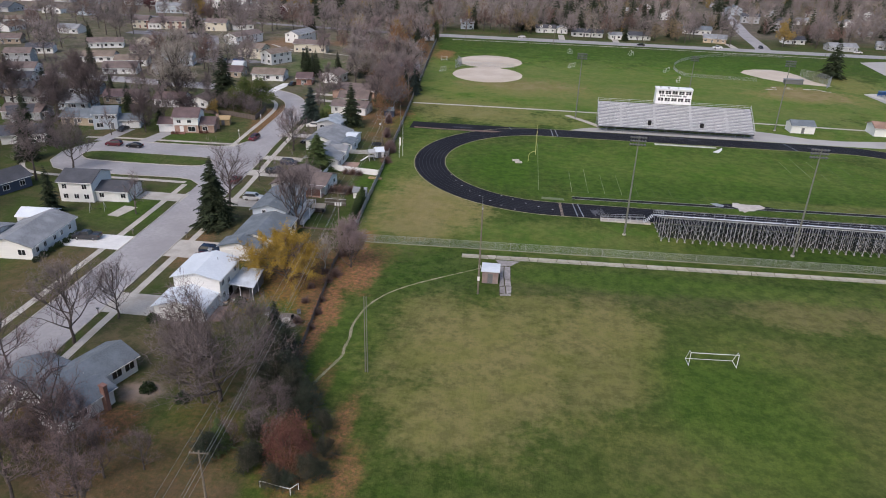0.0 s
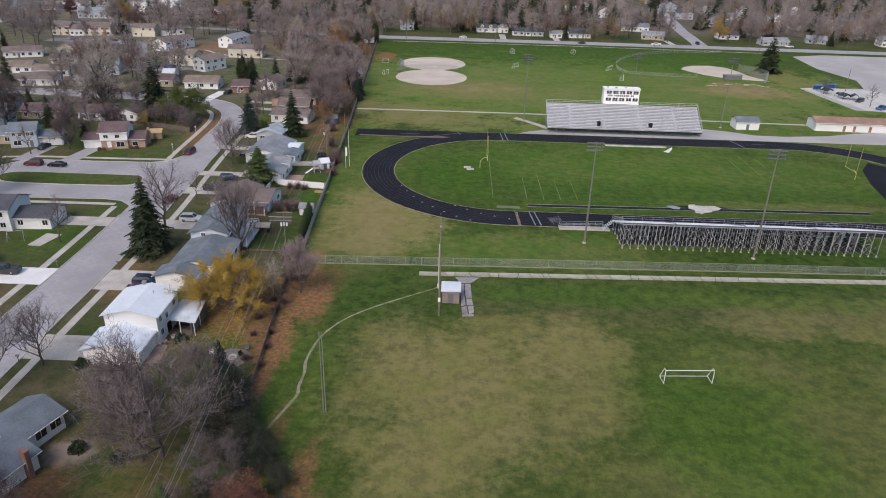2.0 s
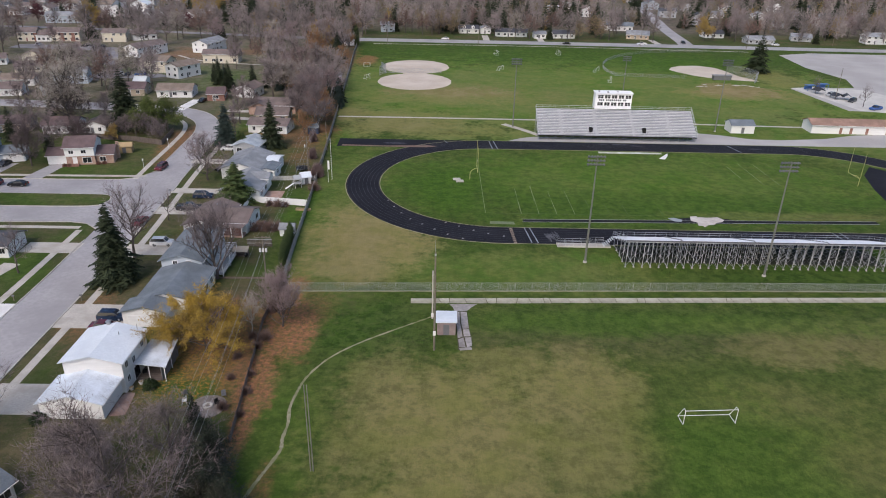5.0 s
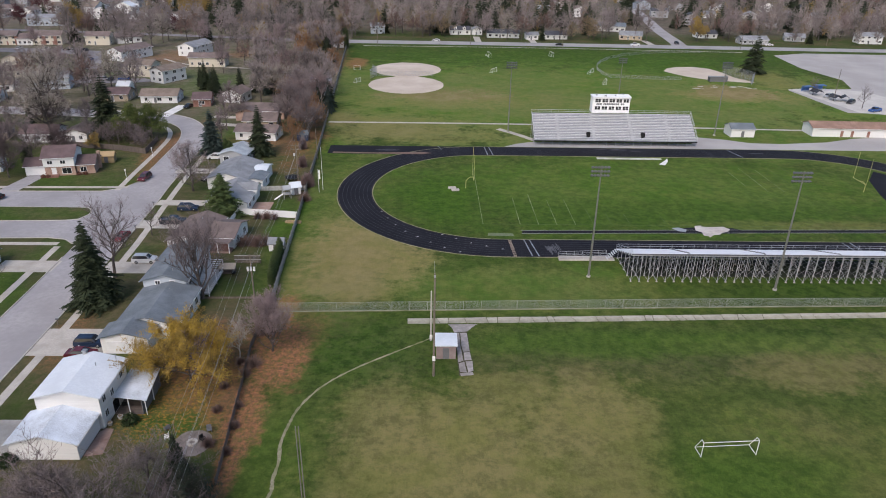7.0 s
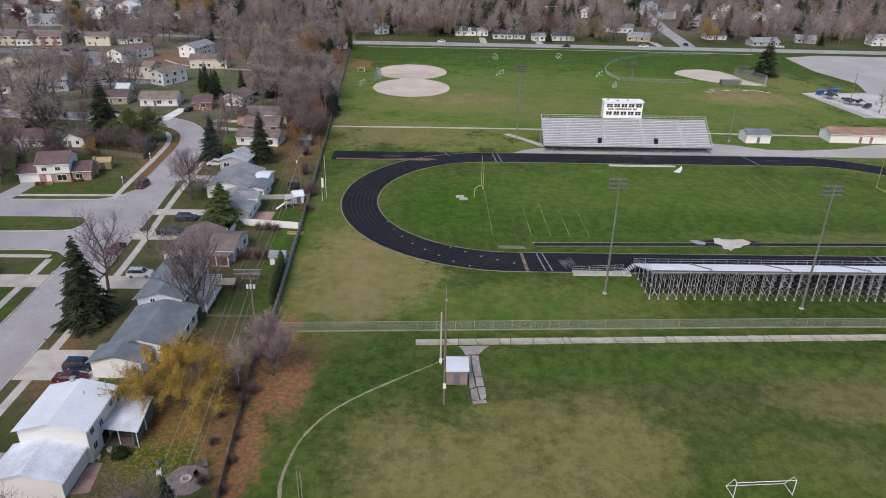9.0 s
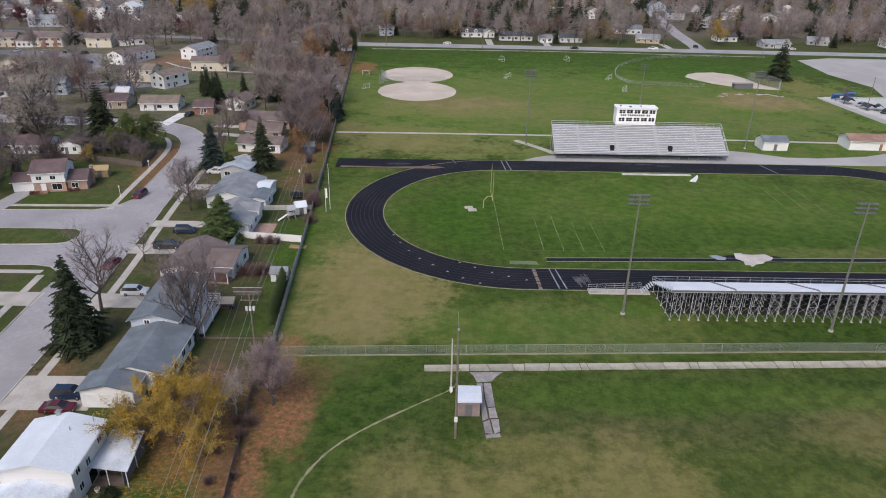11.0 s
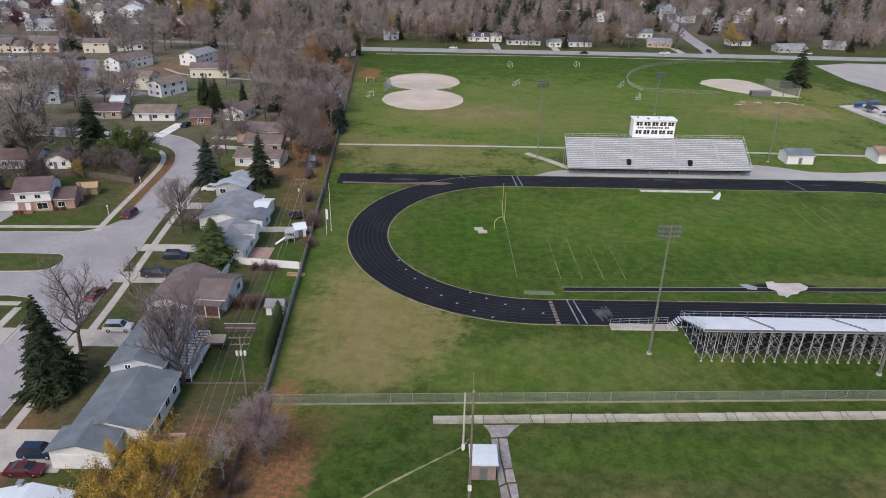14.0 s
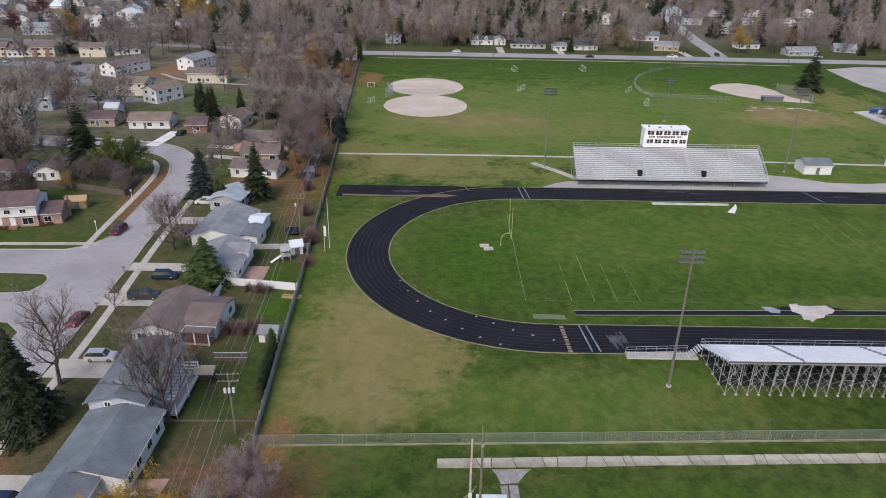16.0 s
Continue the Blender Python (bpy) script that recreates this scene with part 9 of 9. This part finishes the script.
tube(bm, (-1.5, 0, 2.1), (1.5, 0, 2.1), 0.045, 0.045, 6)
part("top_bar", bm, GALV, t)
for x in (-0.6, 0.6):
    bm = bmesh.new()
    for q in (-0.22, 0.22):
        tube(bm, (x + q, 0, 0.5), (x + q, 0, 2.1), 0.012, 0.012, 4)
    box(bm, x - 0.25, x + 0.25, -0.1, 0.1, 0.46, 0.5)
    part("seat", bm, BLACK, t)
t = thing("white_rail", pose(0, 0, 0), "low bent white pipe rail at the field edge", "rail")
corners = [Vector((-53.4, -86.2, 1.0)), Vector((-49.4, -86.9, 1.0)), Vector((-48.7, -85.9, 1.0))]
for p in corners:
    bm = bmesh.new()
    tube(bm, (p.x, p.y, 0), p, 0.05, 0.05, 6)
    part("post", bm, WHITE, t)
for p, q in zip(corners, corners[1:]):
    bm = bmesh.new()
    tube(bm, p, q, 0.05, 0.05, 6)
    part("rail", bm, WHITE, t)
# blue play equipment and dark canopies at the car park edge
bm = bmesh.new()
slab(bm, [(127.5, 182), (131, 170), (136, 140), (150, 136), (176, 138), (160, 180), (140, 186)], -0.05, 0.034)
solid("forecourt", bm, mat("pale_forecourt", (0.56, 0.54, 0.5), (0.48, 0.46, 0.43), (0.42, 0.4, 0.37), 1.5, 0.15, 0.9, bump=0.05), "pale concrete forecourt of the car park", "forecourt", kind="structure")
for x, y, rz in ((134, 178, 20), (141, 181, 10)):
    t = thing("bus_shelter", pose(x, y, 0, 0, 0, rz), "blue steel and panel shelter at the car park", "shelter")
    BLUE_PANEL = mat("blue_panel", (0.05, 0.13, 0.34), None, None, 4, 0.5, 0.5)
    bm = bmesh.new()
    box(bm, -2.4, 2.4, -1.2, 1.2, 2.3, 2.5)
    part("canopy", bm, BLUE_PANEL, t)
    for sx in (-2.2, 2.2):
        for sy in (-1.0, 1.0):
            bm = bmesh.new()
            tube(bm, (sx, sy, 0), (sx, sy, 2.3), 0.07, 0.07, 6)
            part("post", bm, BLUE_PANEL, t)
    bm = bmesh.new()
    box(bm, -2.3, 2.3, 1.05, 1.15, 0.5, 1.8)
    part("panel", bm, BLUE_PANEL, t)
for x, y, rz in ((134.6, 171.5, 15), (137.2, 161.0, 10), (140.4, 159.5, -20)):
    t = thing("canopy", pose(x, y, 0, 0, 0, rz), "low dark pitched canopy on thin posts", "canopy", "canopies at the car park")
    bm = bmesh.new()
    for sx in (-1, 1):
        a = [bm.verts.new(p) for p in ((0, -2.2, 2.6), (0, 2.2, 2.6), (sx * 1.9, 2.2, 1.4), (sx * 1.9, -2.2, 1.4))]
        b = [bm.verts.new(p) for p in ((0, -2.2, 2.66), (0, 2.2, 2.66), (sx * 1.9, 2.2, 1.46), (sx * 1.9, -2.2, 1.46))]
        bm.faces.new(a)
        bm.faces.new(b[::-1])
        for i in range(4):
            bm.faces.new((a[i], b[i], b[(i + 1) % 4], a[(i + 1) % 4]))
    bmesh.ops.recalc_face_normals(bm, faces=bm.faces)
    part("roof", bm, mat("dark_canvas", (0.05, 0.055, 0.065), (0.035, 0.04, 0.05), None, 4, 0.5, 0.8), t)
    for sx in (-1.8, 1.8):
        for sy in (-2.0, 2.0):
            bm = bmesh.new()
            tube(bm, (sx, sy, 0), (sx, sy, 1.45), 0.05, 0.05, 6)
            part("post", bm, GALV, t)
place(SMALL_BARE, 133, 171, 1.0)
place(SMALL_BARE, 140.5, 147, 1.2)
bm = bmesh.new()
slab(bm, [(-262, 262), (-262, 250), (-214, 246), (-200, 222), (-192, 206), (-186, 208), (-193, 226), (-206, 256), (-226, 261)], -0.05, 0.03)
solid("car_park", bm, mat("asphalt_grey", (0.21, 0.2, 0.21), (0.165, 0.16, 0.17), (0.25, 0.24, 0.25), 2, 0.2, 0.9), "grey asphalt car park between apartment blocks", "car park", kind="structure")
bm = bmesh.new()
slab(bm, [(-186, 176), (-160, 176), (-150, 182), (-158, 187), (-186, 184)][::1], -0.05, 0.03)
solid("car_park", bm, MATS["asphalt_grey"], "small grey asphalt car park before the apartments", "car park", kind="structure")
strip("footpath", [(-166, 236), (-150, 222), (-120, 214), (-108, 212)], 1.5, 0.025, CONCRETE, "pale concrete path between apartment lawns", "footpath")
strip("driveway", [(-126.3, 121), (-124.4, 138)], 4.0, 0.03, CONCRETE_WHITE, "pale concrete driveway of the corner bungalow", "driveway", n=2)
strip("driveway", [(-106, 112), (-95, 110)], 3.2, 0.03, CONCRETE, "pale concrete driveway", "driveway", n=2)
strip("driveway", [(-108.5, 122), (-100, 121)], 3.2, 0.03, CONCRETE, "pale concrete driveway", "driveway", n=2)
for x, y, z in ((-2, 306, 332), (32, 306, 323), (104, 306, 326)):
    strip("driveway", [(x, y), (x, z)], 4.0, 0.028, CONCRETE, "pale concrete driveway off the main road", "driveway", n=2)
# post boxes along the kerb
for x, y in ((-94.6, -19.2), (-97.0, 20.8), (-98.2, 35.2), (-106.4, -19.8), (-94.9, -51.8)):
    t = thing("mailbox", pose(x, y, 0), "roadside mailbox on a short post", "mailbox")
    bm = bmesh.new()
    box(bm, -0.05, 0.05, -0.05, 0.05, 0, 1.0)
    part("post", bm, WOOD_POLE, t)
    bm = bmesh.new()
    box(bm, -0.25, 0.25, -0.1, 0.1, 1.0, 1.24)
    part("box", bm, RUBBER_GREY, t)

# ---------------------------------------------------------------- vehicles


def car_paint(name, c):
    return mat(name, c, tuple(v * 0.92 for v in c), None, 4, 0.5, 0.25, 0.1, 0, spec=0.6)


PAINTS = {"maroon": car_paint("maroon_paint", (0.11, 0.02, 0.028)), "black": car_paint("black_paint", (0.014, 0.014, 0.016)), "white": car_paint("white_car_paint", (0.7, 0.7, 0.7)),
          "navy": car_paint("navy_paint", (0.02, 0.035, 0.07)), "charcoal": car_paint("charcoal_paint", (0.045, 0.045, 0.05)), "silver": car_paint("silver_paint", (0.42, 0.43, 0.44)), "blue": car_paint("blue_paint", (0.04, 0.1, 0.3)),
          "red": car_paint("red_paint", (0.2, 0.03, 0.04))}
PROFILES = {
    "sedan": (4.7, 1.82, [(0, 0.45), (0.02, 0.68), (0.22, 0.86), (1.25, 0.95), (4.0, 1.0), (4.6, 0.95), (4.7, 0.6), (4.66, 0.35)], [(1.15, 0.93), (1.95, 1.38), (3.25, 1.42), (4.05, 0.99)]),
    "suv": (4.75, 1.9, [(0, 0.5), (0.03, 0.85), (0.25, 1.0), (1.2, 1.08), (4.5, 1.1), (4.7, 1.05), (4.75, 0.6), (4.7, 0.4)], [(1.1, 1.06), (1.75, 1.66), (4.25, 1.68), (4.66, 1.1)]),
    "pickup": (5.7, 1.95, [(0, 0.55), (0.03, 0.95), (0.3, 1.08), (1.5, 1.14), (3.9, 1.14), (5.6, 1.14), (5.7, 1.1), (5.7, 0.55)], [(1.4, 1.12), (2.05, 1.8), (3.5, 1.8), (3.8, 1.14)]),
}


def loft(bm, outline, half, inset=0.0, tuck=0.1):
    """A body shell from its side view: full width in the middle, drawn in towards top and bottom edges."""
    zs = [z for _, z in outline]
    z0, z1 = min(zs), max(zs)
    rings = []
    for s, k in ((-1, 1.0), (-1, 0.86), (1, 0.86), (1, 1.0)):
        row = []
        for x, z in outline:
            f = (z - z0) / max(z1 - z0, 1e-6)
            w = half - inset * f - (tuck * 0.4 if k == 1.0 else 0) * 0
            y = s * w * (1.0 if k == 1.0 else 0.82)
            zz = z - (0.05 if k == 1.0 else 0)
            row.append(bm.verts.new((x, y, zz)))
        rings.append(row)
    n = len(outline)
    for a, b in zip(rings, rings[1:]):
        for i in range(n):
            j = (i + 1) % n
            bm.faces.new((a[i], a[j], b[j], b[i]))
    bm.faces.new(rings[0][::-1])
    bm.faces.new(rings[-1])
    bmesh.ops.recalc_face_normals(bm, faces=bm.faces)


def car(kind, x, y, rz, paint, label, group=""):
    L, W, body, cabin = PROFILES[kind]
    t = thing("pickup_truck" if kind == "pickup" else "car", pose(x, y, 0.03, 0, 0, rz), label, "truck" if kind == "pickup" else "car", group)
    P = PAINTS[paint]
    sh = Matrix.Translation((-L / 2, 0, 0))
    bm = bmesh.new()
    loft(bm, [(0.05, 0.3)] + body + [(L - 0.1, 0.28)], W / 2)
    if kind == "pickup":
        box(bm, 3.95, 5.62, -W / 2 + 0.02, -W / 2 + 0.12, 1.1, 1.3)
        box(bm, 3.95, 5.62, W / 2 - 0.12, W / 2 - 0.02, 1.1, 1.3)
        box(bm, 5.55, 5.66, -W / 2 + 0.1, W / 2 - 0.1, 1.1, 1.3)
    bm.transform(sh)
    part("body", bm, P, t)
    bm = bmesh.new()
    loft(bm, cabin, W / 2 - 0.06, 0.2)
    bm.transform(sh)
    gl = part("glazing", bm, DARK, t, "dark window glass")
    bm = bmesh.new()
    tx0, tx1 = cabin[1][0] + 0.02, cabin[2][0] - 0.02
    tz = cabin[2][1]
    box(bm, tx0, tx1, -W / 2 + 0.26, W / 2 - 0.26, tz - 0.03, tz + 0.035)
    for a, b in ((cabin[0], cabin[1]), (cabin[3], cabin[2])):
        for s in (-1, 1):
            tube(bm, (a[0], s * (W / 2 - 0.06), a[1]), (b[0], s * (W / 2 - 0.25), b[1]), 0.05, 0.05, 5)
    bm.transform(sh)
    part("roof", bm, P, t)
    for wx in (L * 0.19, L * 0.8):
        for s in (-1, 1):
            bm = bmesh.new()
            tube(bm, (wx, s * (W / 2 - 0.2), 0.34), (wx, s * (W / 2 + 0.01), 0.34), 0.34, 0.34, 14)
            bm.transform(sh)
            wh = part("wheel", bm, BLACK, t)
            bm = bmesh.new()
            tube(bm, (wx, s * (W / 2 + 0.005), 0.34), (wx, s * (W / 2 + 0.03), 0.34), 0.21, 0.18, 10)
            bm.transform(sh)
            part("rim", bm, CHROME, wh)
    hz = body[1][1] - 0.02
    for s in (-1, 1):
        bm = bmesh.new()
        box(bm, -0.015, 0.1, s * W * 0.36 - 0.17, s * W * 0.36 + 0.17, hz - 0.12, hz + 0.02)
        bm.transform(sh)
        part("headlight", bm, LAMP_GLASS, t)
        bm = bmesh.new()
        box(bm, L - 0.08, L + 0.015, s * W * 0.4 - 0.12, s * W * 0.4 + 0.12, hz - 0.1, hz + 0.12)
        bm.transform(sh)
        part("tail_light", bm, TAIL_RED, t)
    for s in (-1, 1):
        bm = bmesh.new()
        box(bm, cabin[0][0] + 0.35, cabin[0][0] + 0.5, s * (W / 2 + 0.02) - 0.09, s * (W / 2 + 0.02) + 0.09, 1.0, 1.14)
        bm.transform(sh)
        part("wing_mirror", bm, P, t)
    return t


for kind, x, y, rz, paint, label in (
        ("suv", -145.3, 39.6, 2, "maroon", "dark maroon estate car parked beside the kerb"), ("sedan", -138.6, 39.2, 2, "black", "black saloon car parked beside the kerb"),
        ("suv", -107.6, 54.6, 84, "maroon", "maroon car parked at the kerb"), ("pickup", -114.6, -23.4, 4, "charcoal", "charcoal pickup truck on a white driveway"),
        ("suv", -89.0, 5.0, 182, "white", "white car parked on a driveway"), ("suv", -89.2, 33.0, 183, "navy", "dark blue car parked on a driveway"),
        ("pickup", -90.0, 24.9, 183, "charcoal", "dark grey pickup truck on a driveway"), ("sedan", -98.2, 16.2, 84, "red", "dark red car parked at the kerb"),
        ("sedan", -90.0, 54.0, 0, "black", "black car parked on a driveway"), ("suv", -94.0, 73.0, 0, "white", "white car parked near a spruce"),
        ("suv", -86.3, -25.4, 180, "navy", "dark blue car parked on a wide driveway"), ("sedan", -86.3, -28.6, 180, "maroon", "maroon saloon car parked on a wide driveway"),
        ("sedan", -151.4, 55.2, 88, "charcoal", "dark car parked before a garage"), ("suv", -82.0, 183.5, 5, "white", "white car parked behind the boundary fence"),
        ("suv", -82.2, 189.5, 5, "blue", "blue car parked behind the boundary fence"), ("pickup", -82.4, 196.5, 5, "silver", "silver pickup truck parked behind the fence"),
        ("pickup", 143.0, 142.5, 25, "blue", "blue pickup truck at the car park edge"), ("suv", 141.0, 156.0, 40, "charcoal", "dark car under a bare tree"), ("suv", 137.5, 167.0, 35, "silver", "silver car at the car park edge"),
        ("sedan", -121.5, 134.5, 80, "black", "dark car parked before a small house"), ("sedan", 178.0, 312.0, 0, "white", "white car parked beside the main road"), ("sedan", 45.7, 299.8, 0, "black", "black car on the main road"), ("sedan", -27.6, 310.5, 0, "white", "white car beside the main road"), ("pickup", 92.3, 303.5, 0, "white", "white pickup truck on the main road"), ("suv", 120.5, 312.0, 88, "charcoal", "dark car at the mouth of the side street"), ("suv", -95.2, 196.7, 70, "white", "white car parked among the trees"), ("sedan", -91.8, 199.0, 70, "silver", "silver car parked among the trees")):
    car(kind, x, y, rz, paint, label)
for k, (x, y) in enumerate(((-235.6, 257.0), (-223.5, 256.5), (-219.5, 254), (-214.0, 253.5), (-199.5, 228), (-195.5, 212), (-180.4, 180.5), (-173.5, 181.0), (-169.5, 181.2), (-164.5, 183.0), (-250.5, 258.5))):
    car(("sedan", "suv")[k % 2], x, y, (90, 5, 88, 40)[k % 4], ("white", "black", "silver", "charcoal", "blue")[k % 5], "parked car on the apartment car park", "cars of the apartment car park")
